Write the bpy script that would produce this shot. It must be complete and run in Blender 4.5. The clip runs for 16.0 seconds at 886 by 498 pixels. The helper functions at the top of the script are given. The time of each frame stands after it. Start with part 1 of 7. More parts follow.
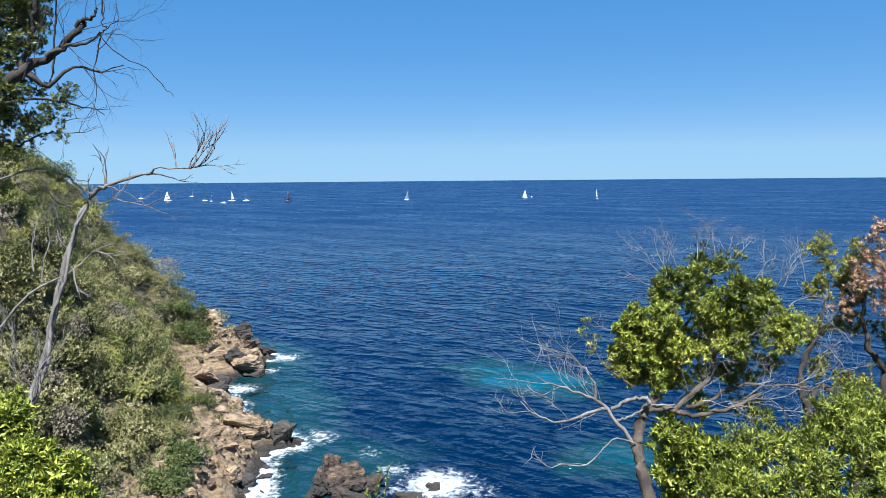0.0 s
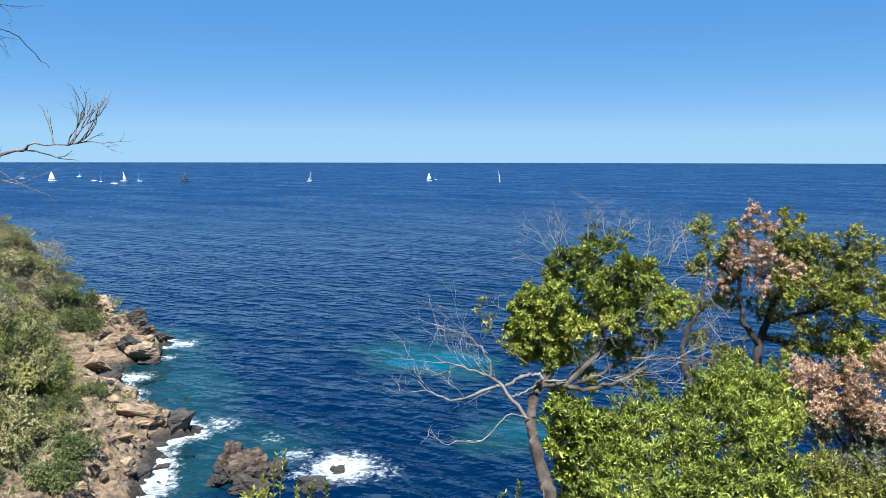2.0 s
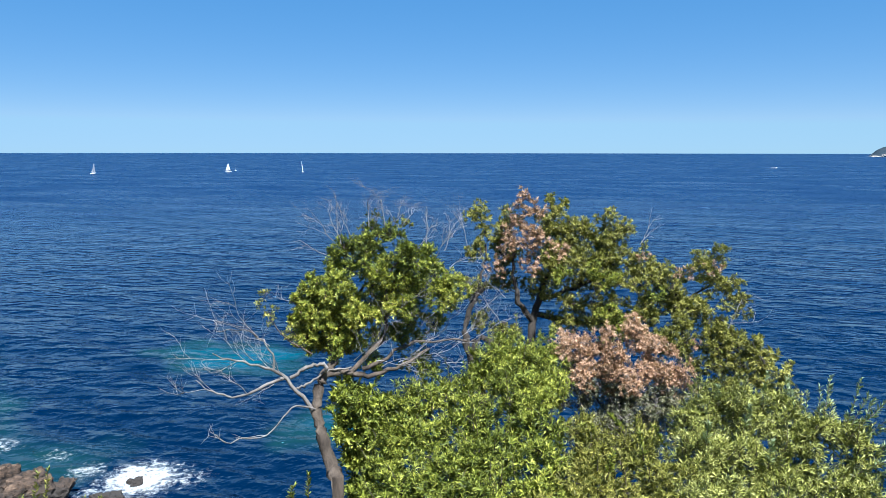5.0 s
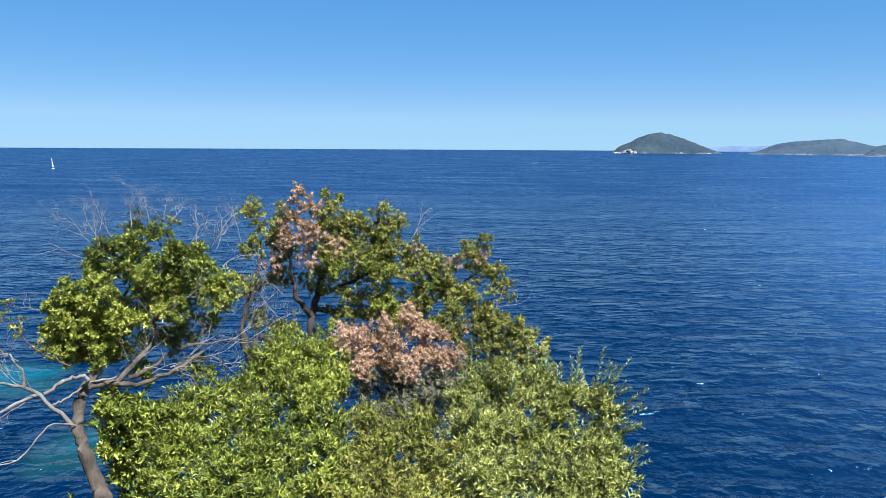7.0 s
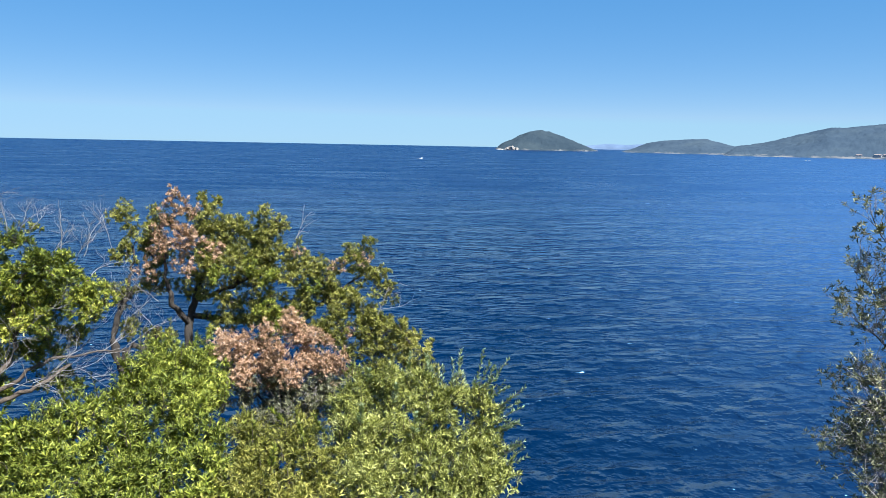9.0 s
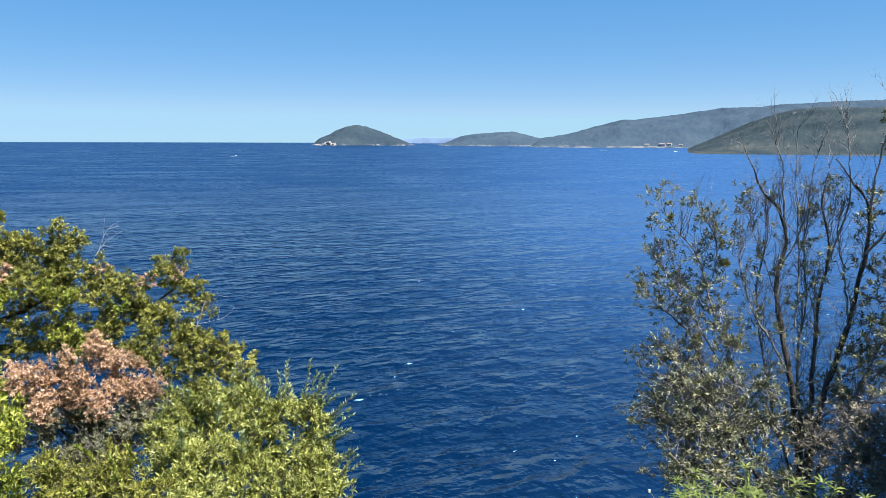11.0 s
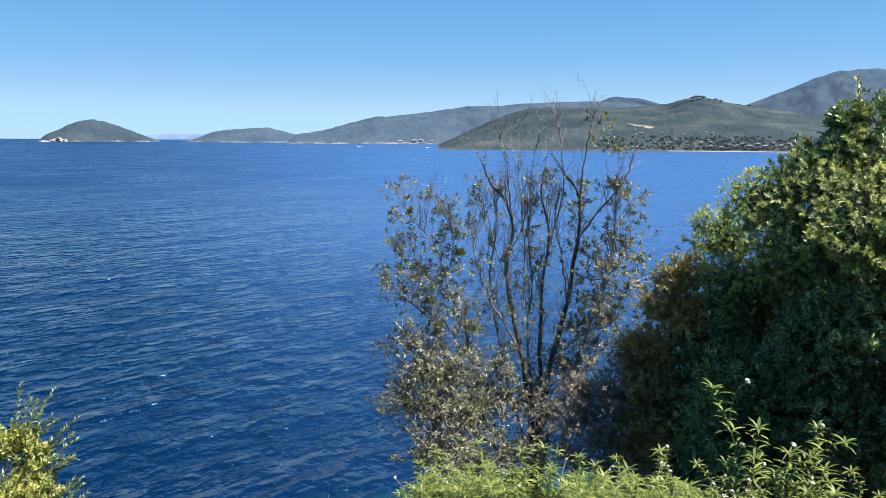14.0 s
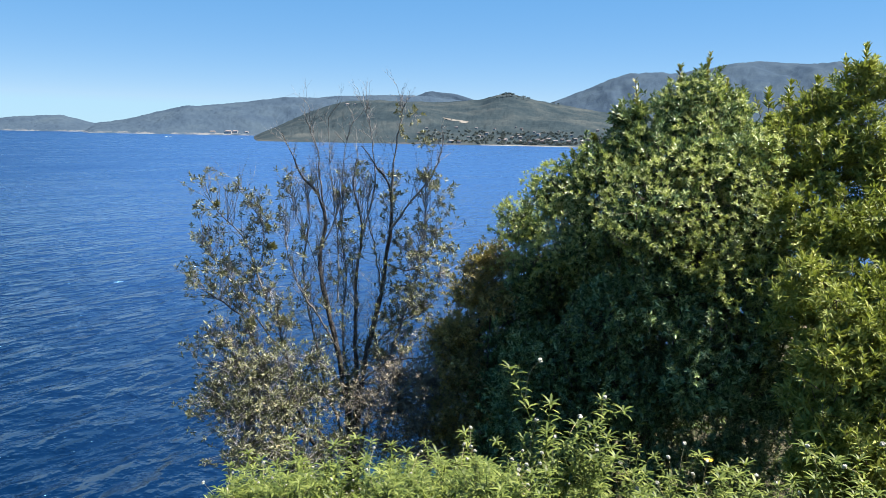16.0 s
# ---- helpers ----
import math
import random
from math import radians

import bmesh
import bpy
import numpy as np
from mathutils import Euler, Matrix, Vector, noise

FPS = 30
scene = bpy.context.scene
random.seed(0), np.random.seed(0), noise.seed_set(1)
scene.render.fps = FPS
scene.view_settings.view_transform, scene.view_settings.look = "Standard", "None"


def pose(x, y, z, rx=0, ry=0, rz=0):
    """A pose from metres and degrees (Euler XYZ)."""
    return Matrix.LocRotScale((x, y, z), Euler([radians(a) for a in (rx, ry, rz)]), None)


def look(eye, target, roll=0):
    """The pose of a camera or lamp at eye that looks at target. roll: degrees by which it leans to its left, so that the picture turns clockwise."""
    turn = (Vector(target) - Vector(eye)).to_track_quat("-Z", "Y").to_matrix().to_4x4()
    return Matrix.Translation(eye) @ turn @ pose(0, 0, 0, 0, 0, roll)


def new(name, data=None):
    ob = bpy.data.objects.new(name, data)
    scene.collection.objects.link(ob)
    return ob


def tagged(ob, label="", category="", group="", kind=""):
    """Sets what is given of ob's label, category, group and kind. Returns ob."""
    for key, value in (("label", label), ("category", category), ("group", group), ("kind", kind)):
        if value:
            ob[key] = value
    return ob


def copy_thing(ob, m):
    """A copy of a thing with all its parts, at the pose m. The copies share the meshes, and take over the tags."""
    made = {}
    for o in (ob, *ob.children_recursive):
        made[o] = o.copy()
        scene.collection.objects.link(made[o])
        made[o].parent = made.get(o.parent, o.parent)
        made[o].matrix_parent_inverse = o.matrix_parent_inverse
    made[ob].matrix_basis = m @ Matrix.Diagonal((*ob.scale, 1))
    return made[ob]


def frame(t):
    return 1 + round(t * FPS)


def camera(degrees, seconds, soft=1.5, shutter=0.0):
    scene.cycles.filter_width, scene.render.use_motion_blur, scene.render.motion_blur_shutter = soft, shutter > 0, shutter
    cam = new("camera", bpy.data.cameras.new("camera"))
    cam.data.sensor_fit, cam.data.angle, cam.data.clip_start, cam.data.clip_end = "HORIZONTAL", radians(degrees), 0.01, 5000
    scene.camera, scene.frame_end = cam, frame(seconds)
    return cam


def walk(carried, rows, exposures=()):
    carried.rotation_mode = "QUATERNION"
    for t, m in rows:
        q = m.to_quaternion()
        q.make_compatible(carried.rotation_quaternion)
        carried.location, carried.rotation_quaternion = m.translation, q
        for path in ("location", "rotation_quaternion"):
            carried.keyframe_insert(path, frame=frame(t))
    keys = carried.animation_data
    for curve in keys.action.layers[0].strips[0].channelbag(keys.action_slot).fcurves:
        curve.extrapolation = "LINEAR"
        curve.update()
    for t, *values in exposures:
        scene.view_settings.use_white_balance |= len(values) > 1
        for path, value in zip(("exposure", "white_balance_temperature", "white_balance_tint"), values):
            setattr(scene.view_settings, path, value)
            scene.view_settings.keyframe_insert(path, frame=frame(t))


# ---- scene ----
cam = camera(61.74, 16.0, 0.8)
PATH = [
    (0.0, (-0.293, 0.187, 30.025), (-0.292, 20.098, 28.140), -0.50),
    (0.5, (-0.290, 0.175, 30.024), (0.271, 20.068, 28.040), -0.46),
    (1.0, (-0.283, 0.170, 30.019), (0.918, 20.020, 27.897), -0.39),
    (1.5, (-0.271, 0.181, 30.012), (1.612, 19.962, 27.741), -0.18),
    (2.0, (-0.223, 0.184, 30.011), (2.338, 19.878, 27.642), 0.10),
    (2.5, (-0.172, 0.189, 30.009), (3.085, 19.776, 27.616), 0.48),
    (3.0, (-0.116, 0.171, 30.008), (3.871, 19.623, 27.617), 0.76),
    (3.2, (-0.086, 0.175, 30.010), (4.197, 19.564, 27.618), 0.86),
    (5.3, (0.003, 0.080, 30.004), (8.305, 18.079, 27.339), -0.06),
    (5.5, (-0.008, 0.066, 30.009), (8.828, 17.805, 27.320), -0.09),
    (6.0, (-0.013, 0.033, 30.013), (10.173, 17.028, 27.292), -0.02),
    (6.5, (-0.005, 0.018, 30.008), (11.474, 16.169, 27.287), 0.12),
    (7.0, (0.000, -0.000, 30.000), (12.573, 15.315, 27.287), 0.31),
    (7.5, (-0.018, -0.011, 29.994), (13.360, 14.603, 27.265), 0.46),
    (8.0, (-0.019, -0.043, 30.006), (13.872, 14.078, 27.243), 0.56),
    (8.2, (-0.008, -0.076, 30.022), (14.039, 13.888, 27.247), 0.73),
    (10.3, (-0.009, 0.002, 30.197), (16.471, 10.982, 27.397), 0.47),
    (10.5, (0.007, 0.013, 30.192), (16.800, 10.509, 27.394), 0.27),
    (11.0, (0.070, -0.010, 30.189), (17.546, 9.277, 27.303), 0.18),
    (11.5, (0.075, -0.033, 30.193), (18.109, 8.097, 27.241), 0.08),
    (12.0, (0.106, -0.065, 30.195), (18.571, 7.010, 27.198), 0.05),
    (12.5, (0.123, -0.101, 30.196), (18.928, 6.013, 27.195), 0.03),
    (13.0, (0.147, -0.128, 30.190), (19.242, 5.014, 27.201), 0.11),
    (13.5, (0.172, -0.161, 30.192), (19.501, 4.033, 27.227), 0.09),
    (14.0, (0.181, -0.188, 30.185), (19.691, 3.071, 27.225), 0.25),
    (14.5, (0.180, -0.214, 30.182), (19.822, 2.084, 27.200), 0.35),
    (15.0, (0.170, -0.242, 30.186), (19.901, 1.012, 27.165), 0.49),
    (15.5, (0.186, -0.268, 30.182), (19.951, -0.285, 27.125), 0.83),
    (16.0, (0.180, -0.291, 30.182), (19.880, -1.816, 27.085), 1.09),
]
walk(cam, [(t, look(eye, target, roll)) for t, eye, target, roll in PATH], [(0.0, 1.32, 5450, 10), (5.5, 1.35, 5450, 10), (8.0, 1.4, 5550, 10), (11.0, 1.47, 5850, 11), (14.5, 1.6, 6050, 12), (16.0, 1.62, 6100, 12)])

# ---- sky and sun ----
SUN_BEARING, SUN_HEIGHT = 183.0, 62.0
world = bpy.data.worlds.new("clear_sky")
scene.world = world
world.use_nodes = True
sky = world.node_tree.nodes.new("ShaderNodeTexSky")
sky.sky_type, sky.sun_disc = "NISHITA", False
sky.sun_elevation, sky.sun_rotation = radians(SUN_HEIGHT), radians(SUN_BEARING)
sky.altitude, sky.air_density, sky.dust_density, sky.ozone_density = 1500, 0.65, 0.15, 3.2
air = world.node_tree.nodes.new("ShaderNodeGamma")
air.inputs["Gamma"].default_value = 0.32
tone = world.node_tree.nodes.new("ShaderNodeHueSaturation")
tone.inputs["Hue"].default_value, tone.inputs["Saturation"].default_value = 0.5, 2.48
world.node_tree.links.new(sky.outputs[0], air.inputs["Color"])
world.node_tree.links.new(air.outputs[0], tone.inputs["Color"])
# sea haze keeps the lowest sky from going white
haze = world.node_tree.nodes.new("ShaderNodeMix")
haze.data_type, haze.blend_type = "RGBA", "DARKEN"
haze.inputs[0].default_value = 0.85
haze.inputs[7].default_value = (1.04, 1.62, 2.4, 1)
world.node_tree.links.new(tone.outputs[0], haze.inputs[6])
world.node_tree.links.new(haze.outputs[2], world.node_tree.nodes["Background"].inputs[0])
world.node_tree.nodes["Background"].inputs[1].default_value = 0.158

sun = new("sun", bpy.data.lights.new("sun", "SUN"))
sun.data.energy, sun.data.angle, sun.data.color = 5.0, radians(0.53), (1.0, 0.92, 0.77)
sun.matrix_world = look((0, 0, 80), (-math.sin(radians(SUN_BEARING)) * math.cos(radians(SUN_HEIGHT)), -math.cos(radians(SUN_BEARING)) * math.cos(radians(SUN_HEIGHT)), 80 - math.sin(radians(SUN_HEIGHT))))
scene.view_settings.exposure = 0.0


# ---- materials ----
def nodes_of(name):
    m = bpy.data.materials.new(name)
    m.use_nodes = True
    t = m.node_tree
    return m, t.nodes, t.links, t.nodes["Principled BSDF"]


def noise_node(ns, ln, vec, scale, detail=4.0, rough=0.55):
    n = ns.new("ShaderNodeTexNoise")
    n.inputs["Scale"].default_value, n.inputs["Detail"].default_value, n.inputs["Roughness"].default_value = scale, detail, rough
    if vec is not None:
        ln.new(vec, n.inputs["Vector"])
    return n.outputs["Fac"]


def ramp_node(ns, ln, fac, stops):
    r = ns.new("ShaderNodeValToRGB")
    while len(r.color_ramp.elements) < len(stops):
        r.color_ramp.elements.new(0.5)
    for e, (p, c) in zip(r.color_ramp.elements, stops):
        e.position, e.color = p, (*c, 1)
    ln.new(fac, r.inputs[0])
    return r.outputs[0]


def mix_node(ns, ln, fac, a, b, blend="MIX"):
    m = ns.new("ShaderNodeMix")
    m.data_type, m.blend_type = "RGBA", blend
    for i, v in ((0, fac), (6, a), (7, b)):
        if isinstance(v, (int, float)):
            m.inputs[i].default_value = v
        elif isinstance(v, tuple):
            m.inputs[i].default_value = (*v, 1)
        else:
            ln.new(v, m.inputs[i])
    return m.outputs[2]


def math_node(ns, ln, op, a, b=0.0, clamp=False):
    m = ns.new("ShaderNodeMath")
    m.operation, m.use_clamp = op, clamp
    for i, v in ((0, a), (1, b)):
        if isinstance(v, (int, float)):
            m.inputs[i].default_value = v
        else:
            ln.new(v, m.inputs[i])
    return m.outputs[0]


def step_node(ns, ln, v, lo, hi):
    m = ns.new("ShaderNodeMapRange")
    m.interpolation_type = "SMOOTHSTEP"
    m.inputs["From Min"].default_value, m.inputs["From Max"].default_value = lo, hi
    ln.new(v, m.inputs["Value"])
    return m.outputs["Result"]


def bump_node(ns, ln, height, strength, dist, normal=None):
    b = ns.new("ShaderNodeBump")
    b.inputs["Strength"].default_value, b.inputs["Distance"].default_value = strength, dist
    ln.new(height, b.inputs["Height"])
    if normal is not None:
        ln.new(normal, b.inputs["Normal"])
    return b.outputs["Normal"]


def leaf_material(name, stops, through_light=0.35, gloss=0.5, patch=1.2, mottled=0.9):
    """Leaves: each leaf takes its own tone, whole sprays differ a little, light shines through."""
    m, ns, ln, bs = nodes_of(name)
    geo, tc = ns.new("ShaderNodeNewGeometry"), ns.new("ShaderNodeTexCoord")
    spray = noise_node(ns, ln, tc.outputs["Object"] if mottled < 1 else geo.outputs["Position"], patch, 2.0 if mottled < 1 else 3.0)
    tone = math_node(ns, ln, "ADD", math_node(ns, ln, "MULTIPLY", geo.outputs["Random Per Island"], 0.7 if mottled < 1 else 0.35), math_node(ns, ln, "MULTIPLY", spray, mottled))
    col = ramp_node(ns, ln, math_node(ns, ln, "SUBTRACT", tone, 0.3 if mottled < 1 else 0.5 * mottled - 0.32, True), stops)
    ln.new(col, bs.inputs["Base Color"])
    bs.inputs["Roughness"].default_value = gloss
    bs.inputs["Specular IOR Level"].default_value = 0.35
    tr, mx = ns.new("ShaderNodeBsdfTranslucent"), ns.new("ShaderNodeMixShader")
    ln.new(mix_node(ns, ln, 0.55, col, (0.28, 0.34, 0.02)), tr.inputs["Color"])
    mx.inputs[0].default_value = through_light
    ln.new(bs.outputs[0], mx.inputs[1])
    ln.new(tr.outputs[0], mx.inputs[2])
    ln.new(mx.outputs[0], ns["Material Output"].inputs["Surface"])
    return m


def surface_material(name, stops, scale, rough=0.8, bump=0.5, bump_dist=0.02, fine=6.0, stretch=(1, 1, 1), grit=(0.5, 0.5, 0.5)):
    """Bark, wood, stone, plaster: two scales of tone and a fine relief."""
    m, ns, ln, bs = nodes_of(name)
    tc, mp = ns.new("ShaderNodeTexCoord"), ns.new("ShaderNodeMapping")
    mp.inputs["Scale"].default_value = stretch
    ln.new(tc.outputs["Object"], mp.inputs["Vector"])
    big = noise_node(ns, ln, mp.outputs[0], scale, 5.0)
    small = noise_node(ns, ln, mp.outputs[0], scale * fine, 6.0, 0.65)
    col = mix_node(ns, ln, 0.4, ramp_node(ns, ln, big, stops), ramp_node(ns, ln, small, ((0.3, tuple(0.55 * c for c in stops[0][1])), (0.7, grit))), "SOFT_LIGHT")
    ln.new(col, bs.inputs["Base Color"])
    bs.inputs["Roughness"].default_value = rough
    ln.new(bump_node(ns, ln, small, bump, bump_dist), bs.inputs["Normal"])
    return m


LEAF_LIME = leaf_material("arbutus_leaf", ((0.0, (0.02, 0.03, 0.007)), (0.4, (0.115, 0.15, 0.018)), (0.75, (0.31, 0.335, 0.035)), (1.0, (0.64, 0.6, 0.14))), 0.12)
LEAF_GOLD = leaf_material("golden_green_leaf", ((0.0, (0.06, 0.08, 0.018)), (0.4, (0.2, 0.24, 0.05)), (0.8, (0.4, 0.42, 0.11)), (1.0, (0.6, 0.56, 0.2))), 0.25)
LEAF_OLIVE = leaf_material("phillyrea_leaf", ((0.0, (0.032, 0.036, 0.01)), (0.5, (0.19, 0.195, 0.032)), (1.0, (0.52, 0.48, 0.12))), 0.15)
LEAF_SILVER = leaf_material("silvery_olive_leaf", ((0.0, (0.03, 0.038, 0.011)), (0.5, (0.24, 0.26, 0.05)), (1.0, (0.62, 0.62, 0.21))), 0.12, 0.38)
LEAF_FRESH = leaf_material("fresh_leaf", ((0.0, (0.016, 0.024, 0.005)), (0.5, (0.165, 0.205, 0.022)), (1.0, (0.56, 0.57, 0.1))), 0.12)
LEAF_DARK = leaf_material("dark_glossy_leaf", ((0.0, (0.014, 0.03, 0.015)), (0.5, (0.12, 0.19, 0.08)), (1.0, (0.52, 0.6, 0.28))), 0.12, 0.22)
# lighter copy of the laurel leaf, sunlight put into its colour
LEAF_SUNLIT = leaf_material("sunlit_laurel_leaf", ((0.0, (0.13, 0.17, 0.05)), (0.5, (0.38, 0.43, 0.13)), (1.0, (0.76, 0.78, 0.46))), 0.42, 0.3)
LEAF_GREYGREEN = leaf_material("grey_green_leaf", ((0.0, (0.06, 0.085, 0.045)), (0.5, (0.22, 0.29, 0.14)), (1.0, (0.5, 0.58, 0.36))), 0.2, 0.35)
LEAF_OAK = leaf_material("holm_oak_leaf", ((0.0, (0.025, 0.035, 0.01)), (0.5, (0.08, 0.095, 0.025)), (1.0, (0.3, 0.29, 0.08))), 0.2, 0.35)
# bluish grey-green: haze across the bay is mixed into these leaves
FAR_TREE = leaf_material("hazy_far_tree_leaf", ((0.0, (0.04, 0.056, 0.06)), (0.5, (0.066, 0.083, 0.084)), (1.0, (0.1, 0.115, 0.11))), 0.05, 0.7)
LEAF_RUST = leaf_material("withered_leaf", ((0.0, (0.1342, 0.0684, 0.0415)), (0.45, (0.4392, 0.2596, 0.1586)), (1.0, (0.8052, 0.5782, 0.4270))), 0.2, 0.6)
LEAF_BRONZE = leaf_material("bronze_leaf", ((0.0, (0.03, 0.034, 0.02)), (0.45, (0.115, 0.12, 0.068)), (0.85, (0.28, 0.275, 0.16)), (1.0, (0.56, 0.45, 0.24))), 0.12, 0.35)
LEAF_YELLOWING = leaf_material("yellowing_leaf", ((0.0, (0.055, 0.042, 0.022)), (0.5, (0.24, 0.185, 0.075)), (1.0, (0.62, 0.5, 0.19))), 0.25, 0.4)
LEAF_DRY = leaf_material("dry_scrub", ((0.0, (0.13, 0.105, 0.075)), (0.5, (0.26, 0.22, 0.165)), (1.0, (0.4, 0.35, 0.27))), 0.1, 0.8)
SCRUB_MID = leaf_material("scrub_green", ((0.0, (0.05, 0.058, 0.022)), (0.35, (0.145, 0.148, 0.052)), (0.65, (0.28, 0.255, 0.11)), (1.0, (0.46, 0.4, 0.23))), 0.12, 0.6, 0.35, 2.0)
SCRUB_DEEP = leaf_material("scrub_deep_green", ((0.0, (0.026, 0.04, 0.014)), (0.5, (0.075, 0.095, 0.028)), (1.0, (0.18, 0.2, 0.06))), 0.12, 0.55, 0.35, 1.6)
SCRUB_GOLD = leaf_material("scrub_yellow_green", ((0.0, (0.07, 0.082, 0.022)), (0.4, (0.21, 0.22, 0.055)), (0.7, (0.36, 0.335, 0.1)), (1.0, (0.5, 0.45, 0.19))), 0.15, 0.6, 0.35, 1.8)
HERB = leaf_material("herb_leaf", ((0.0, (0.03, 0.046, 0.01)), (0.5, (0.1, 0.135, 0.024)), (1.0, (0.33, 0.36, 0.09))), 0.3, 0.5)
STRAW = surface_material("straw", ((0.3, (0.3, 0.25, 0.13)), (0.7, (0.45, 0.4, 0.24))), 8, 0.7, 0.2, 0.002)
SEEDHEAD = surface_material("seed_head", ((0.3, (0.3, 0.29, 0.24)), (0.7, (0.5, 0.48, 0.42))), 60, 0.8, 0.6, 0.003)
PETAL = surface_material("yellow_petal", ((0.3, (0.7, 0.42, 0.02)), (0.7, (0.85, 0.6, 0.05))), 40, 0.6, 0.2, 0.002)
BARK = surface_material("grey_brown_bark", ((0.25, (0.0375, 0.0292, 0.0230)), (0.5, (0.0975, 0.0766, 0.0612)), (0.75, (0.1875, 0.1533, 0.1260))), 7, 0.9, 0.9, 0.02, 5, (1, 1, 0.35), (0.6, 0.57, 0.52))
BARK_DARK = surface_material("dark_bark", ((0.25, (0.018, 0.015, 0.013)), (0.75, (0.075, 0.062, 0.052))), 9, 0.9, 0.9, 0.012, 5, (1, 1, 0.35))
DEADWOOD = surface_material("bleached_dead_wood", ((0.25, (0.125, 0.115, 0.112)), (0.5, (0.25, 0.238, 0.236)), (0.75, (0.37, 0.357, 0.355))), 10, 0.85, 0.7, 0.008, 5, (1, 1, 0.3), (0.525, 0.515, 0.505))
GREYWOOD = surface_material("weathered_grey_wood", ((0.25, (0.085, 0.075, 0.07)), (0.5, (0.19, 0.172, 0.16)), (0.75, (0.33, 0.305, 0.29))), 10, 0.9, 0.8, 0.01, 5, (1, 1, 0.3))


def rock_material(name, stops, dark_foot=True):
    m, ns, ln, bs = nodes_of(name)
    geo = ns.new("ShaderNodeNewGeometry")
    mp = ns.new("ShaderNodeMapping")
    mp.inputs["Rotation"].default_value, mp.inputs["Scale"].default_value = (radians(28), radians(-24), radians(20)), (0.35, 0.35, 2.6)
    ln.new(geo.outputs["Position"], mp.inputs["Vector"])
    beds = noise_node(ns, ln, mp.outputs[0], 0.9, 8.0, 0.68)
    grain = noise_node(ns, ln, geo.outputs["Position"], 2.2, 8.0, 0.7)
    col = ramp_node(ns, ln, math_node(ns, ln, "ADD", math_node(ns, ln, "MULTIPLY", beds, 0.62), math_node(ns, ln, "MULTIPLY", grain, 0.38)), stops)
    sep = ns.new("ShaderNodeSeparateXYZ")
    ln.new(geo.outputs["Position"], sep.inputs[0])
    if dark_foot:
        # the splash zone carries a black band of lichen and weed
        level = math_node(ns, ln, "ADD", sep.outputs["Z"], math_node(ns, ln, "MULTIPLY", grain, -2.6))
        col = mix_node(ns, ln, step_node(ns, ln, level, 0.5, -0.8), col, (0.035, 0.03, 0.027))
    ln.new(col, bs.inputs["Base Color"])
    bs.inputs["Roughness"].default_value = 0.82
    ln.new(bump_node(ns, ln, grain, 0.55, 0.2, bump_node(ns, ln, beds, 0.9, 0.5)), bs.inputs["Normal"])
    return m


ROCK = rock_material("brown_schist", ((0.37, (0.035, 0.025, 0.017)), (0.45, (0.165, 0.115, 0.07)), (0.54, (0.32, 0.23, 0.14)), (0.67, (0.48, 0.375, 0.26))))
ROCK_RED = rock_material("reddish_schist", ((0.42, (0.014, 0.011, 0.009)), (0.5, (0.075, 0.05, 0.035)), (0.58, (0.175, 0.118, 0.08)), (0.7, (0.3, 0.225, 0.17))))
ROCK_WET = rock_material("wet_dark_rock", ((0.3, (0.015, 0.013, 0.012)), (0.5, (0.045, 0.038, 0.032)), (0.7, (0.120, 0.094, 0.075))))


def ground_material():
    """Bare rock by the water, dry soil and litter under the scrub."""
    m, ns, ln, bs = nodes_of("coast_ground")
    geo, at = ns.new("ShaderNodeNewGeometry"), ns.new("ShaderNodeAttribute")
    at.attribute_name = "soil"
    mp = ns.new("ShaderNodeMapping")
    mp.inputs["Rotation"].default_value, mp.inputs["Scale"].default_value = (radians(28), radians(-24), radians(20)), (0.35, 0.35, 2.6)
    ln.new(geo.outputs["Position"], mp.inputs["Vector"])
    beds = noise_node(ns, ln, mp.outputs[0], 0.8, 9.0, 0.68)
    grain = noise_node(ns, ln, geo.outputs["Position"], 2.0, 8.0, 0.7)
    stone = ramp_node(ns, ln, math_node(ns, ln, "ADD", math_node(ns, ln, "MULTIPLY", beds, 0.65), math_node(ns, ln, "MULTIPLY", grain, 0.35)),
                      ((0.38, (0.028, 0.02, 0.014)), (0.45, (0.165, 0.115, 0.07)), (0.53, (0.32, 0.225, 0.135)), (0.66, (0.48, 0.37, 0.25))))
    soil = ramp_node(ns, ln, grain, ((0.3, (0.07, 0.06, 0.028)), (0.55, (0.15, 0.13, 0.06)), (0.75, (0.27, 0.23, 0.12))))
    sep = ns.new("ShaderNodeSeparateXYZ")
    ln.new(geo.outputs["Position"], sep.inputs[0])
    level = math_node(ns, ln, "ADD", sep.outputs["Z"], math_node(ns, ln, "MULTIPLY", grain, -2.6))
    stone = mix_node(ns, ln, step_node(ns, ln, level, 0.4, -0.9), stone, (0.035, 0.03, 0.027))
    edge = step_node(ns, ln, math_node(ns, ln, "ADD", at.outputs["Fac"], math_node(ns, ln, "MULTIPLY", grain, 0.9)), 0.75, 1.1)
    ln.new(mix_node(ns, ln, edge, stone, soil), bs.inputs["Base Color"])
    bs.inputs["Roughness"].default_value = 0.88
    ln.new(bump_node(ns, ln, grain, 0.8, 0.3, bump_node(ns, ln, beds, 1.0, 1.0)), bs.inputs["Normal"])
    return m


GROUND = ground_material()


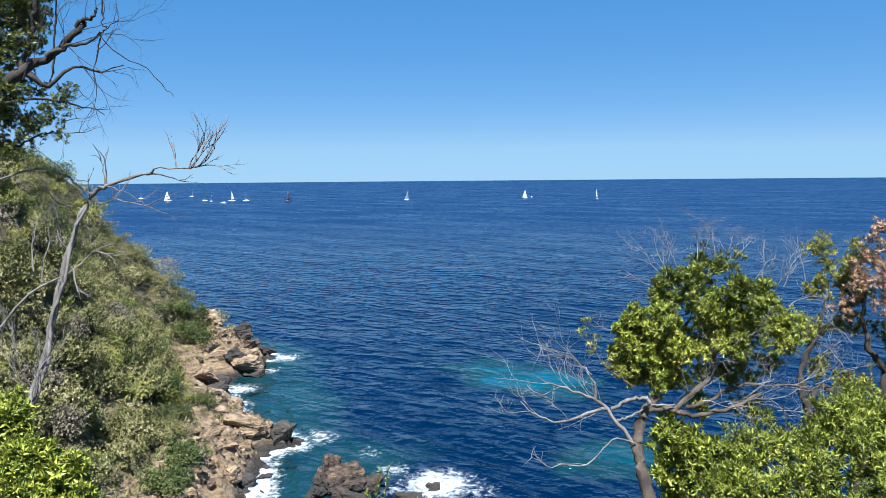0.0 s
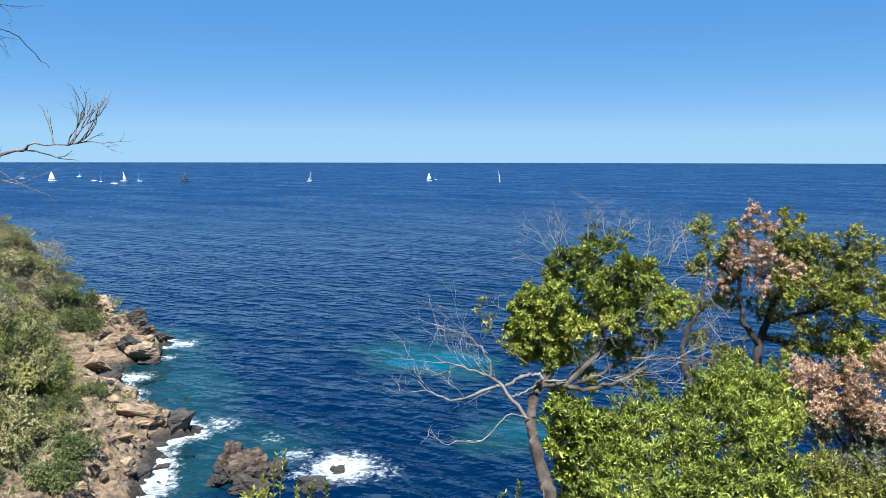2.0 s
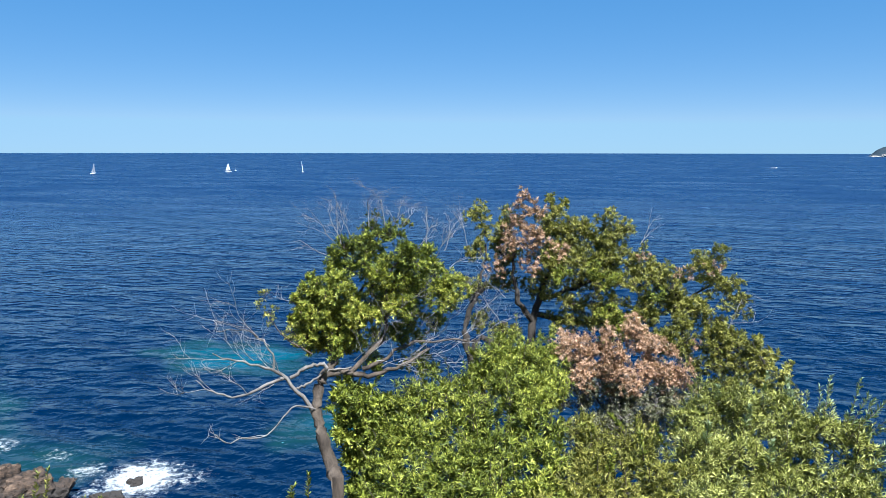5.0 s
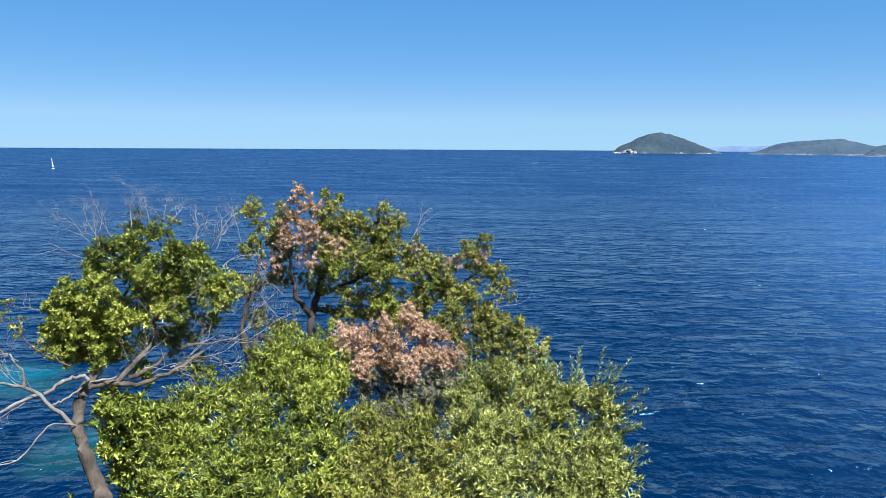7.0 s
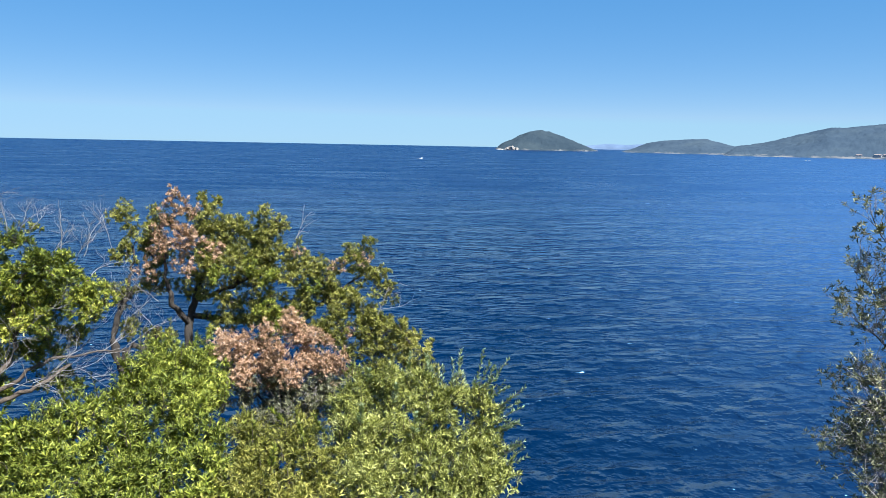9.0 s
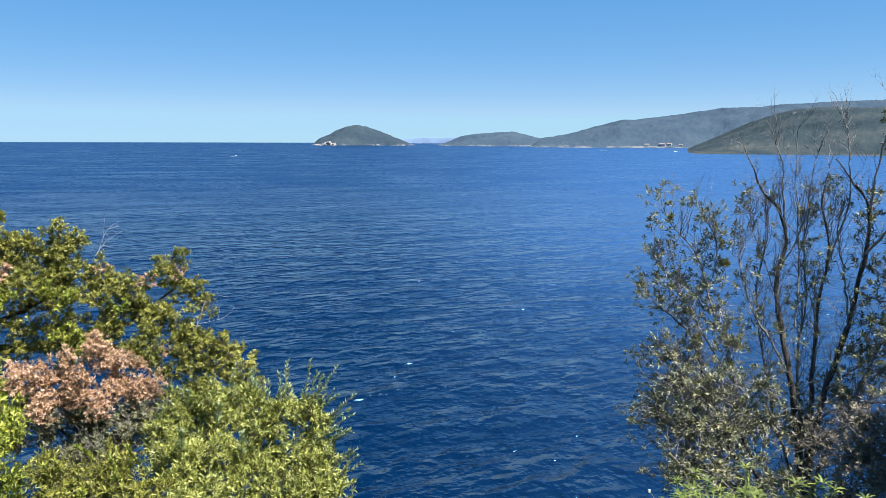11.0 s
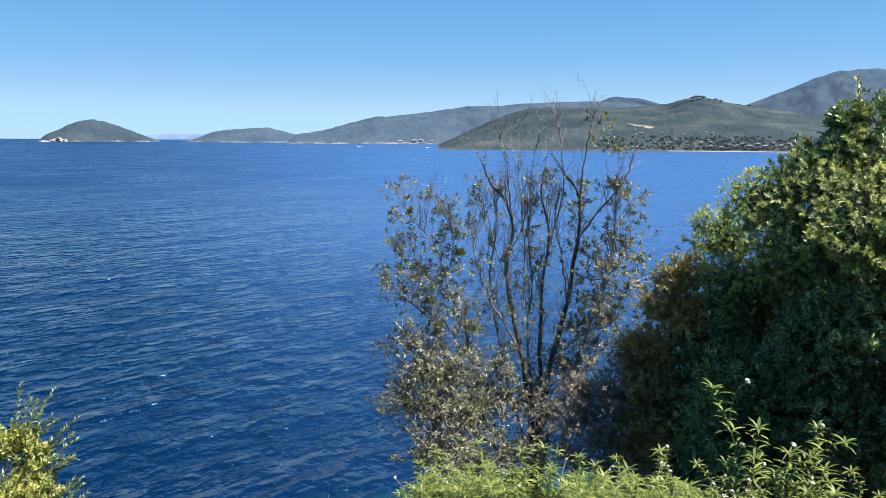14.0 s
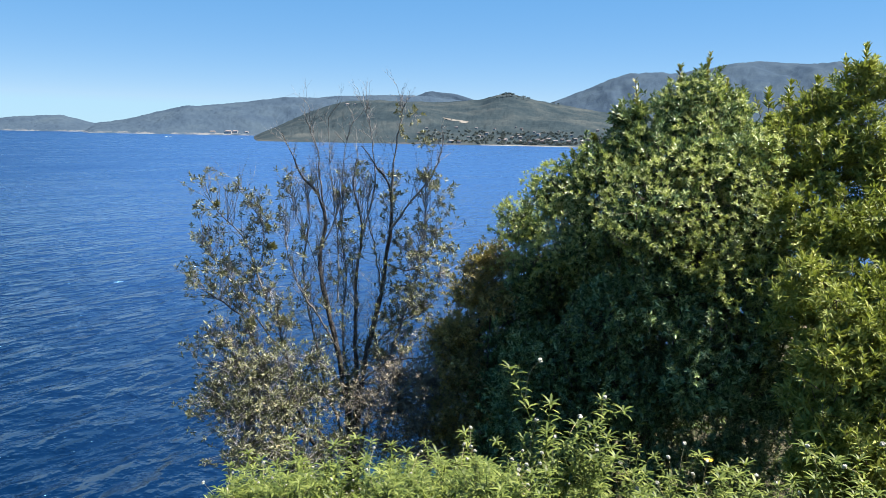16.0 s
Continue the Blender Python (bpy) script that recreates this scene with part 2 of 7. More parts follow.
def sea_material():
    """Clear deep water over sand and weed, wind ripples, torn foam by the rocks."""
    m, ns, ln, bs = nodes_of("sea_water")
    geo = ns.new("ShaderNodeNewGeometry")
    pos = geo.outputs["Position"]
    a_sand, a_foam, a_far, a_bay = (ns.new("ShaderNodeAttribute") for _ in range(4))
    a_sand.attribute_name, a_foam.attribute_name, a_far.attribute_name, a_bay.attribute_name = "shallow", "foam", "far", "bay"
    mp, mq = ns.new("ShaderNodeMapping"), ns.new("ShaderNodeMapping")
    for q, turn, stretch in ((mp, -45, (2.2, 0.85, 1.0)), (mq, -36, (1.5, 0.85, 1.0))):
        q.vector_type = "TEXTURE"
        q.inputs["Rotation"].default_value, q.inputs["Scale"].default_value = (0, 0, radians(turn)), stretch
        ln.new(pos, q.inputs["Vector"])
    swell = noise_node(ns, ln, mp.outputs[0], 0.085, 2.0, 0.5)
    # short chop: flat troughs and steep narrow crests
    chop = math_node(ns, ln, "POWER", step_node(ns, ln, noise_node(ns, ln, mq.outputs[0], 0.33, 1.5, 0.6), 0.3, 0.72), 1.8)
    fine = math_node(ns, ln, "POWER", step_node(ns, ln, noise_node(ns, ln, pos, 0.75, 2.0, 0.6), 0.3, 0.74), 1.5)
    wavelet = noise_node(ns, ln, pos, 1.4, 2.0, 0.55)
    ripple = noise_node(ns, ln, pos, 4.2, 2.0, 0.5)
    wind = noise_node(ns, ln, mp.outputs[0], 0.022, 4.0, 0.6)
    patches = noise_node(ns, ln, pos, 0.11, 4.0, 0.6)
    d2 = math_node(ns, ln, "MULTIPLY", a_sand.outputs["Fac"], math_node(ns, ln, "ADD", math_node(ns, ln, "MULTIPLY", patches, 1.5), 0.25), True)
    # far water's bluer colour paints in air and mirrored sky
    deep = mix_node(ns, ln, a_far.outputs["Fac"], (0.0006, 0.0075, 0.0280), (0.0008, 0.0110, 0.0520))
    water = mix_node(ns, ln, step_node(ns, ln, d2, 0.05, 0.45), deep, (0.0060, 0.0290, 0.0370))
    water = mix_node(ns, ln, step_node(ns, ln, d2, 0.45, 0.95), water, (0.0040, 0.0620, 0.0960))
    # bright sky reflection on the bay, added as base colour
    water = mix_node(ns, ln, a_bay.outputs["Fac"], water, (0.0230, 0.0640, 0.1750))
    torn = noise_node(ns, ln, pos, 1.3, 9.0, 0.8)
    foam = step_node(ns, ln, math_node(ns, ln, "ADD", a_foam.outputs["Fac"], torn), 1.0, 1.3)
    ln.new(mix_node(ns, ln, foam, water, (0.6, 0.64, 0.66)), bs.inputs["Base Color"])
    # waves too far off to tell apart make the surface rougher; gusts draw streaks
    gust = math_node(ns, ln, "MULTIPLY", math_node(ns, ln, "SUBTRACT", wind, 0.5), math_node(ns, ln, "MULTIPLY", a_far.outputs["Fac"], 0.5))
    rough = math_node(ns, ln, "ADD", math_node(ns, ln, "ADD", 0.08, math_node(ns, ln, "MULTIPLY", a_far.outputs["Fac"], 0.22)), gust)
    ln.new(math_node(ns, ln, "MAXIMUM", rough, math_node(ns, ln, "MULTIPLY", foam, 0.8)), bs.inputs["Roughness"])
    bs.inputs["IOR"].default_value = 1.333
    bs.inputs["Specular IOR Level"].default_value = 0.52
    # blue tint imitates wave faces that mirror higher sky
    bs.inputs["Specular Tint"].default_value = (0.28, 0.68, 1.0, 1.0)
    n = None
    for height, dist in ((swell, 1.7), (chop, 0.68), (fine, 0.17), (wavelet, 0.05), (ripple, 0.008)):
        n = bump_node(ns, ln, height, 1.0, dist, n)
        if height is fine:
            ln.new(math_node(ns, ln, "SUBTRACT", 1.0, math_node(ns, ln, "MULTIPLY", a_far.outputs["Fac"], 2.4), True), n.node.inputs["Strength"])
        if height is chop:
            ln.new(math_node(ns, ln, "ADD", 0.8, math_node(ns, ln, "MULTIPLY", a_far.outputs["Fac"], 1.5), True), n.node.inputs["Strength"])
    ln.new(n, bs.inputs["Normal"])
    return m


SEA = sea_material()


def hill_material(name, stops, stone=(0.34, 0.31, 0.28), stone_to=14.0):
    """Maquis-clad slopes with clearings, air haze put into their colours; bare cliffs along the water."""
    m, ns, ln, bs = nodes_of(name)
    geo = ns.new("ShaderNodeNewGeometry")
    woods = noise_node(ns, ln, geo.outputs["Position"], 0.006, 6.0, 0.62)
    trees = noise_node(ns, ln, geo.outputs["Position"], 0.06, 5.0, 0.7)
    col = ramp_node(ns, ln, math_node(ns, ln, "ADD", math_node(ns, ln, "MULTIPLY", woods, 0.75), math_node(ns, ln, "MULTIPLY", trees, 0.25)), stops)
    sep = ns.new("ShaderNodeSeparateXYZ")
    ln.new(geo.outputs["Position"], sep.inputs[0])
    level = math_node(ns, ln, "SUBTRACT", sep.outputs["Z"], math_node(ns, ln, "MULTIPLY", math_node(ns, ln, "SUBTRACT", trees, 0.45), stone_to * 5))
    cliff = math_node(ns, ln, "MULTIPLY", step_node(ns, ln, level, stone_to, stone_to * 0.3), step_node(ns, ln, noise_node(ns, ln, geo.outputs["Position"], 0.011, 3.0), 0.42, 0.62))
    ln.new(mix_node(ns, ln, cliff, col, mix_node(ns, ln, trees, stone, tuple(0.5 * c for c in stone))), bs.inputs["Base Color"])
    bs.inputs["Roughness"].default_value = 1.0
    bs.inputs["Specular IOR Level"].default_value = 0.0
    ln.new(bump_node(ns, ln, trees, 0.4, 9.0), bs.inputs["Normal"])
    return m


# greens shifted to blue-grey: the haze of distance is painted in
HILL_NEAR = hill_material("hazy_maquis_slope", ((0.36, (0.0190, 0.0290, 0.0370)), (0.48, (0.0290, 0.0410, 0.0480)), (0.58, (0.0430, 0.0530, 0.0570)), (0.68, (0.0680, 0.0750, 0.0740))), (0.085, 0.085, 0.085), 4.0)
HILL_FAR = hill_material("hazy_distant_woods", ((0.3, (0.0335, 0.0514, 0.0780)), (0.5, (0.0429, 0.0635, 0.0905)), (0.7, (0.0563, 0.0787, 0.1014))), (0.21, 0.21, 0.215), 8.0)
ISLAND = hill_material("hazy_island_woods", ((0.3, (0.0232, 0.0364, 0.0525)), (0.5, (0.0323, 0.0480, 0.0638)), (0.7, (0.0490, 0.0669, 0.0795))), (0.36, 0.345, 0.335), 10.0)
# this ridge's flat blue is painted haze
HAZE_RIDGE = surface_material("haze_blue_far_ridge", ((0.3, (0.1, 0.15, 0.24)), (0.7, (0.12, 0.17, 0.26))), 0.002, 1.0, 0.1, 5.0)
PALE_CLIFF = surface_material("pale_cliff", ((0.25, (0.2, 0.17, 0.15)), (0.5, (0.4, 0.365, 0.335)), (0.75, (0.56, 0.53, 0.5))), 0.03, 0.95, 0.8, 8.0, 4)
FIELD = surface_material("tilled_field", ((0.3, (0.150, 0.132, 0.112)), (0.7, (0.200, 0.178, 0.152))), 0.02, 1.0, 0.3, 2.0)
SAND = surface_material("beach_sand", ((0.3, (0.2, 0.19, 0.17)), (0.7, (0.27, 0.255, 0.235))), 0.05, 1.0, 0.2, 0.5)
# house colours dulled and greyed to carry the haze over the bay
PLASTER = surface_material("hazed_pale_plaster", ((0.3, (0.33, 0.33, 0.34)), (0.7, (0.42, 0.41, 0.41))), 0.2, 0.9, 0.2, 0.05)
OCHRE = surface_material("hazed_ochre_plaster", ((0.3, (0.23, 0.195, 0.18)), (0.7, (0.3, 0.25, 0.225))), 0.2, 0.9, 0.2, 0.05)
ROOFTILE = surface_material("hazed_clay_roof_tile", ((0.3, (0.2, 0.165, 0.155)), (0.7, (0.26, 0.21, 0.195))), 0.4, 0.9, 0.4, 0.1)
WINDOW_DARK = surface_material("shaded_window", ((0.3, (0.04, 0.045, 0.05)), (0.7, (0.07, 0.075, 0.08))), 0.5, 0.3, 0.1, 0.02)
# white cloth toned down to bluish grey, distance haze in its colour
SAIL = surface_material("hazed_white_sailcloth", ((0.3, (0.56, 0.58, 0.62)), (0.7, (0.66, 0.68, 0.71))), 0.3, 0.7, 0.3, 0.05)
SAIL_DARK = surface_material("dark_sailcloth", ((0.3, (0.02, 0.03, 0.06)), (0.7, (0.03, 0.045, 0.085))), 0.3, 0.6, 0.3, 0.05, 6.0, (1, 1, 1), (0.4, 0.45, 0.55))
HULL = surface_material("white_gelcoat", ((0.3, (0.74, 0.75, 0.76)), (0.7, (0.82, 0.82, 0.82))), 0.3, 0.3, 0.05, 0.02)
HULL_DARK = surface_material("navy_gelcoat", ((0.3, (0.02, 0.025, 0.04)), (0.7, (0.04, 0.045, 0.06))), 0.3, 0.3, 0.05, 0.02)
ALLOY = surface_material("mast_alloy", ((0.3, (0.5, 0.51, 0.52)), (0.7, (0.62, 0.62, 0.62))), 0.5, 0.4, 0.05, 0.01)
WAKE = surface_material("wake_foam", ((0.3, (0.7, 0.74, 0.77)), (0.7, (0.82, 0.84, 0.85))), 0.2, 0.9, 0.5, 0.2)


# ---- mesh helpers ----
def spot(bearing, dist, z):
    return (dist * math.sin(radians(bearing)), dist * math.cos(radians(bearing)), z)


def part(name, bm, material, parent=None, label="", smooth=True):
    """Links a bmesh as one mesh object, under a thing or a part."""
    me = bpy.data.meshes.new(name)
    bm.to_mesh(me)
    bm.free()
    return mesh_part(name, me, material, parent, label, smooth)


def mesh_part(name, me, material, parent=None, label="", smooth=True):
    if smooth:
        me.polygons.foreach_set("use_smooth", np.ones(len(me.polygons), dtype=bool))
    me.materials.append(material)
    ob = new(name, me)
    if parent is not None:
        ob.parent = parent
    if label:
        ob["label"] = label
    return ob


def array_mesh(name, verts, faces):
    """A mesh from numpy arrays: verts n x 3, faces m x 3 or m x 4."""
    me = bpy.data.meshes.new(name)
    m, k = faces.shape
    me.vertices.add(len(verts))
    me.vertices.foreach_set("co", np.ascontiguousarray(verts, dtype=np.float32).ravel())
    me.loops.add(m * k)
    me.loops.foreach_set("vertex_index", np.ascontiguousarray(faces, dtype=np.int32).ravel())
    me.polygons.add(m)
    me.polygons.foreach_set("loop_start", np.arange(0, m * k, k, dtype=np.int32))
    me.update(calc_edges=True)
    return me


def add_float(me, name, values):
    me.attributes.new(name, "FLOAT", "POINT").data.foreach_set("value", np.ascontiguousarray(values, dtype=np.float32))


def grid_faces(rows, cols, wrap=False):
    i, j = np.meshgrid(np.arange(rows - 1), np.arange(cols if wrap else cols - 1), indexing="ij")
    a, b = i * cols + j, i * cols + (j + 1) % cols
    return np.stack([a, b, b + cols, a + cols], -1).reshape(-1, 4)


def value_noise(x, y, seed=0):
    """Smooth noise on a lattice, 0 to 1."""
    xi, yi = np.floor(x).astype(np.int64), np.floor(y).astype(np.int64)
    fx, fy = x - xi, y - yi
    fx, fy = fx * fx * (3 - 2 * fx), fy * fy * (3 - 2 * fy)

    def corner(a, b):
        h = (a * 374761393 + b * 668265263 + seed * 1442695041) & 0xFFFFFFFF
        h = ((h ^ (h >> 13)) * 1274126177) & 0xFFFFFFFF
        return ((h ^ (h >> 16)) & 0xFFFF) / 65535.0
    top = corner(xi, yi) * (1 - fx) + corner(xi + 1, yi) * fx
    low = corner(xi, yi + 1) * (1 - fx) + corner(xi + 1, yi + 1) * fx
    return top * (1 - fy) + low * fy


def fbm(x, y, octaves=5, seed=0, gain=0.5):
    total, amp, norm = 0.0, 1.0, 0.0
    for o in range(octaves):
        total = total + amp * value_noise(x * 2 ** o + 17.3 * o, y * 2 ** o - 9.1 * o, seed + o)
        norm += amp
        amp *= gain
    return total / norm


def smoothstep(a, b, v):
    t = np.clip((v - a) / (b - a), 0, 1)
    return t * t * (3 - 2 * t)


# ---- coast, ground and sea ----
COAST = np.array([(300, -200), (150, -110), (92, -46), (64, -14), (54, 2), (48, 14), (40, 24), (28, 32), (16, 38), (4, 40), (-8, 42),
                  (-18, 47), (-21, 55), (-20, 62), (-18.5, 68), (-19.5, 74), (-21, 79), (-17.5, 82), (-22, 87.5), (-25, 89), (-28.5, 95), (-31.5, 101.5),
                  (-33, 109), (-30.5, 113), (-29.5, 120), (-30.5, 126), (-37, 132), (-46, 137), (-60, 142), (-85, 152), (-130, 175), (-220, 200), (-420, 220), (-420, -420), (300, -420)], float)


def inland(x, y):
    """Metres inland from the waterline; negative out at sea."""
    best = np.full(x.shape, 1e9)
    inside = np.zeros(x.shape, bool)
    for (ax, ay), (bx, by) in zip(COAST, np.roll(COAST, -1, 0)):
        dx, dy = bx - ax, by - ay
        u = np.clip(((x - ax) * dx + (y - ay) * dy) / (dx * dx + dy * dy), 0, 1)
        best = np.minimum(best, np.hypot(x - ax - u * dx, y - ay - u * dy))
        cross = (ay > y) != (by > y)
        with np.errstate(divide="ignore", invalid="ignore"):
            inside ^= cross & (x < (bx - ax) * (y - ay) / (by - ay + 1e-12) + ax)
    return np.where(inside, best, -best)


def ground_height(x, y):
    x, y = np.asarray(x, float), np.asarray(y, float)
    d = inland(x, y) + (fbm(x / 7, y / 7, 3, 5) - 0.5) * 3.0
    head = smoothstep(46, 76, y)
    # a rock apron by the water, a steep face behind it on the headland, rounding off above
    steep = 0.25 * np.clip(d - 8, 0, 2) + 1.55 * np.clip(d - 10, 0, 17) + 0.42 * np.maximum(d - 27, 0)
    up = 1.5 * (1 - np.exp(-np.maximum(d, 0) / 1.5)) + 0.5 * np.clip(d, 0, 8) + 0.68 * np.maximum(d - 8, 0) * (1 - head) + steep * head
    up = np.where(up > 40, 40 + (up - 40) * 0.35, up)
    r, b = np.hypot(x, y), np.degrees(np.arctan2(x, y))
    # the lookout: a small shelf, steep in front, gentle to the east, rising behind
    east = smoothstep(62, 84, b) * smoothstep(152, 132, b)
    front = smoothstep(-95, -60, b) * smoothstep(84, 62, b)
    fall = front * 0.62 * np.maximum(r - 1.3, 0) + east * (0.16 * np.maximum(r - 1.3, 0) + 0.42 * np.maximum(r - 4.2, 0) + 0.4 * np.maximum(r - 10.5, 0))
    shelf = 28.4 - fall + (1 - np.clip(front + east, 0, 1)) * 0.3 * np.maximum(r - 1.3, 0)
    near = smoothstep(46, 20, r)
    z = up * (1 - near) + np.minimum(up + 40 * smoothstep(14, 0, r), shelf) * near
    z = np.where(d < 0, np.maximum(0.4 * d, -7), z)
    # bedded rock: long dipping ledges
    bare = smoothstep(16, 5, d) * smoothstep(-3, 0.5, d)
    along = x * 0.62 + y * 0.78
    bed = (z * 0.9 + x * 0.55 - y * 0.16) / 1.35 + fbm(x / 5, y / 5, 3, 11) * 1.4
    ledge = (bed - np.floor(bed)) ** 3
    thin = bed * 3.1 + fbm(x / 2, y / 2, 2, 14)
    z = z + bare * ((ledge - 0.3) * 1.0 + ((thin - np.floor(thin)) ** 2 - 0.3) * 0.34 + (fbm(along / 3.0, bed * 0.7, 4, 3) - 0.5) * 1.3 + (fbm(x * 1.1, y * 1.1, 3, 8) - 0.5) * 0.7)
    return z + (fbm(x / 4, y / 4, 4, 2) - 0.5) * 1.0 * smoothstep(8, 30, r)


def build_ground():
    xs = np.concatenate([np.arange(-420, -150, 18), np.arange(-150, -60, 3), np.arange(-60, -40, 1.0), np.arange(-40, -6, 0.34), np.arange(-6, 14, 0.6), np.arange(14, 70, 2), np.arange(70, 301, 10)])
    ys = np.concatenate([np.arange(-420, -60, 20), np.arange(-60, -4, 4), np.arange(-4, 14, 0.6), np.arange(14, 56, 1.2), np.arange(56, 132, 0.36), np.arange(132, 160, 1.5), np.arange(160, 226, 6)])
    gx, gy = np.meshgrid(xs, ys)
    z = ground_height(gx, gy)
    me = array_mesh("ground", np.stack([gx, gy, z], -1).reshape(-1, 3), grid_faces(len(ys), len(xs)))
    d = inland(gx, gy)
    # how far soil has replaced bare rock
    add_float(me, "soil", (smoothstep(6.0, 10.0, d + (fbm(gx / 5, gy / 5, 4, 21) - 0.5) * 7) + smoothstep(20, 8, np.hypot(gx, gy))).ravel())
    ob = mesh_part("ground", me, GROUND, None, "", False)
    tagged(ob, "steep coastal slope of brown bedded rock and dry soil", "ground", kind="structure")


def wave_height(x, y, r):
    """Short wind waves of several lengths, dying out with distance in the sheet only."""
    h = 0.0
    for n, (length, amp, ang) in enumerate(((17.0, 0.10, 48), (9.2, 0.07, 36), (5.6, 0.05, 58), (3.9, 0.035, 30))):
        a = radians(ang)
        ph = (x * math.sin(a) + y * math.cos(a)) * 2 * math.pi / length
        wob = fbm(x / (length * 1.9) + 31 * n, y / (length * 1.9), 2, 40 + n) * 9.0
        group = 0.35 + 1.3 * fbm(x / (length * 3.1) - 7 * n, y / (length * 3.1), 2, 60 + n)
        h = h + amp * group * np.sin(ph + wob) * smoothstep(length * 52, length * 22, r)
    return h


def build_sea():
    rr = np.concatenate([np.arange(22, 46, 2.0), np.arange(46, 170, 0.75), 170 * np.exp(np.arange(0, 3.37, 0.0115)), [4950.0]])
    rr = rr[rr <= 4950]
    bb = np.concatenate([np.arange(-38, 132, 0.38), np.arange(132, 322, 2.0)])
    B, R = np.meshgrid(np.radians(bb), rr)
    x, y = R * np.sin(B), R * np.cos(B)
    z = wave_height(x, y, R) + 16.2 * np.clip((R - 3300) / 1650, 0, 1) ** 2
    me = array_mesh("sea", np.stack([x, y, z], -1).reshape(-1, 3), grid_faces(len(rr), len(bb), True))
    off = np.where(R < 330, -inland(x, y), 330.0)
    wob = (fbm(x / 9, y / 9, 4, 71) - 0.5)
    # a clear sand patch and the pale shelf along the shore
    def lens(cx, cy, a, b, turn):
        c, s = math.cos(radians(turn)), math.sin(radians(turn))
        u, v = ((x - cx) * c + (y - cy) * s) / a, (-(x - cx) * s + (y - cy) * c) / b
        return smoothstep(1.15, 0.1, np.hypot(u, v) + wob * 1.3)
    shore = smoothstep(15, 1, off + wob * 9)
    shallow = np.maximum.reduce([0.46 * shore, 0.85 * lens(12, 108, 18, 12, -28), 0.6 * lens(19, 77, 10, 7, 20), 0.9 * lens(56.0, 9.5, 6, 9, 10), 0.55 * lens(-22, 98, 9, 16, 10), 0.5 * lens(-12, 78, 14, 9, 0)])
    add_float(me, "shallow", shallow.ravel())
    # surf breaks on the points that face the swell
    open_water = 0.35 + 0.65 * smoothstep(0.35, 0.6, fbm(x / 14, y / 14, 3, 90))
    foam = smoothstep(7.0, 0.0, off) * 0.72 * open_water
    for (cx, cy, _), a, amp in (((-27.67, 123.61, 0.00), 6.5, 0.62), ((-27.97, 115.78, 0.00), 4.5, 0.56), ((-29.73, 104.72, -0.00), 6.0, 0.62), ((-28.20, 97.68, 0.00), 5.0, 0.6), ((-24.17, 90.78, 0.00), 4.0, 0.5), ((-14.93, 84.24, 0.00), 6.0, 0.55), ((-16.43, 81.71, 0.00), 4.0, 0.5), ((-8.51, 79.26, 0.00), 5.0, 0.5),
                               ((-5.71, 74.59, 0.00), 4.5, 0.55), ((-1.00, 70.78, 0.00), 7.5, 0.66), ((2.84, 69.36, 0.00), 6.0, 0.52), ((-5.10, 69.53, 0.00), 3.5, 0.55)):
        foam = np.maximum(foam, 1.1 * amp * smoothstep(1.5, 0.0, np.hypot((x - cx) / a, (y - cy) / a)))
    # a few small whitecaps further out
    caps = smoothstep(0.84, 0.88, fbm(x / 14, y / 5, 4, 120, 0.62)) * smoothstep(60, 140, off) * 0.4
    add_float(me, "foam", np.maximum(foam, caps).ravel())
    # where the bay's sky reflection is painted into the water colour
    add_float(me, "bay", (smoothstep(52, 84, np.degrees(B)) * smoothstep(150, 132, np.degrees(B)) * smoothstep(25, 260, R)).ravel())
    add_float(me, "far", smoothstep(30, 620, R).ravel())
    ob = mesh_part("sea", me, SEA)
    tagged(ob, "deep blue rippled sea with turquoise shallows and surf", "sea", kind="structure")


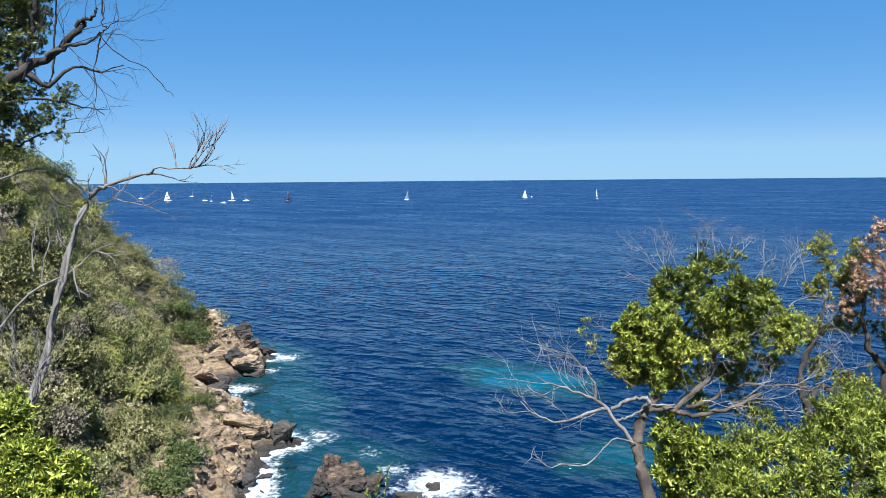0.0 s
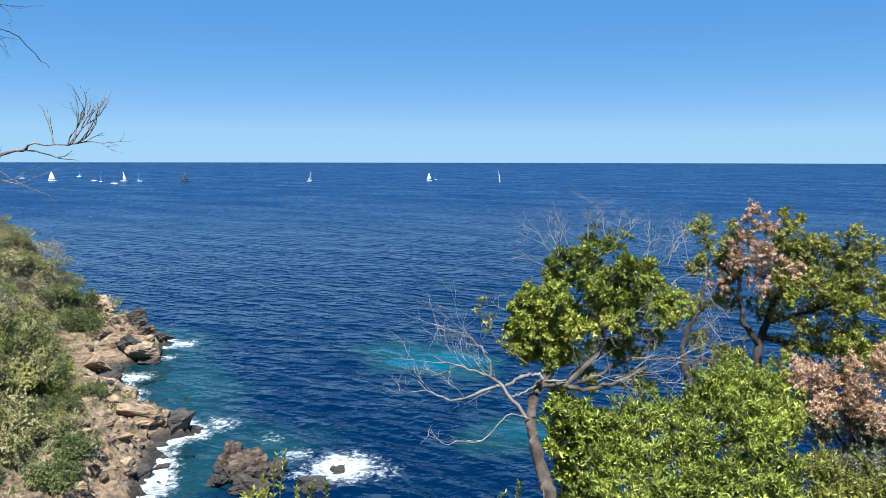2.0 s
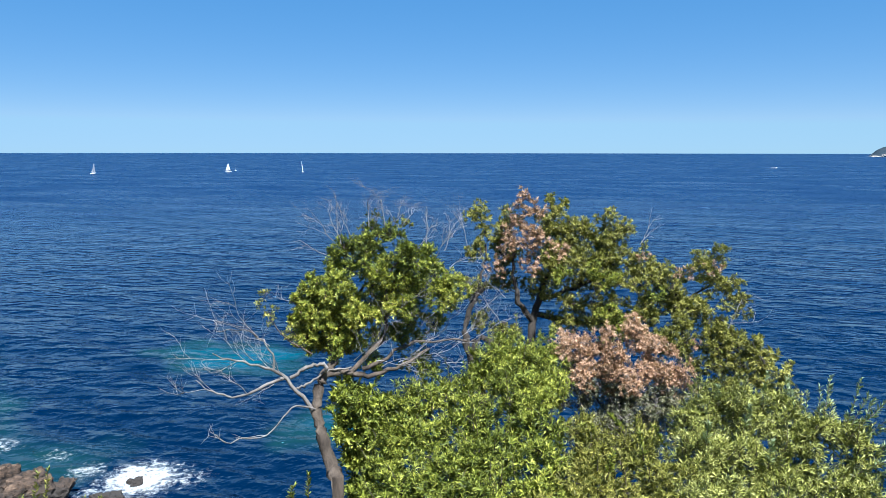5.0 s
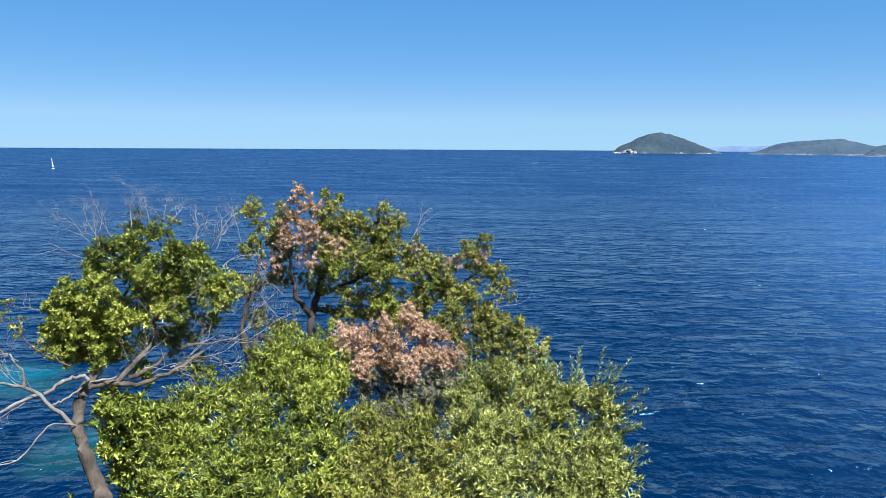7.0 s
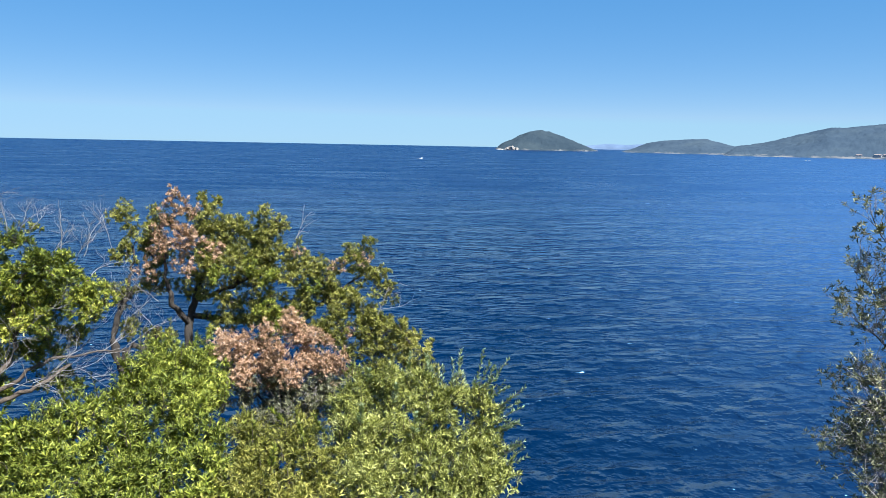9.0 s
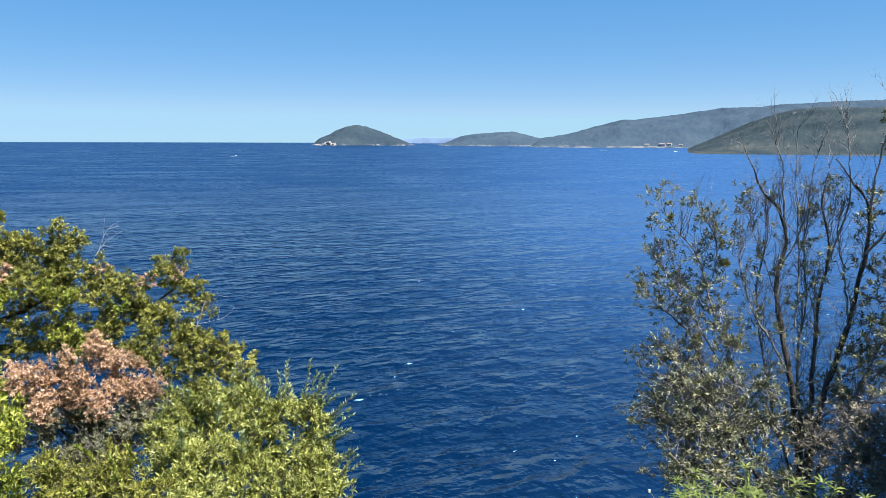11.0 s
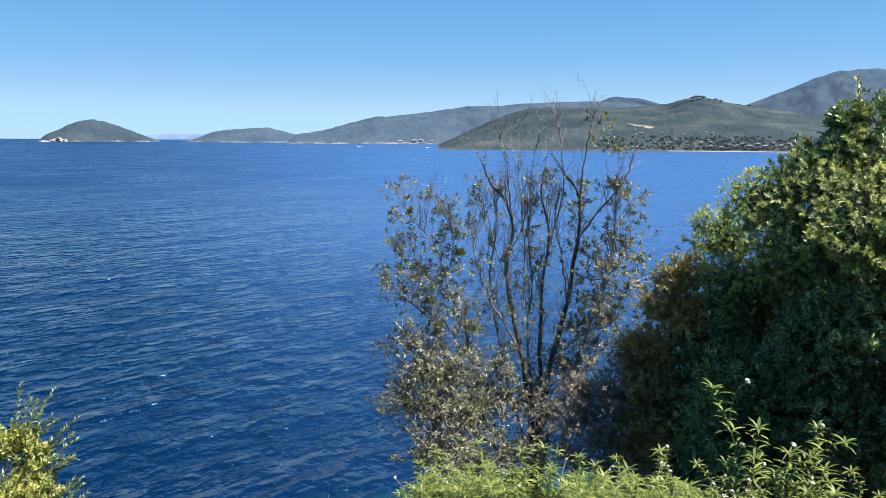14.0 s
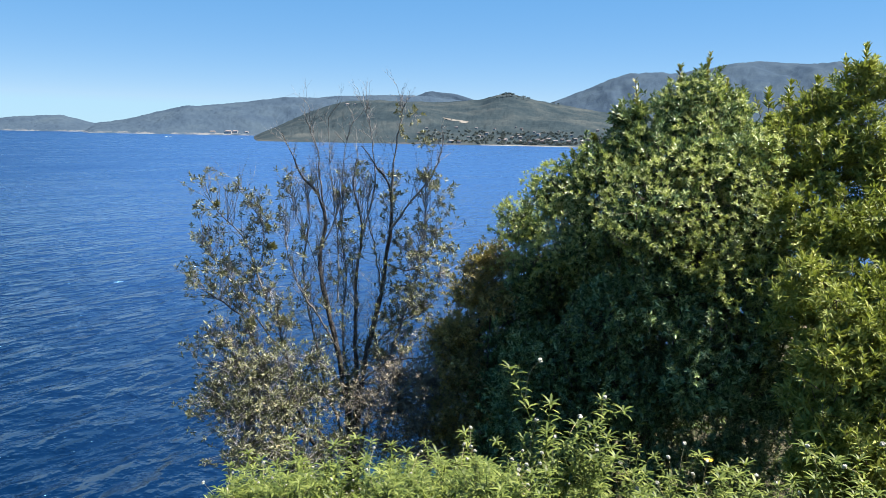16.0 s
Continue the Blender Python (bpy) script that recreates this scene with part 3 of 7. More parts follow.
# ---- far shores ----
def build_ridge(name, label, profile, base_dist, crest_dist, material, seed, rough=1.0, step=0.05, back=0.5):
    """A range of hills: its skyline by bearing and height over the eye line, falling to the water in front."""
    pb, pe = np.array([p[0] for p in profile]), np.array([p[1] for p in profile])
    b = np.arange(pb[0], pb[-1] + 1e-6, step)
    # a smooth curve through the skyline
    e = np.interp(b, pb, pe)
    k = max(3, int(0.5 / step))
    e = np.convolve(np.pad(e, k, "edge"), np.hanning(2 * k + 1) / np.hanning(2 * k + 1).sum(), "valid")
    v = np.concatenate([np.linspace(0, 1, 44), [1.0 + back * 0.35, 1.0 + back]])
    B, V = np.meshgrid(b, v)
    E = np.broadcast_to(e, B.shape)
    D = base_dist + (crest_dist - base_dist) * V
    H = np.maximum(30 + crest_dist * np.tan(np.radians(E)), 0)
    arc = B * math.pi / 180 * crest_dist
    shape = np.where(V <= 1, 1 - (1 - np.clip(V, 0, 1)) ** 1.7, 1 - (V - 1) / back * 1.05)
    ravine = (fbm(arc / 330 + V * 0.8, V * 2.2 + seed, 4, seed) - 0.5) * 1.5 * np.clip(V, 0, 1) * (1 - np.clip(V, 0, 1))
    canopy = (fbm(arc / 26, D / 26, 3, seed + 3) - 0.5) * 9 * rough * np.clip(V * 6, 0, 1)
    z = H * (shape + ravine) + canopy * np.clip(H / 40, 0.15, 1) - 1.5
    x, y = D * np.sin(np.radians(B)), D * np.cos(np.radians(B))
    ob = mesh_part(name, array_mesh(name, np.stack([x, y, z], -1).reshape(-1, 3), grid_faces(len(v), len(b))), material)
    tagged(ob, label, "hill", kind="structure")

    def height(bearing, dist):
        vv = (dist - base_dist) / (crest_dist - base_dist)
        i = int(np.clip(round((bearing - b[0]) / step), 0, len(b) - 1))
        return float(np.interp(vv, v, z[:, i]))
    return height


build_ground()
build_sea()
build_ridge("hill_haze", "mountain chain on the horizon, coloured faint blue for haze", ((57.0, -0.2), (58.5, 0.05), (60.5, 0.25), (62.0, 0.2), (63.5, 0.32), (66, 0.2), (69, -0.1)), 4860, 4930, HAZE_RIDGE, 2, 0.3)
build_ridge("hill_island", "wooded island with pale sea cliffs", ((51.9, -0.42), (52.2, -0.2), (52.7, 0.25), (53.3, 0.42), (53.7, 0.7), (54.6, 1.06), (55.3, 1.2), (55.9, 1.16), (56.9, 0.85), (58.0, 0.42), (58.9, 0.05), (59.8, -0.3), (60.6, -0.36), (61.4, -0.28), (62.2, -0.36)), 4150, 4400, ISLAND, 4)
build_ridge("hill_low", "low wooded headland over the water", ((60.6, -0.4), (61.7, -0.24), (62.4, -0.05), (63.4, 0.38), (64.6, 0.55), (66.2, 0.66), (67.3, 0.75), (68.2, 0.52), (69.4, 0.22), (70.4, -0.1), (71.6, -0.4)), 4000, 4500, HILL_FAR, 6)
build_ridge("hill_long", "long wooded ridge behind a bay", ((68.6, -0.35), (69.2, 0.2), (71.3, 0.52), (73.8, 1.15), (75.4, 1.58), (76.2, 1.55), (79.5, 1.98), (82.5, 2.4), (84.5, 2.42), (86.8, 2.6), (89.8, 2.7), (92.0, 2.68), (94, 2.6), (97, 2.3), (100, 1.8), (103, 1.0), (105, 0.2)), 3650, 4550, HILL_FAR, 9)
build_ridge("hill_peak", "rounded mountain peak far inland, coloured blue-grey for haze", ((89.5, 1.5), (91.0, 2.4), (92.2, 2.75), (93.2, 3.14), (94.4, 3.0), (95.3, 2.93), (96.5, 2.55), (98, 2.2), (101, 1.0)), 4600, 4750, HILL_FAR, 13, 0.5)
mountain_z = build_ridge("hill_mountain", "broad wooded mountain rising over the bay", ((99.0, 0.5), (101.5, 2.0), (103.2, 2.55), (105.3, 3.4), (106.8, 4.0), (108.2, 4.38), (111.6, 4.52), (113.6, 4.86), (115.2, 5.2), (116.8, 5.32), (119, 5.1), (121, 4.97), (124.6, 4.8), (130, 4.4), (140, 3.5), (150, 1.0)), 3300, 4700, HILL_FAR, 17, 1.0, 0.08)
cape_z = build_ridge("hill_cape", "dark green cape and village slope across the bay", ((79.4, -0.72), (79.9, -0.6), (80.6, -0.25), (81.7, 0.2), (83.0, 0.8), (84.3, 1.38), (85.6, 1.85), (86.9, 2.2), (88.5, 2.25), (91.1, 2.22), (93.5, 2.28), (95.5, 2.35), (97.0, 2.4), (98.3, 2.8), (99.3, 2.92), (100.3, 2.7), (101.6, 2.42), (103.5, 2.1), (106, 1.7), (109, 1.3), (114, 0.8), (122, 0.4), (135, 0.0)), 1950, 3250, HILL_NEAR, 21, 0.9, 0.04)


# ---- plant builders ----
def unit(v):
    return v / np.maximum(np.linalg.norm(v, axis=-1, keepdims=True), 1e-9)


def curve(points, n=10, wobble=0.0, rng=None):
    """A smooth line through control points, with a little crookedness."""
    p = np.array(points, float)
    if len(p) == 2:
        p = np.array([p[0], p[0] * 0.5 + p[1] * 0.5, p[1]])
    q = np.vstack([2 * p[0] - p[1], p, 2 * p[-1] - p[-2]])
    out = []
    per = max(2, n // (len(p) - 1))
    for i in range(len(p) - 1):
        a, b, c, d = q[i:i + 4]
        t = np.linspace(0, 1, per, endpoint=False)[:, None]
        out.append(0.5 * (2 * b + (c - a) * t + (2 * a - 5 * b + 4 * c - d) * t ** 2 + (3 * b - a - 3 * c + d) * t ** 3))
    out = np.vstack(out + [p[-1:]])
    if rng is not None and wobble:
        w = rng.normal(size=out.shape) * wobble
        w[0] = 0
        out = out + w
    return out


def tubes(name, lines, material, parent=None, label="", sides=6, rng=None):
    """One mesh of tapering round stems: lines of (points, radius at the foot, radius at the tip)."""
    verts, faces, base = [], [], 0
    ang = np.linspace(0, 2 * math.pi, sides, endpoint=False)
    for pts, r0, r1 in lines:
        pts = np.asarray(pts, float)
        n = len(pts)
        tan = unit(np.gradient(pts, axis=0))
        ref = np.where(np.abs(tan[:, 2:3]) > 0.9, np.array([[1.0, 0, 0]]), np.array([[0, 0, 1.0]]))
        s = unit(np.cross(tan, ref))
        u = np.cross(s, tan)
        rad = np.linspace(r0, r1, n)
        if rng is not None and n > 4:
            rad = rad * (1 + rng.normal(size=n) * 0.10)
        ring = pts[:, None] + rad[:, None, None] * (np.cos(ang)[None, :, None] * s[:, None] + np.sin(ang)[None, :, None] * u[:, None])
        verts.append(ring.reshape(-1, 3))
        faces.append(grid_faces(n, sides, True) + base)
        base += n * sides
    me = array_mesh(name, np.vstack(verts), np.vstack(faces))
    return mesh_part(name, me, material, parent, label)


def spray(rng, start, way, length, radius, levels, spread=0.55, lift=0.1, forks=3, out=None):
    """A bare branch that forks again and again; returns its lines."""
    out = [] if out is None else out
    way = np.asarray(way, float) / np.linalg.norm(way)
    n = 5
    pts, p, w = [np.asarray(start, float)], np.asarray(start, float), way
    for i in range(n):
        w = unit(w + rng.normal(size=3) * 0.16 + np.array([0, 0, lift * 0.25]))
        p = p + w * length / n
        pts.append(p)
    out.append((np.array(pts), radius, radius * 0.45 if levels else radius * 0.3))
    if levels > 0:
        for k in range(forks):
            i = int(rng.integers(2, n + 1)) if k else n
            d = unit(unit(pts[i] - pts[i - 1]) + rng.normal(size=3) * spread + np.array([0, 0, lift]))
            spray(rng, pts[i], d, length * rng.uniform(0.5, 0.8), radius * 0.55, levels - 1, spread, lift, forks, out)
    return out


def leaf_mesh(name, base, way, side, length, width, material, parent, label="", curl=0.25, kind="", fine=False):
    """Many leaves in one mesh, each a folded blade; fine ones curl as well."""
    base, way, side = (np.asarray(a, float) for a in (base, way, side))
    way = unit(way)
    side = unit(side - way * (side * way).sum(1, keepdims=True))
    top = np.cross(side, way)
    L, Wd = length[:, None], width[:, None]
    droop = curl * L
    n = len(base)
    if fine:
        v = np.stack([base,
                      base + way * L * 0.35 + side * Wd * 0.42 + top * Wd * 0.18,
                      base + way * L * 0.35 - side * Wd * 0.42 + top * Wd * 0.18,
                      base + way * L * 0.72 + side * Wd * 0.40 + top * (Wd * 0.16 - droop * 0.25),
                      base + way * L * 0.72 - side * Wd * 0.40 + top * (Wd * 0.16 - droop * 0.25),
                      base + way * L - top * droop * 0.6], 1)
        tri = np.array([(0, 1, 2), (1, 3, 2), (2, 3, 4), (3, 5, 4)])
    else:
        v = np.stack([base,
                      base + way * L * 0.52 + side * Wd * 0.55 + top * Wd * 0.2,
                      base + way * L - top * droop * 0.6,
                      base + way * L * 0.52 - side * Wd * 0.55 + top * Wd * 0.2], 1)
        tri = np.array([(0, 1, 2), (0, 2, 3)])
    faces = (tri[None] + v.shape[1] * np.arange(n)[:, None, None]).reshape(-1, 3)
    ob = mesh_part(name, array_mesh(name, v.reshape(-1, 3), faces), material, parent, label, False)
    if kind:
        ob["kind"] = kind
    return ob


def rosettes(rng, tips, axes, k, length, ratio, splay=(0.5, 1.25), stack=0.5):
    """k leaves round each twig tip: their feet, ways, sides, lengths and widths."""
    n = len(tips)
    axes = unit(axes)
    ref = unit(rng.normal(size=(n, 3)))
    s = unit(np.cross(axes, ref))
    u = np.cross(s, axes)
    phi = (np.arange(k)[None] * 2.4 + rng.uniform(0, 6.3, (n, 1)) + rng.normal(size=(n, k)) * 0.3)
    th = np.linspace(splay[0], splay[1], k)[None] + rng.normal(size=(n, k)) * 0.18
    rad = np.cos(phi)[..., None] * s[:, None] + np.sin(phi)[..., None] * u[:, None]
    way = np.cos(th)[..., None] * axes[:, None] + np.sin(th)[..., None] * rad
    side = np.cross(way, axes[:, None] + 0.01)
    ln_ = length * rng.uniform(0.65, 1.15, (n, k))
    foot = tips[:, None] - axes[:, None] * (np.linspace(0, 1, k)[None, :, None] * length * stack)
    return foot.reshape(-1, 3), way.reshape(-1, 3), side.reshape(-1, 3), ln_.ravel(), (ln_ * ratio).ravel()


def clump_tips(rng, clumps, density, shell=0.45, lift=0.45):
    """Twig tips over lumpy clumps: (centre, radius) each; density in tips to the square metre of shell."""
    tips, axes, mid = [], [], []
    for c, r in clumps:
        n = max(4, int(density * 12.6 * r * r))
        d = unit(rng.normal(size=(n, 3)))
        lump = 1 + 0.28 * np.sin(d @ rng.normal(size=3) * 3.1 + rng.uniform(0, 6)) + 0.18 * np.sin(d @ rng.normal(size=3) * 6.0 + rng.uniform(0, 6))
        rho = r * lump * (1 - shell * rng.uniform(0, 1, n) ** 1.6)
        p = np.array(c) + d * rho[:, None] * np.array([1, 1, 0.9])
        tips.append(p)
        axes.append(unit(d * 0.8 + rng.normal(size=(n, 3)) * 0.4 + np.array([0, 0, lift])))
        mid.append(np.broadcast_to(np.array(c, float), (n, 3)))
    return np.vstack(tips), np.vstack(axes), np.vstack(mid)


def lobed(rng, clumps, n):
    """Breaks rounded clumps into smaller tufts round a core."""
    out = []
    for c, r in clumps:
        if r < 0.13:
            out.append((c, r))
            continue
        out.append((c, r * 0.54))
        for d in unit(rng.normal(size=(n, 3)) + (0, 0, 0.25)):
            out.append((np.array(c) + d * r * rng.uniform(0.6, 0.98), r * rng.uniform(0.25, 0.42)))
    return out


def foliage(rng, clumps, density, k, length, ratio, material, parent, name="crown", label="", wood=None, twig_share=0.25, twig_r=0.004, splay=(0.5, 1.25), shell=0.45, lift=0.45, stack=0.5, curl=0.25, lobes=8):
    if lobes:
        clumps, density = lobed(rng, clumps, lobes), density * 0.8
    tips, axes, mid = clump_tips(rng, clumps, density, shell, lift)
    f, w, s, le, wd = rosettes(rng, tips, axes, k, length, ratio, splay, stack)
    ob = leaf_mesh(name, f, w, s, le, wd, material, parent, label, curl)
    if wood is not None:
        pick = rng.random(len(tips)) < twig_share
        lines = []
        for a, b in zip(mid[pick], tips[pick]):
            m = a * 0.5 + b * 0.5 + rng.normal(size=3) * 0.12 * np.linalg.norm(b - a) - np.array([0, 0, 0.1]) * np.linalg.norm(b - a)
            lines.append((curve([a, m, b], 4), twig_r, twig_r * 0.4))
        tubes("twiggery", lines, wood, parent, "", 3)["kind"] = "stuff"
    ob["kind"] = "stuff"
    return ob


def shoot(rng, foot, way, length, k, leaf, ratio):
    """An upright leafy shoot: its stem line and its leaves."""
    way = unit(np.asarray(way, float))
    bend = rng.normal(size=3) * 0.12
    t = np.linspace(0, 1, 7)[:, None]
    pts = np.asarray(foot) + way * t * length + bend * t * t * length
    n = k
    s = np.sort(rng.uniform(0.15, 1.0, n))
    feet = np.stack([np.interp(s, t[:, 0], pts[:, i]) for i in range(3)], -1)
    rad = unit(np.cross(np.broadcast_to(way, (n, 3)), unit(rng.normal(size=(n, 3)))))
    ways = unit(rad * 0.75 + way * (0.7 + 0.5 * s[:, None]))
    le = leaf * rng.uniform(0.7, 1.15, n) * (1.1 - 0.3 * s)
    return (pts, 0.0045, 0.0015), feet, ways, np.cross(ways, way + 0.01), le, le * ratio


def shoots(rng, starts, material, parent, wood, leaf=0.055, ratio=0.2, k=46, name="shoot_foliage", label=""):
    """starts: (foot, way, length) each."""
    got = [shoot(rng, f, w, l, k, leaf, ratio) for f, w, l in starts]
    tubes("shoot_wood", [g[0] for g in got], wood, parent, "", 4)["kind"] = "stuff"
    return leaf_mesh(name, *(np.concatenate([g[i] for g in got]) for i in range(1, 6)), material, parent, label, 0.25, "stuff")


def plant(name, at, label, category, group=""):
    root = new(name)
    root.empty_display_size = 0.2
    root.location = at
    tagged(root, label, category, group)
    # the parts below are written in world places
    return root


def settle_parts(root):
    """Lets the parts, built in world places, hang on the root without moving."""
    inv = Matrix.Translation(-Vector(root.location))
    for ob in root.children:
        ob.matrix_parent_inverse = inv


def foot_on_ground(p, sink=0.1):
    return (p[0], p[1], float(ground_height(p[0], p[1])) - sink)


def limb(name, rng, points, r0, r1, material, root, label="", n=14, wobble=0.006, sides=8):
    return tubes(name, [(curve(points, n, wobble, rng), r0, r1)], material, root, label, sides, rng)


def below(rng, p, drop, out=0.1):
    return (p[0] + rng.normal() * out, p[1] + rng.normal() * out, p[2] - drop)


def bare_spray(lines, material, root, label):
    tubes("dead_twiggery", lines, material, root, label, 3)["kind"] = "stuff"


def boulder_mesh(name, seed, size, cuts=13, rough=0.2, square=1.0):
    """A broken block: a ball cut by planes, with bedding and a rough skin."""
    rg = np.random.default_rng(seed)
    bm = bmesh.new()
    bmesh.ops.create_icosphere(bm, subdivisions=5 if max(size) > 2.3 else 4 if max(size) > 0.6 else 3, radius=1)
    v = np.array([x.co[:] for x in bm.verts])
    v = np.sign(v) * np.abs(v) ** square
    for _ in range(cuts):
        nrm = unit(rg.normal(size=3) * np.array([1, 1, 0.7]))
        o = rg.uniform(0.42, 0.78)
        v = v - nrm * np.maximum(v @ nrm - o, 0)[:, None]
    tilt = unit(rg.normal(size=3) * 0.5 + np.array([0.5, -0.2, 0.8]))
    bed = v @ tilt * 3.2 + fbm(v[:, 0] * 1.5 + 5, v[:, 1] * 1.5, 2, seed) * 2.5
    skin = (fbm(v[:, 0] * 2.6 + v[:, 2] * 1.8 + 9, v[:, 1] * 2.6 - v[:, 2] * 1.5, 5, seed + 1, 0.62) - 0.5) * 2
    ridge = 1 - np.abs(2 * fbm(v[:, 0] * 1.7 - v[:, 2] * 1.1 + 3, v[:, 1] * 1.7 + v[:, 2] * 1.3, 4, seed + 7, 0.55) - 1) * 2.2
    v = v * (1 + rough * skin[:, None] + 0.8 * rough * (ridge[:, None] - 0.5) + 0.11 * ((bed - np.floor(bed)) ** 2 - 0.3)[:, None])
    v = v * np.array(size)
    for x, c in zip(bm.verts, v):
        x.co = c
    me = bpy.data.meshes.new(name)
    bm.to_mesh(me)
    bm.free()
    return me


# ---- shore rocks ----
def boulder(seed, at, size, turn, material, label, z=None, cuts=14, rough=0.24, square=1.0):
    ob = mesh_part("boulder", boulder_mesh("boulder", seed, size, cuts, rough, square), material, None, "", False)
    base = float(ground_height(at[0], at[1])) if z is None else z
    ob.matrix_basis = Matrix.Translation((at[0], at[1], max(base, -0.4) + size[2] * 0.35)) @ Matrix.Rotation(radians(turn), 4, "Z") @ Matrix.Rotation(radians(14), 4, "Y")
    tagged(ob, label, "rock")
    return ob


boulder(101, (-9.93, 69.63, 0.00), (3.9, 2.7, 2.7), 200, ROCK_RED, "jagged reddish-brown sea rock with a broken crest", -0.3, 26, 0.34)
boulder(102, (-12.01, 71.01, -0.00), (1.9, 1.7, 2.3), 70, ROCK_RED, "jagged dark horn beside the sea rock", -0.3, 22, 0.34)
boulder(108, (-7.57, 69.58, 0.00), (1.8, 1.7, 1.5), 130, ROCK_RED, "broken reddish shoulder of the sea rock", -0.3, 20, 0.32)
boulder(109, (-12.84, 68.66, 0.00), (1.7, 1.3, 1.0), 100, ROCK_WET, "dark wet foot of the sea rock", -0.3, 16, 0.3)
boulder(110, (-9.15, 66.84, 0.00), (2.6, 1.5, 1.2), 10, ROCK_RED, "low reddish ledge before the sea rock", -0.3, 20, 0.3)
boulder(104, (-3.49, 66.58, 0.00), (2.0, 1.3, 1.3), 10, ROCK_WET, "wet dark rock awash in the surf", -0.3)
boulder(105, (-1.27, 69.93, 0.00), (0.75, 0.6, 0.75), 40, ROCK_WET, "small dark rock in white water", -0.2)
boulder(106, (-1.96, 70.32, 0.00), (0.5, 0.5, 0.6), 90, ROCK_WET, "small dark rock in white water", -0.2)
for n, (p, size, turn, m, label) in enumerate((
        ((-18.76, 82.12, 0.00), (2.0, 1.7, 1.9), 30, ROCK_WET, "dark wet boulder at the end of a ledge"), ((-21.78, 80.09, 0.00), (2.5, 1.6, 1.6), 15, ROCK, "brown angular boulder on the shore"),
        ((-20.41, 81.45, 0.00), (1.5, 1.2, 1.2), 70, ROCK, "brown angular boulder on the shore"), 
        ((-19.70, 70.90, 0.00), (1.5, 1.1, 0.9), 60, ROCK_WET, "dark wet shore boulder"),
        ((-18.62, 73.40, 0.00), (1.2, 0.8, 0.5), 10, ROCK, "flat rock awash near the shore"), ((-20.54, 68.31, 0.00), (1.4, 1.0, 0.9), 100, ROCK, "brown angular boulder on the shore"),
        ((-36.38, 133.36, 0.00), (2.4, 1.8, 2.6), 50, ROCK_WET, "dark pointed rock on the headland tip"), ((-40.11, 136.33, 0.00), (2.0, 1.5, 2.2), 80, ROCK, "brown block on the headland tip"),
        ((-30.77, 123.72, 0.00), (2.6, 1.8, 1.4), 20, ROCK_WET, "black wave-washed rock of the tip"), ((-31.94, 112.84, 0.00), (2.8, 1.8, 1.8), 35, ROCK_WET, "black wave-washed rock below the ledges"),
        ((-32.90, 107.18, 0.00), (2.2, 1.4, 1.2), 15, ROCK_WET, "black wave-washed rock below the ledges"), ((-30.97, 98.78, 0.00), (2.0, 1.6, 1.5), 45, ROCK_WET, "dark jagged shore rock"),
        ((-26.67, 90.85, -0.00), (2.0, 1.4, 1.1), 65, ROCK, "brown ledge block at the waterline"), ((-47.33, 144.78, 0.00), (2.2, 1.6, 1.6), 85, ROCK, "pale outcrop under the scrub"), ((-41.44, 121.75, 0.00), (2.0, 1.5, 1.0), 30, ROCK_RED, "reddish outcrop in the slope"))):
    boulder(120 + n, p, size, turn, m, label)
for n, (p, size, turn, up) in enumerate((((-25.41, 81.89, 1.20), (2.6, 1.7, 0.85), 35, 1.0), ((-22.65, 80.40, 0.80), (2.2, 1.4, 0.7), 20, 0.6), ((-22.72, 74.48, 0.80), (2.0, 1.1, 0.6), 150, 0.6), ((-21.72, 78.69, 0.40), (1.3, 0.9, 0.6), 80, 0.3), ((-27.98, 85.51, 2.00), (2.8, 1.6, 0.8), 40, 1.8), ((-30.30, 97.23, 1.40), (2.6, 1.5, 0.8), 30, 1.0),
                                        ((-31.17, 111.88, 2.20), (3.4, 2.4, 1.2), 25, 1.6), ((-34.44, 112.85, 3.50), (3.2, 2.2, 1.2), 40, 2.8), ((-29.53, 112.78, 0.80), (2.4, 1.6, 0.9), 15, 0.5), ((-33.13, 100.46, 3.50), (3.0, 1.8, 1.0), 50, 2.8), ((-31.29, 90.21, 3.50), (2.6, 1.6, 0.9), 35, 3.0))):
    boulder(180 + n, p, size, turn, ROCK, "tilted tan slab with a dark undercut", max(up, float(ground_height(p[0], p[1])) - 0.2), 9, 0.1, 0.45)
for n, (p, size, turn, m) in enumerate((((-34.0, 121.6, 3.6), (2.6, 1.9, 2.5), 30, ROCK_WET), ((-35.9, 121.0, 3.4), (2.8, 2.2, 2.2), 75, ROCK), ((-38.6, 120.2, 6.0), (3.0, 2.4, 2.6), 20, ROCK), ((-37.0, 118.4, 4.6), (2.6, 2.0, 1.9), 120, ROCK), ((-32.6, 120.4, 2.2), (2.4, 1.8, 1.8), 55, ROCK_RED))):
    boulder(840 + n, p, size, turn, m, "jagged dark crag above the headland tip" if m is ROCK_WET else "broken tan crag above the headland tip", p[2], 20, 0.3)
for n in range(70):
    rg = np.random.default_rng(700 + n)
    p = [a + (b - a) * rg.random() + (c - a) * rg.random() for a, b, c in zip((-23.42, 66.99, 0.50), (-19.04, 68.41, 0.50), (-27.34, 78.90, 0.50))]
    k = rg.uniform(0.15, 0.5)
    boulder(720 + n % 9, p, (k, k * 0.75, k * 0.6), rg.uniform(0, 360), (ROCK, ROCK_RED, ROCK)[n % 3], "small loose stone on the rocky beach", None, 9, 0.12, 0.7)
rng = np.random.default_rng(150)
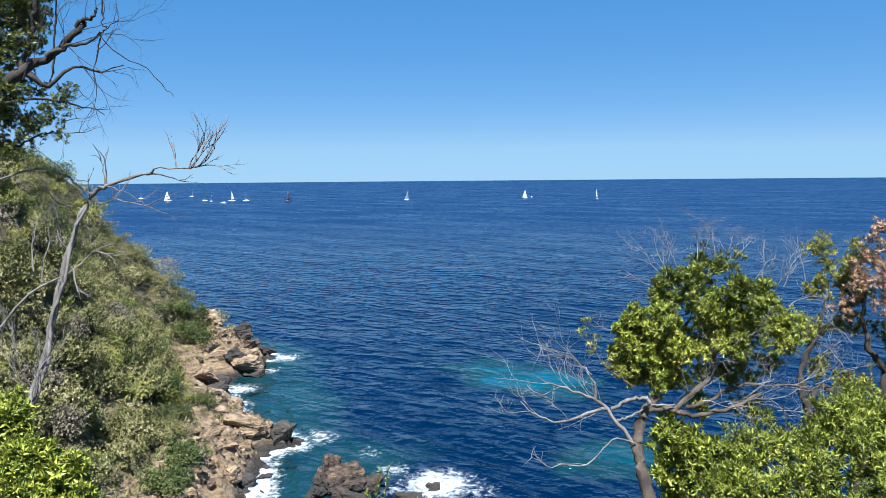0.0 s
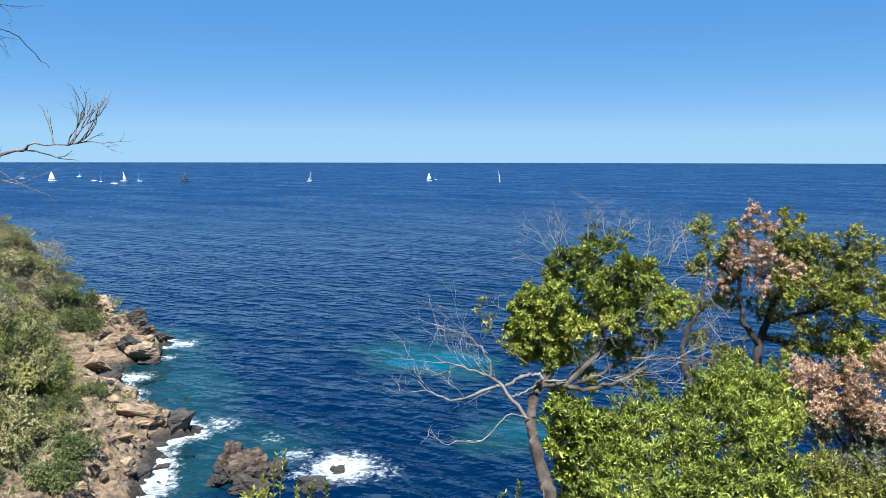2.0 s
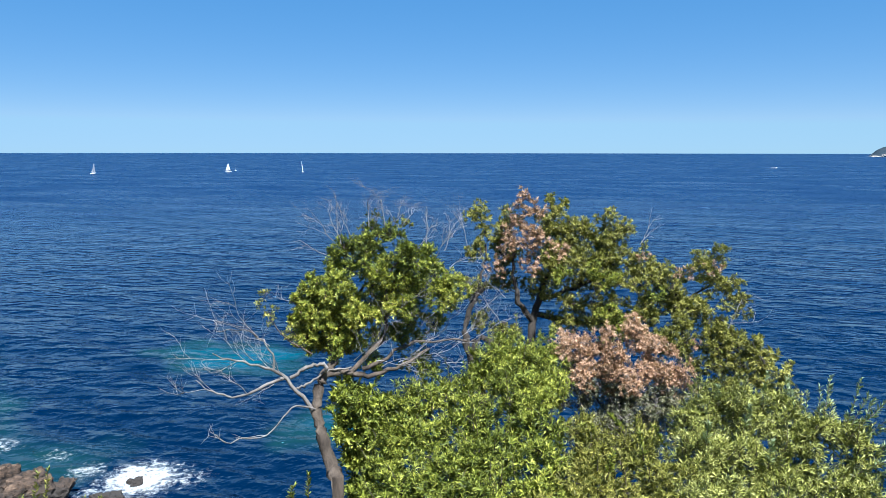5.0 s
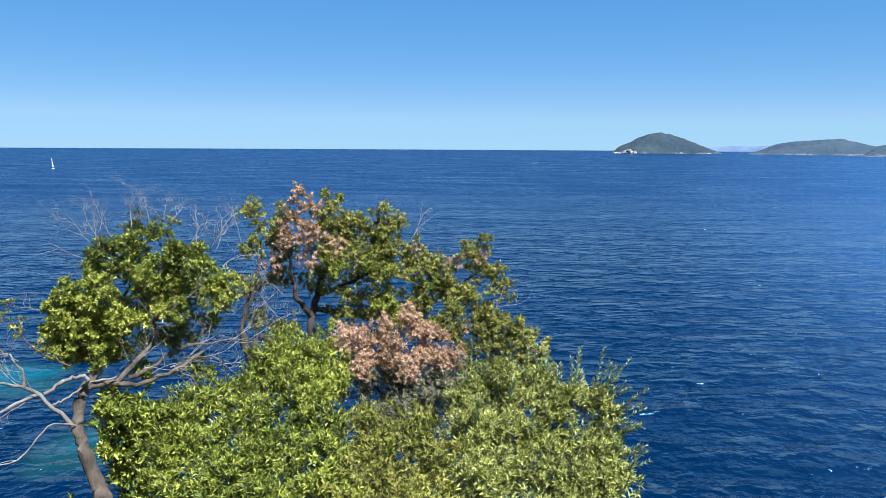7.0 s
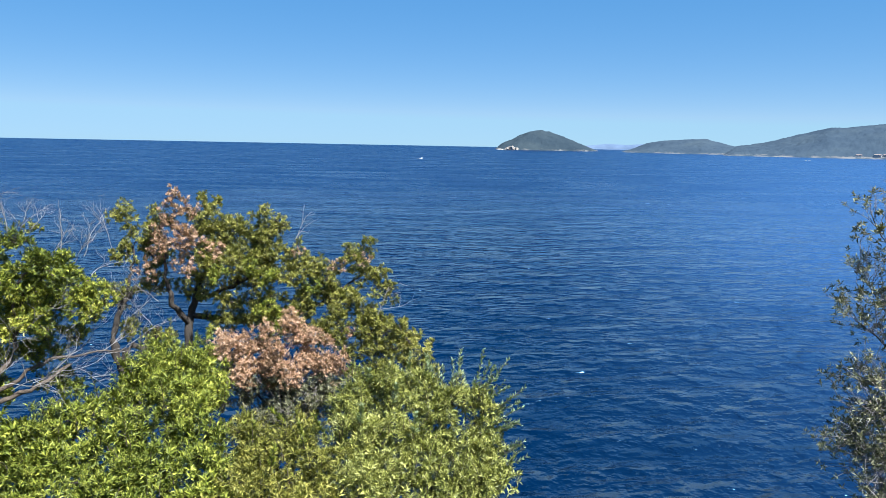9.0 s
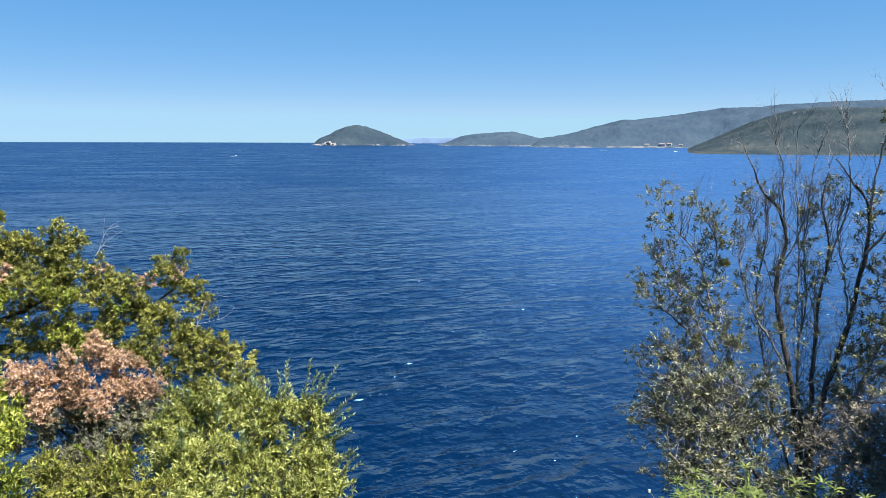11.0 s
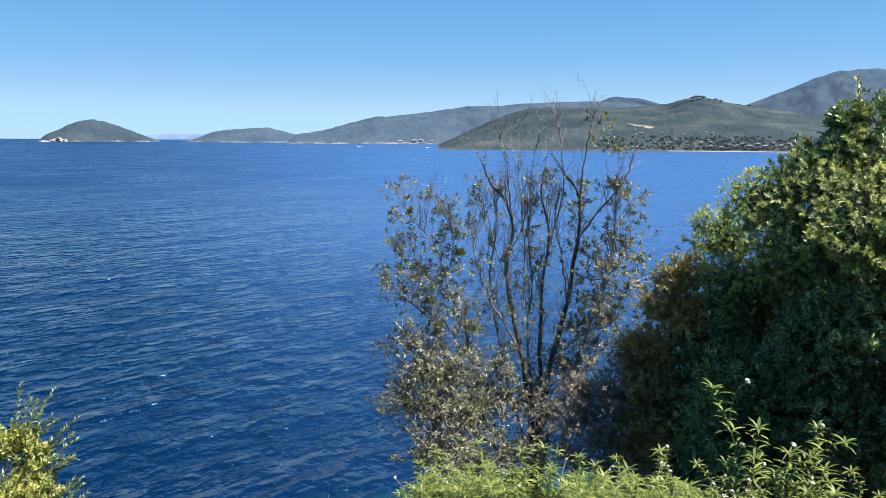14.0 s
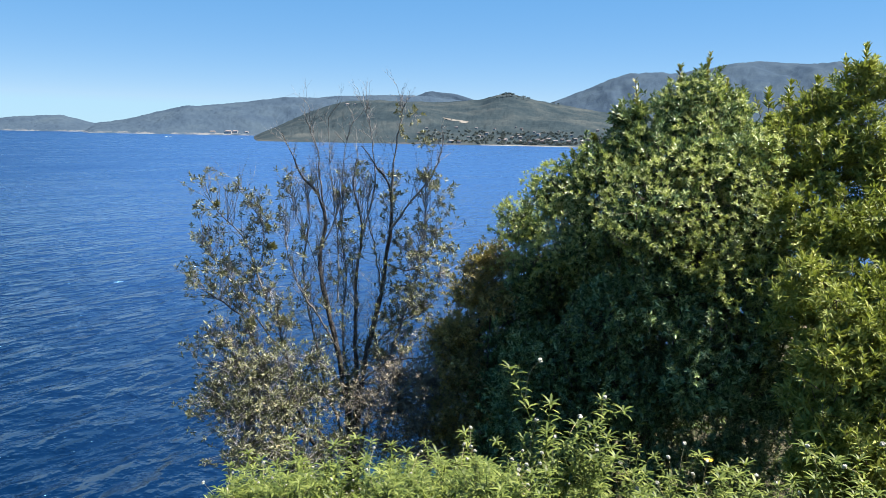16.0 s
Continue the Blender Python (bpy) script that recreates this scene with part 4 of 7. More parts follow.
spare = [boulder_mesh("boulder", 160 + i, (1, 0.8, 0.7)) for i in range(6)]
made = 0
while made < 70:
    x, y = rng.uniform(-40, -12), rng.uniform(58, 130)
    if not -2.0 < float(inland(np.array(x), np.array(y))) < 8:
        continue
    wet = float(inland(np.array(x), np.array(y))) < 1.2
    me = spare[made % 6] if len(spare[made % 6].materials) == 0 else spare[made % 6].copy()
    me.materials.clear()
    me.materials.append(ROCK_WET if wet else (ROCK, ROCK_RED)[made % 2])
    ob = new("boulder", me)
    s = rng.uniform(0.35, 1.2)
    ob.matrix_basis = Matrix.Translation((x, y, max(float(ground_height(x, y)), -0.3) + 0.15 * s)) @ Euler((rng.normal() * 0.3, rng.normal() * 0.3, rng.uniform(0, 6.3))).to_matrix().to_4x4() @ Matrix.Scale(s, 4)
    tagged(ob, "black wet rock at the waterline" if wet else "loose brown boulder on the rocky shore", "rock", "shore boulders")
    made += 1


# ---- scrub on the headland ----
def scrub_bush(seed, material, leaf, wood=BARK_DARK, flat=0.8):
    rg = np.random.default_rng(seed)
    root = plant("scrub_bush", (0, 0, 0), "", "")
    clumps = [((rg.normal() * 0.42, rg.normal() * 0.42, 0.35 + abs(rg.normal()) * 0.3 * flat), rg.uniform(0.34, 0.55)) for _ in range(7)]
    tubes("stem", [(curve([(0, 0, -0.4), (0.05, 0.05, 0.1), c[0]], 5), 0.05, 0.02) for c in clumps[:1]], wood, root, "", 5)
    foliage(rg, clumps, 34.0, 5, leaf * 0.66, 0.66, material, root, "crown", "", wood if material is LEAF_DRY else None, 0.3, 0.012, (0.4, 1.3), 0.35, lobes=0)
    return root


SCRUB = [(scrub_bush(201, SCRUB_MID, 0.15), "rounded grey-green maquis bush"), (scrub_bush(202, SCRUB_MID, 0.13), "rounded grey-green maquis bush"), (scrub_bush(203, SCRUB_DEEP, 0.15), "dense dark green mastic bush"),
         (scrub_bush(204, SCRUB_GOLD, 0.14), "yellow-green maquis bush on the slope"), (scrub_bush(205, LEAF_DRY, 0.11), "dry grey-brown leafless-looking bush"), (scrub_bush(206, SCRUB_GOLD, 0.12), "yellow-green maquis bush on the slope"), (scrub_bush(207, SCRUB_DEEP, 0.13), "dense dark green mastic bush")]
rng = np.random.default_rng(210)


def stand_bush(i, x, y, r, tall=1.0):
    src, says_it = SCRUB[i]
    ob = copy_thing(src, Matrix.Identity(4))
    ob.matrix_basis = Matrix.Translation((x, y, float(ground_height(x, y)) - 0.15 * r)) @ Matrix.Rotation(rng.uniform(0, 6.3), 4, "Z") @ Matrix.Diagonal((r, r, r * tall, 1))
    tagged(ob, says_it, "bush", "scrub on the headland")


px, py = rng.uniform(-95, -10, 14000), rng.uniform(34, 146, 14000)
deep_in = inland(px, py)
edge = 7.6 + (fbm(px / 6, py / 6, 3, 77) - 0.5) * 7
kind_of = fbm(px / 13, py / 13, 3, 99)
taken = []
for x, y, d, e, k in zip(px, py, deep_in, edge, kind_of):
    # the east slope and the crest line that face the lookout
    if d < e or d > 44 or x < -100 + 0.25 * y or math.hypot(x, y) < 30 or math.degrees(math.atan2(x, y)) < -36:
        continue
    r = rng.uniform(1.0, 2.7)
    if any((x - a) ** 2 + (y - b) ** 2 < (0.45 * (r + c)) ** 2 for a, b, c, _ in taken):
        continue
    u = rng.random()
    i = (4 if u < 0.16 else 3 if u < 0.3 else 0) if k < 0.42 else (2 if u < 0.3 else 6 if u < 0.5 else 1 if u < 0.8 else 5) if k > 0.55 else (0 if u < 0.35 else 3 if u < 0.55 else 5 if u < 0.7 else 4 if u < 0.82 else 2)
    taken.append((x, y, r, i))
taken.sort(key=lambda q: math.hypot(q[0], q[1]))
for x, y, r, i in taken[:290]:
    stand_bush(i, x, y, r, rng.uniform(0.95, 1.4))
# the farther bushes, one joined thicket
joined = {}
for x, y, r, i in taken[290:]:
    src = [o for o in SCRUB[i][0].children if o.name.startswith("crown")][0].data
    v = np.empty(len(src.vertices) * 3, np.float32)
    src.vertices.foreach_get("co", v)
    a = rng.uniform(0, 6.3)
    v = v.reshape(-1, 3) @ np.array([(math.cos(a), math.sin(a), 0), (-math.sin(a), math.cos(a), 0), (0, 0, 1)]) * r + (x, y, float(ground_height(x, y)) - 0.15 * r)
    some = np.flatnonzero(rng.random(len(v) // 4) < 0.5)
    joined.setdefault(src.materials[0].name, []).append((v.reshape(-1, 4, 3)[some].reshape(-1, 3), (np.array([(0, 1, 2), (0, 2, 3)])[None] + 4 * np.arange(len(some))[:, None, None]).reshape(-1, 3)))
verts, faces, slots, base = [], [], [], 0
for n, (m, got) in enumerate(joined.items()):
    for v, f in got:
        verts.append(v)
        faces.append(f + base)
        slots.append(np.full(len(f), n))
        base += len(v)
me = array_mesh("thicket", np.vstack(verts), np.vstack(faces))
ob = new("thicket", me)
for m in joined:
    me.materials.append(bpy.data.materials[m])
me.polygons.foreach_set("material_index", np.concatenate(slots).astype(np.int32))
tagged(ob, "dense mixed green and brown maquis on the crest", "thicket", kind="stuff")
# dark mastic bushes over the rock shelf
for p, r in (((-38.82, 113.28, 7.00), 2.6), ((-41.55, 114.57, 9.00), 2.6), ((-41.39, 117.66, 13.00), 2.4), ((-43.23, 115.64, 16.00), 2.2), ((-24.60, 65.40, 9.00), 2.4), ((-24.15, 60.20, 9.00), 2.2)):
    stand_bush(2, p[0], p[1], r, 1.0)
for src, _ in SCRUB:
    for o in (*src.children_recursive, src):
        bpy.data.objects.remove(o)

# dry grass and low tufts between the bushes
gx, gy = rng.uniform(-95, -8, 26000), rng.uniform(30, 146, 26000)
gd = inland(gx, gy)
keep = (gd > 5 + (fbm(gx / 5, gy / 5, 4, 21) - 0.5) * 6) & (gd < 44) & (np.degrees(np.arctan2(gx, gy)) > -36)
gx, gy = gx[keep], gy[keep]
tips = np.stack([gx, gy, ground_height(gx, gy) + 0.25], -1)
f, w, s, le, wd = rosettes(rng, tips, np.tile((0.25, -0.1, 1.0), (len(tips), 1)), 5, 0.55, 0.16, (0.3, 1.1))
tagged(leaf_mesh("low_scrub", f, w, s, le, wd, SCRUB_MID, None), "low yellow-green grass and scrub tufts on the slope", "scrub", kind="stuff")
tips2 = tips[::3] + np.array([0.4, 0.3, 0.0])
tips2[:, 2] = ground_height(tips2[:, 0], tips2[:, 1]) + 0.2
f, w, s, le, wd = rosettes(rng, tips2, np.tile((0.25, -0.1, 1.0), (len(tips2), 1)), 6, 0.38, 0.13, (0.3, 1.2))
tagged(leaf_mesh("dry_grass", f, w, s, le, wd, LEAF_DRY, None), "dry grey-brown grass and brushwood on the slope", "grass", kind="stuff")


# ---- boats ----
def build_sailboat(hull_mat, sail_mat, main_up=True, jib_up=True, length=11.5, mast_h=15.0):
    root = plant("sailboat", (0, 0, 0), "", "")
    bm = bmesh.new()
    rings = []
    for s, w, dk, keel in ((-0.5, 0.75, 1.0, 0.25), (-0.3, 1.0, 1.0, -0.1), (0.0, 1.12, 1.05, -0.25), (0.25, 0.85, 1.12, -0.15), (0.42, 0.4, 1.2, 0.1), (0.5, 0.03, 1.3, 0.7)):
        b = length * 0.155 * w
        rings.append([bm.verts.new((s * length, q * b, z)) for q, z in ((-1, dk), (-0.92, 0.35), (-0.5, keel), (0, keel - 0.15), (0.5, keel), (0.92, 0.35), (1, dk), (0.55, dk + 0.06), (0, dk + 0.1), (-0.55, dk + 0.06))])
    for a, b in zip(rings, rings[1:]):
        for i in range(10):
            bm.faces.new([a[i], a[(i + 1) % 10], b[(i + 1) % 10], b[i]])
    bm.faces.new(rings[0][::-1])
    bm.faces.new(rings[-1])
    part("hull", bm, hull_mat, root)
    bm = bmesh.new()
    bmesh.ops.create_cube(bm, size=1)
    for v in bm.verts:
        v.co = Vector((v.co.x * length * 0.36 * (0.8 if v.co.z > 0 else 1) - 0.4, v.co.y * length * 0.17 * (0.8 if v.co.z > 0 else 1), v.co.z * 0.55 + 1.3))
    bmesh.ops.bevel(bm, geom=bm.edges[:], offset=0.12, segments=2, affect="EDGES")
    part("cabin", bm, hull_mat, root)
    mx = length * 0.08
    tubes("mast", [(np.array([(mx, 0, 1.0), (mx, 0, mast_h * 0.5), (mx - 0.15, 0, mast_h + 1)]), 0.11, 0.07)], ALLOY, root)
    tubes("boom", [(np.array([(mx, 0, 2.3), (mx - length * 0.2, 0.35, 2.35), (mx - length * 0.42, 0.7, 2.4)]), 0.1, 0.08)], ALLOY, root)

    def sail(name, tack, clew, head, belly, mat):
        bm = bmesh.new()
        n = 8
        T, C, H = Vector(tack), Vector(clew), Vector(head)
        rows = []
        for i in range(n + 1):
            a, b = T.lerp(H, i / n), C.lerp(H, i / n)
            rows.append([bm.verts.new(a.lerp(b, j / 5) + Vector((0, belly * math.sin(math.pi * j / 5) * (1 - i / n) ** 0.7, 0))) for j in range(6)])
        for r0, r1 in zip(rows, rows[1:]):
            for j in range(5):
                try:
                    bm.faces.new([r0[j], r0[j + 1], r1[j + 1], r1[j]])
                except ValueError:
                    pass
        bmesh.ops.remove_doubles(bm, verts=bm.verts[:], dist=0.01)
        bmesh.ops.solidify(bm, geom=bm.faces[:], thickness=0.03)
        part(name, bm, mat, root)
    if main_up:
        sail("mainsail", (mx - 0.15, 0, 2.5), (mx - length * 0.42, 0.7, 2.6), (mx - 0.3, 0, mast_h + 0.7), 0.7, sail_mat)
    else:
        tubes("furled_sail", [(np.array([(mx - 0.1, 0, 2.55), (mx - length * 0.2, 0.35, 2.65), (mx - length * 0.4, 0.7, 2.6)]), 0.26, 0.18)], sail_mat, root)
    if jib_up:
        sail("jib", (length * 0.48, 0, 1.5), (mx - 0.6, 0.9, 2.0), (mx + 0.3, 0, mast_h * 0.93), 0.6, sail_mat)
    return root


fleet = (build_sailboat(HULL, SAIL), build_sailboat(HULL, SAIL, False, True), build_sailboat(HULL, SAIL, False, False), build_sailboat(HULL_DARK, SAIL_DARK), build_sailboat(HULL, SAIL, True, False))
words = ("white sailing yacht under full white sail", "white sailing yacht under its foresail", "white sailing yacht with furled sails", "dark-hulled yacht with dark sails", "white sailing yacht under its mainsail")
for bearing, dist, kind, turn, size in ((-22.09, 1397, 2, 30, 0.85), (-20.31, 1205, 0, 205, 1.12), (-18.63, 1473, 1, 80, 1.25), (-17.75, 1180, 2, 10, 0.8), (-17.3, 1130, 0, 95, 1.05), (-16.46, 1034, 2, 170, 0.95), (-15.84, 1142, 4, 185, 1.05), (-14.83, 1130, 2, 175, 0.95), (-11.71, 1095, 3, 200, 1.1),
                                        (-2.77, 1078, 0, 60, 1.05), (6.32, 1119, 0, 150, 0.95), (6.83, 1180, 2, 90, 0.9), (11.74, 1072, 0, 255, 1.2)):
    ob = copy_thing(fleet[kind], Matrix.Identity(4))
    ob.matrix_basis = Matrix.Translation(spot(bearing, dist, -0.1)) @ Matrix.Rotation(radians(turn), 4, "Z") @ Matrix.Rotation(radians(6), 4, "X") @ Matrix.Scale(size * 0.88, 4)
    tagged(ob, words[kind] + " on the open sea", "sailboat", "sailing fleet")
for k in fleet:
    for o in (*k.children_recursive, k):
        bpy.data.objects.remove(o)


def motorboat(bearing, dist, turn, size):
    root = plant("motorboat", (0, 0, 0), "small white motorboat drawing a foaming wake", "motorboat", "motorboats")
    bm = bmesh.new()
    rings = [[bm.verts.new((s, q * w, z)) for q, z in ((-1, 0.9), (-0.8, 0.1), (0, -0.2), (0.8, 0.1), (1, 0.9))] for s, w in ((-3.5, 1.2), (0, 1.3), (2.2, 0.9), (4.0, 0.05))]
    for a, b in zip(rings, rings[1:]):
        for i in range(5):
            bm.faces.new([a[i], a[(i + 1) % 5], b[(i + 1) % 5], b[i]])
    bm.faces.new(rings[0][::-1])
    part("hull", bm, HULL, root)
    bm = bmesh.new()
    bmesh.ops.create_cube(bm, size=1)
    for v in bm.verts:
        v.co = Vector((v.co.x * (2.2 if v.co.z < 0 else 1.5) + 0.3, v.co.y * 1.6, v.co.z * 1.2 + 1.3))
    bmesh.ops.bevel(bm, geom=bm.edges[:], offset=0.1, segments=2, affect="EDGES")
    part("cabin", bm, HULL, root)
    bm = bmesh.new()
    bmesh.ops.create_grid(bm, x_segments=14, y_segments=3, size=1)
    for v in bm.verts:
        v.co = Vector((v.co.x * 14 - 17, v.co.y * (1.2 - 0.7 * v.co.x) * 2, 0.22 + 0.12 * math.sin(v.co.x * 9 + v.co.y * 4)))
    part("wake", bm, WAKE, root, "white foaming wake")
    root.matrix_basis = Matrix.Translation(spot(bearing, dist, 0.1)) @ Matrix.Rotation(radians(turn), 4, "Z") @ Matrix.Scale(size, 4)


motorboat(79.2, 2350, 185, 1.6)
motorboat(51.2, 3900, 10, 1.8)
motorboat(46.5, 1500, 30, 0.9)
motorboat(74.0, 2600, 170, 1.1)


# ---- village and trees across the bay ----
def on_slope(height, bearing, elevation, lo, hi):
    """The place on a far slope that shows at that bearing and height over the eye line."""
    for d in np.linspace(lo, hi, 400):
        z = height(bearing, d)
        if math.degrees(math.atan2(z - 30, d)) >= elevation:
            return spot(bearing, d, z)
    return spot(bearing, hi, height(bearing, hi))


def house(at, wide, deep, high, turn, wall, label):
    root = plant("house", (0, 0, 0), label, "house", "village houses")
    bm = bmesh.new()
    bmesh.ops.create_cube(bm, size=1)
    for v in bm.verts:
        v.co = Vector((v.co.x * wide, v.co.y * deep, v.co.z * (high + 4) + high / 2 - 2))
    part("wall", bm, wall, root, "", False)
    bm = bmesh.new()
    e = 0.6
    vs = [bm.verts.new(c) for c in ((-wide / 2 - e, -deep / 2 - e, high), (wide / 2 + e, -deep / 2 - e, high), (wide / 2 + e, deep / 2 + e, high), (-wide / 2 - e, deep / 2 + e, high), (-wide / 2 + deep * 0.25, 0, high + deep * 0.24), (wide / 2 - deep * 0.25, 0, high + deep * 0.24))]
    for f in ((0, 1, 5, 4), (2, 3, 4, 5), (1, 2, 5), (3, 0, 4), (3, 2, 1, 0)):
        bm.faces.new([vs[i] for i in f])
    part("roof", bm, ROOFTILE, root, "clay tile roof", False)
    for i in range(3):
        bm = bmesh.new()
        bmesh.ops.create_cube(bm, size=1)
        for v in bm.verts:
            v.co = Vector((v.co.x * 1.4 + (i - 1) * wide * 0.3, v.co.y * 0.3 - deep / 2 - 0.02, v.co.z * 1.8 + high * 0.62))
        part("window", bm, WINDOW_DARK, root, "", False)
    root.matrix_basis = Matrix.Translation(at) @ Matrix.Rotation(radians(turn), 4, "Z")


rng = np.random.default_rng(300)
for b, e, w, h, col in ((94.9, -0.72, 22, 8, 0), (95.5, -0.75, 16, 7, 0), (97.6, -0.1, 14, 8, 0), (97.3, -0.3, 10, 6, 0), (96.2, -0.35, 12, 6, 0), (99.0, -0.55, 12, 6, 1), (99.6, -0.3, 10, 6, 0), (100.2, -0.6, 14, 6, 1), (100.9, -0.65, 16, 7, 0), (101.5, -0.5, 18, 7, 1), (101.8, -0.62, 16, 7, 1), (102.3, -0.45, 18, 8, 1), (102.8, -0.6, 20, 8, 1), (103.3, -0.45, 16, 7, 1),
                        (103.8, -0.6, 20, 8, 1), (104.3, -0.4, 16, 7, 1), (104.8, -0.55, 20, 8, 1), (105.3, -0.4, 18, 7, 1), (98.2, 0.3, 10, 5, 0), (96.8, 0.35, 12, 5, 0), (95.3, 0.35, 16, 5, 0), (93.0, 0.25, 14, 5, 0), (92.4, -0.1, 12, 5, 0), (101.2, 0.1, 10, 5, 0), (103.0, 0.2, 10, 5, 0), (99.8, 0.45, 10, 5, 0), (104.0, -0.1, 12, 6, 0), (106.2, -0.3, 16, 7, 1), (87.0, 1.95, 22, 5, 0), (87.6, 1.95, 14, 5, 0), (88.6, 1.75, 10, 4, 0)):
    house(on_slope(cape_z, b, e, 1960, 3240), w * 0.62, w * 0.4, h * 0.66, -b + rng.uniform(-25, 25), OCHRE if col else PLASTER, "ochre village house with clay roof across the bay" if col else "pale plastered house with clay roof across the bay")
for i in range(10):
    b, e, w = rng.uniform(95.8, 106), rng.uniform(-0.55, 0.35), rng.uniform(7, 10)
    house(on_slope(cape_z, b, e, 1960, 3240), w, w * 0.65, 5.5, -b + rng.uniform(-40, 40), PLASTER if i % 3 else OCHRE, "small pale house among trees across the bay")
for b, w in ((76.6, 20), (77.2, 26), (77.8, 22), (78.3, 30), (78.8, 24), (79.3, 26), (79.6, 18), (75.6, 16), (77.0, 14), (78.6, 16)):
    house(spot(b, 3690 + rng.uniform(0, 90), 6 + rng.uniform(0, 8)), w, w * 0.6, 9, -b + rng.uniform(-20, 20), PLASTER, "pale village house above a far beach")


# round trees between the houses
groves = []
for i in range(420):
    b = rng.uniform(92.5, 108)
    p = on_slope(cape_z, b, rng.uniform(-0.75, 0.15) if i % 4 else rng.uniform(-0.8, -0.6), 1960, 3240)
    groves.append(np.array(p) + rng.normal(size=(40, 3)) * np.array([2.0, 2.0, 1.3]) * rng.uniform(0.5, 1.1) + (0, 0, 2.6))
groves = np.vstack(groves)
f, w, s, le, wd = rosettes(rng, groves, rng.normal(size=groves.shape), 4, 1.5, 0.8)
tagged(leaf_mesh("village_trees", f, w, s, le, wd, FAR_TREE, None), "dark round trees between the village houses", "trees", kind="stuff")


def umbrella_pine(at, tall, seed):
    rg = np.random.default_rng(seed)
    root = plant("umbrella_pine", at, "flat-topped dark umbrella pine on a hill crest", "tree", "pines on the crest")
    top = (at[0], at[1], at[2] + tall * 0.8)
    tubes("trunk", [(curve([(at[0], at[1], at[2] - 3), (at[0] + 0.5, at[1], at[2] + tall * 0.4), top], 6), tall * 0.035, tall * 0.02)], BARK_DARK, root, "", 6)
    f, w, s, le, wd = rosettes(rg, np.array(top) + rg.normal(size=(220, 3)) * np.array([tall * 0.26, tall * 0.26, tall * 0.09]), rg.normal(size=(220, 3)) + (0, 0, 1), 5, tall * 0.1, 0.5)
    leaf_mesh("crown", f, w, s, le, wd, FAR_TREE, root, "", 0.2, "stuff")
    settle_parts(root)


for i, (b, e, tall) in enumerate(((98.75, 2.85, 20), (99.0, 2.9, 22), (99.25, 2.95, 19), (99.5, 2.88, 20), (100.3, 2.72, 19), (100.65, 2.66, 16), (99.9, 2.75, 14), (102.9, 2.3, 12), (102.6, 2.35, 14), (98.3, 2.7, 13))):
    umbrella_pine(on_slope(cape_z, b, e - 0.12, 2200, 3250), tall * 0.72, 320 + i)

# the bare field on the slope, the beach, the island's white cliff, the crest masts
bm = bmesh.new()
grid = []
upper, lower = [math.hypot(*on_slope(cape_z, 95.0, e, 2000, 3240)[:2]) for e in (1.1, 0.86)]
for v in np.linspace(0, 1, 7):
    row = []
    for b in np.linspace(94.2, 96.2, 25):
        u = (b - 94.2) / 2.0
        d = upper + (lower - upper) * (0.75 * u + v * (0.25 + 0.75 * u) * (1 - (2 * u - 1) ** 6))
        row.append(bm.verts.new(spot(b, d, float(np.mean([cape_z(b + o, d + 60 * o) for o in np.linspace(-0.4, 0.4, 9)])) + 1.2)))
    grid.append(row)
for r0, r1 in zip(grid, grid[1:]):
    for j in range(24):
        bm.faces.new([r0[j], r0[j + 1], r1[j + 1], r1[j]])
tagged(part("field", bm, FIELD), "pale ploughed field high on the slope", "field", kind="structure")
bm = bmesh.new()
ring = [[bm.verts.new(spot(b, d, z)) for b in np.linspace(97.2, 106, 60)] for d, z in ((1944, 0.3), (1948, 0.9), (1952, 1.7))]
for r0, r1 in zip(ring, ring[1:]):
    for j in range(59):
        bm.faces.new([r0[j], r0[j + 1], r1[j + 1], r1[j]])
tagged(part("beach", bm, SAND), "thin pale beach below the village", "beach", kind="structure")
for b, d, size, seed in ((53.3, 4165, (22, 26, 22), 401), (52.98, 4160, (18, 22, 13), 402), (52.55, 4155, (20, 20, 9), 403), (53.72, 4170, (20, 24, 15), 404)):
    ob = mesh_part("cliff", boulder_mesh("cliff", seed, size, 12, 0.22), PALE_CLIFF, None, "", False)
    ob.location = spot(b, d, size[2] * 0.35)
    tagged(ob, "bare pale cliff face at the end of the island", "cliff", "island cliffs")
for b, d, z, h in ((84.6, 4500, 222, 42), (86.3, 4500, 228, 26)):
    p = spot(b, d, z)
    tagged(tubes("radio_mast", [(np.array([p, (p[0], p[1], z + h / 2), (p[0], p[1], z + h)]), 1.0, 0.6)], ALLOY, None), "thin grey radio mast on the ridge", "mast")


# ---- the strawberry tree with the dead limbs ----
rng = np.random.default_rng(11)
foot = foot_on_ground((1.56, 6.44, 26.88))
tree = plant("strawberry_tree", foot, "leaning strawberry tree with lime-green crown and bleached dead limbs", "tree")
limb("trunk", rng, [foot, (1.56, 6.39, 26.90), (1.55, 6.47, 27.07), (1.51, 6.55, 27.23), (1.47, 6.64, 27.43), (1.45, 6.71, 27.60), (1.50, 6.77, 27.81), (1.54, 6.80, 27.91)], 0.07, 0.044, BARK, tree, "grey fissured bark", 28, 0.006, 12)
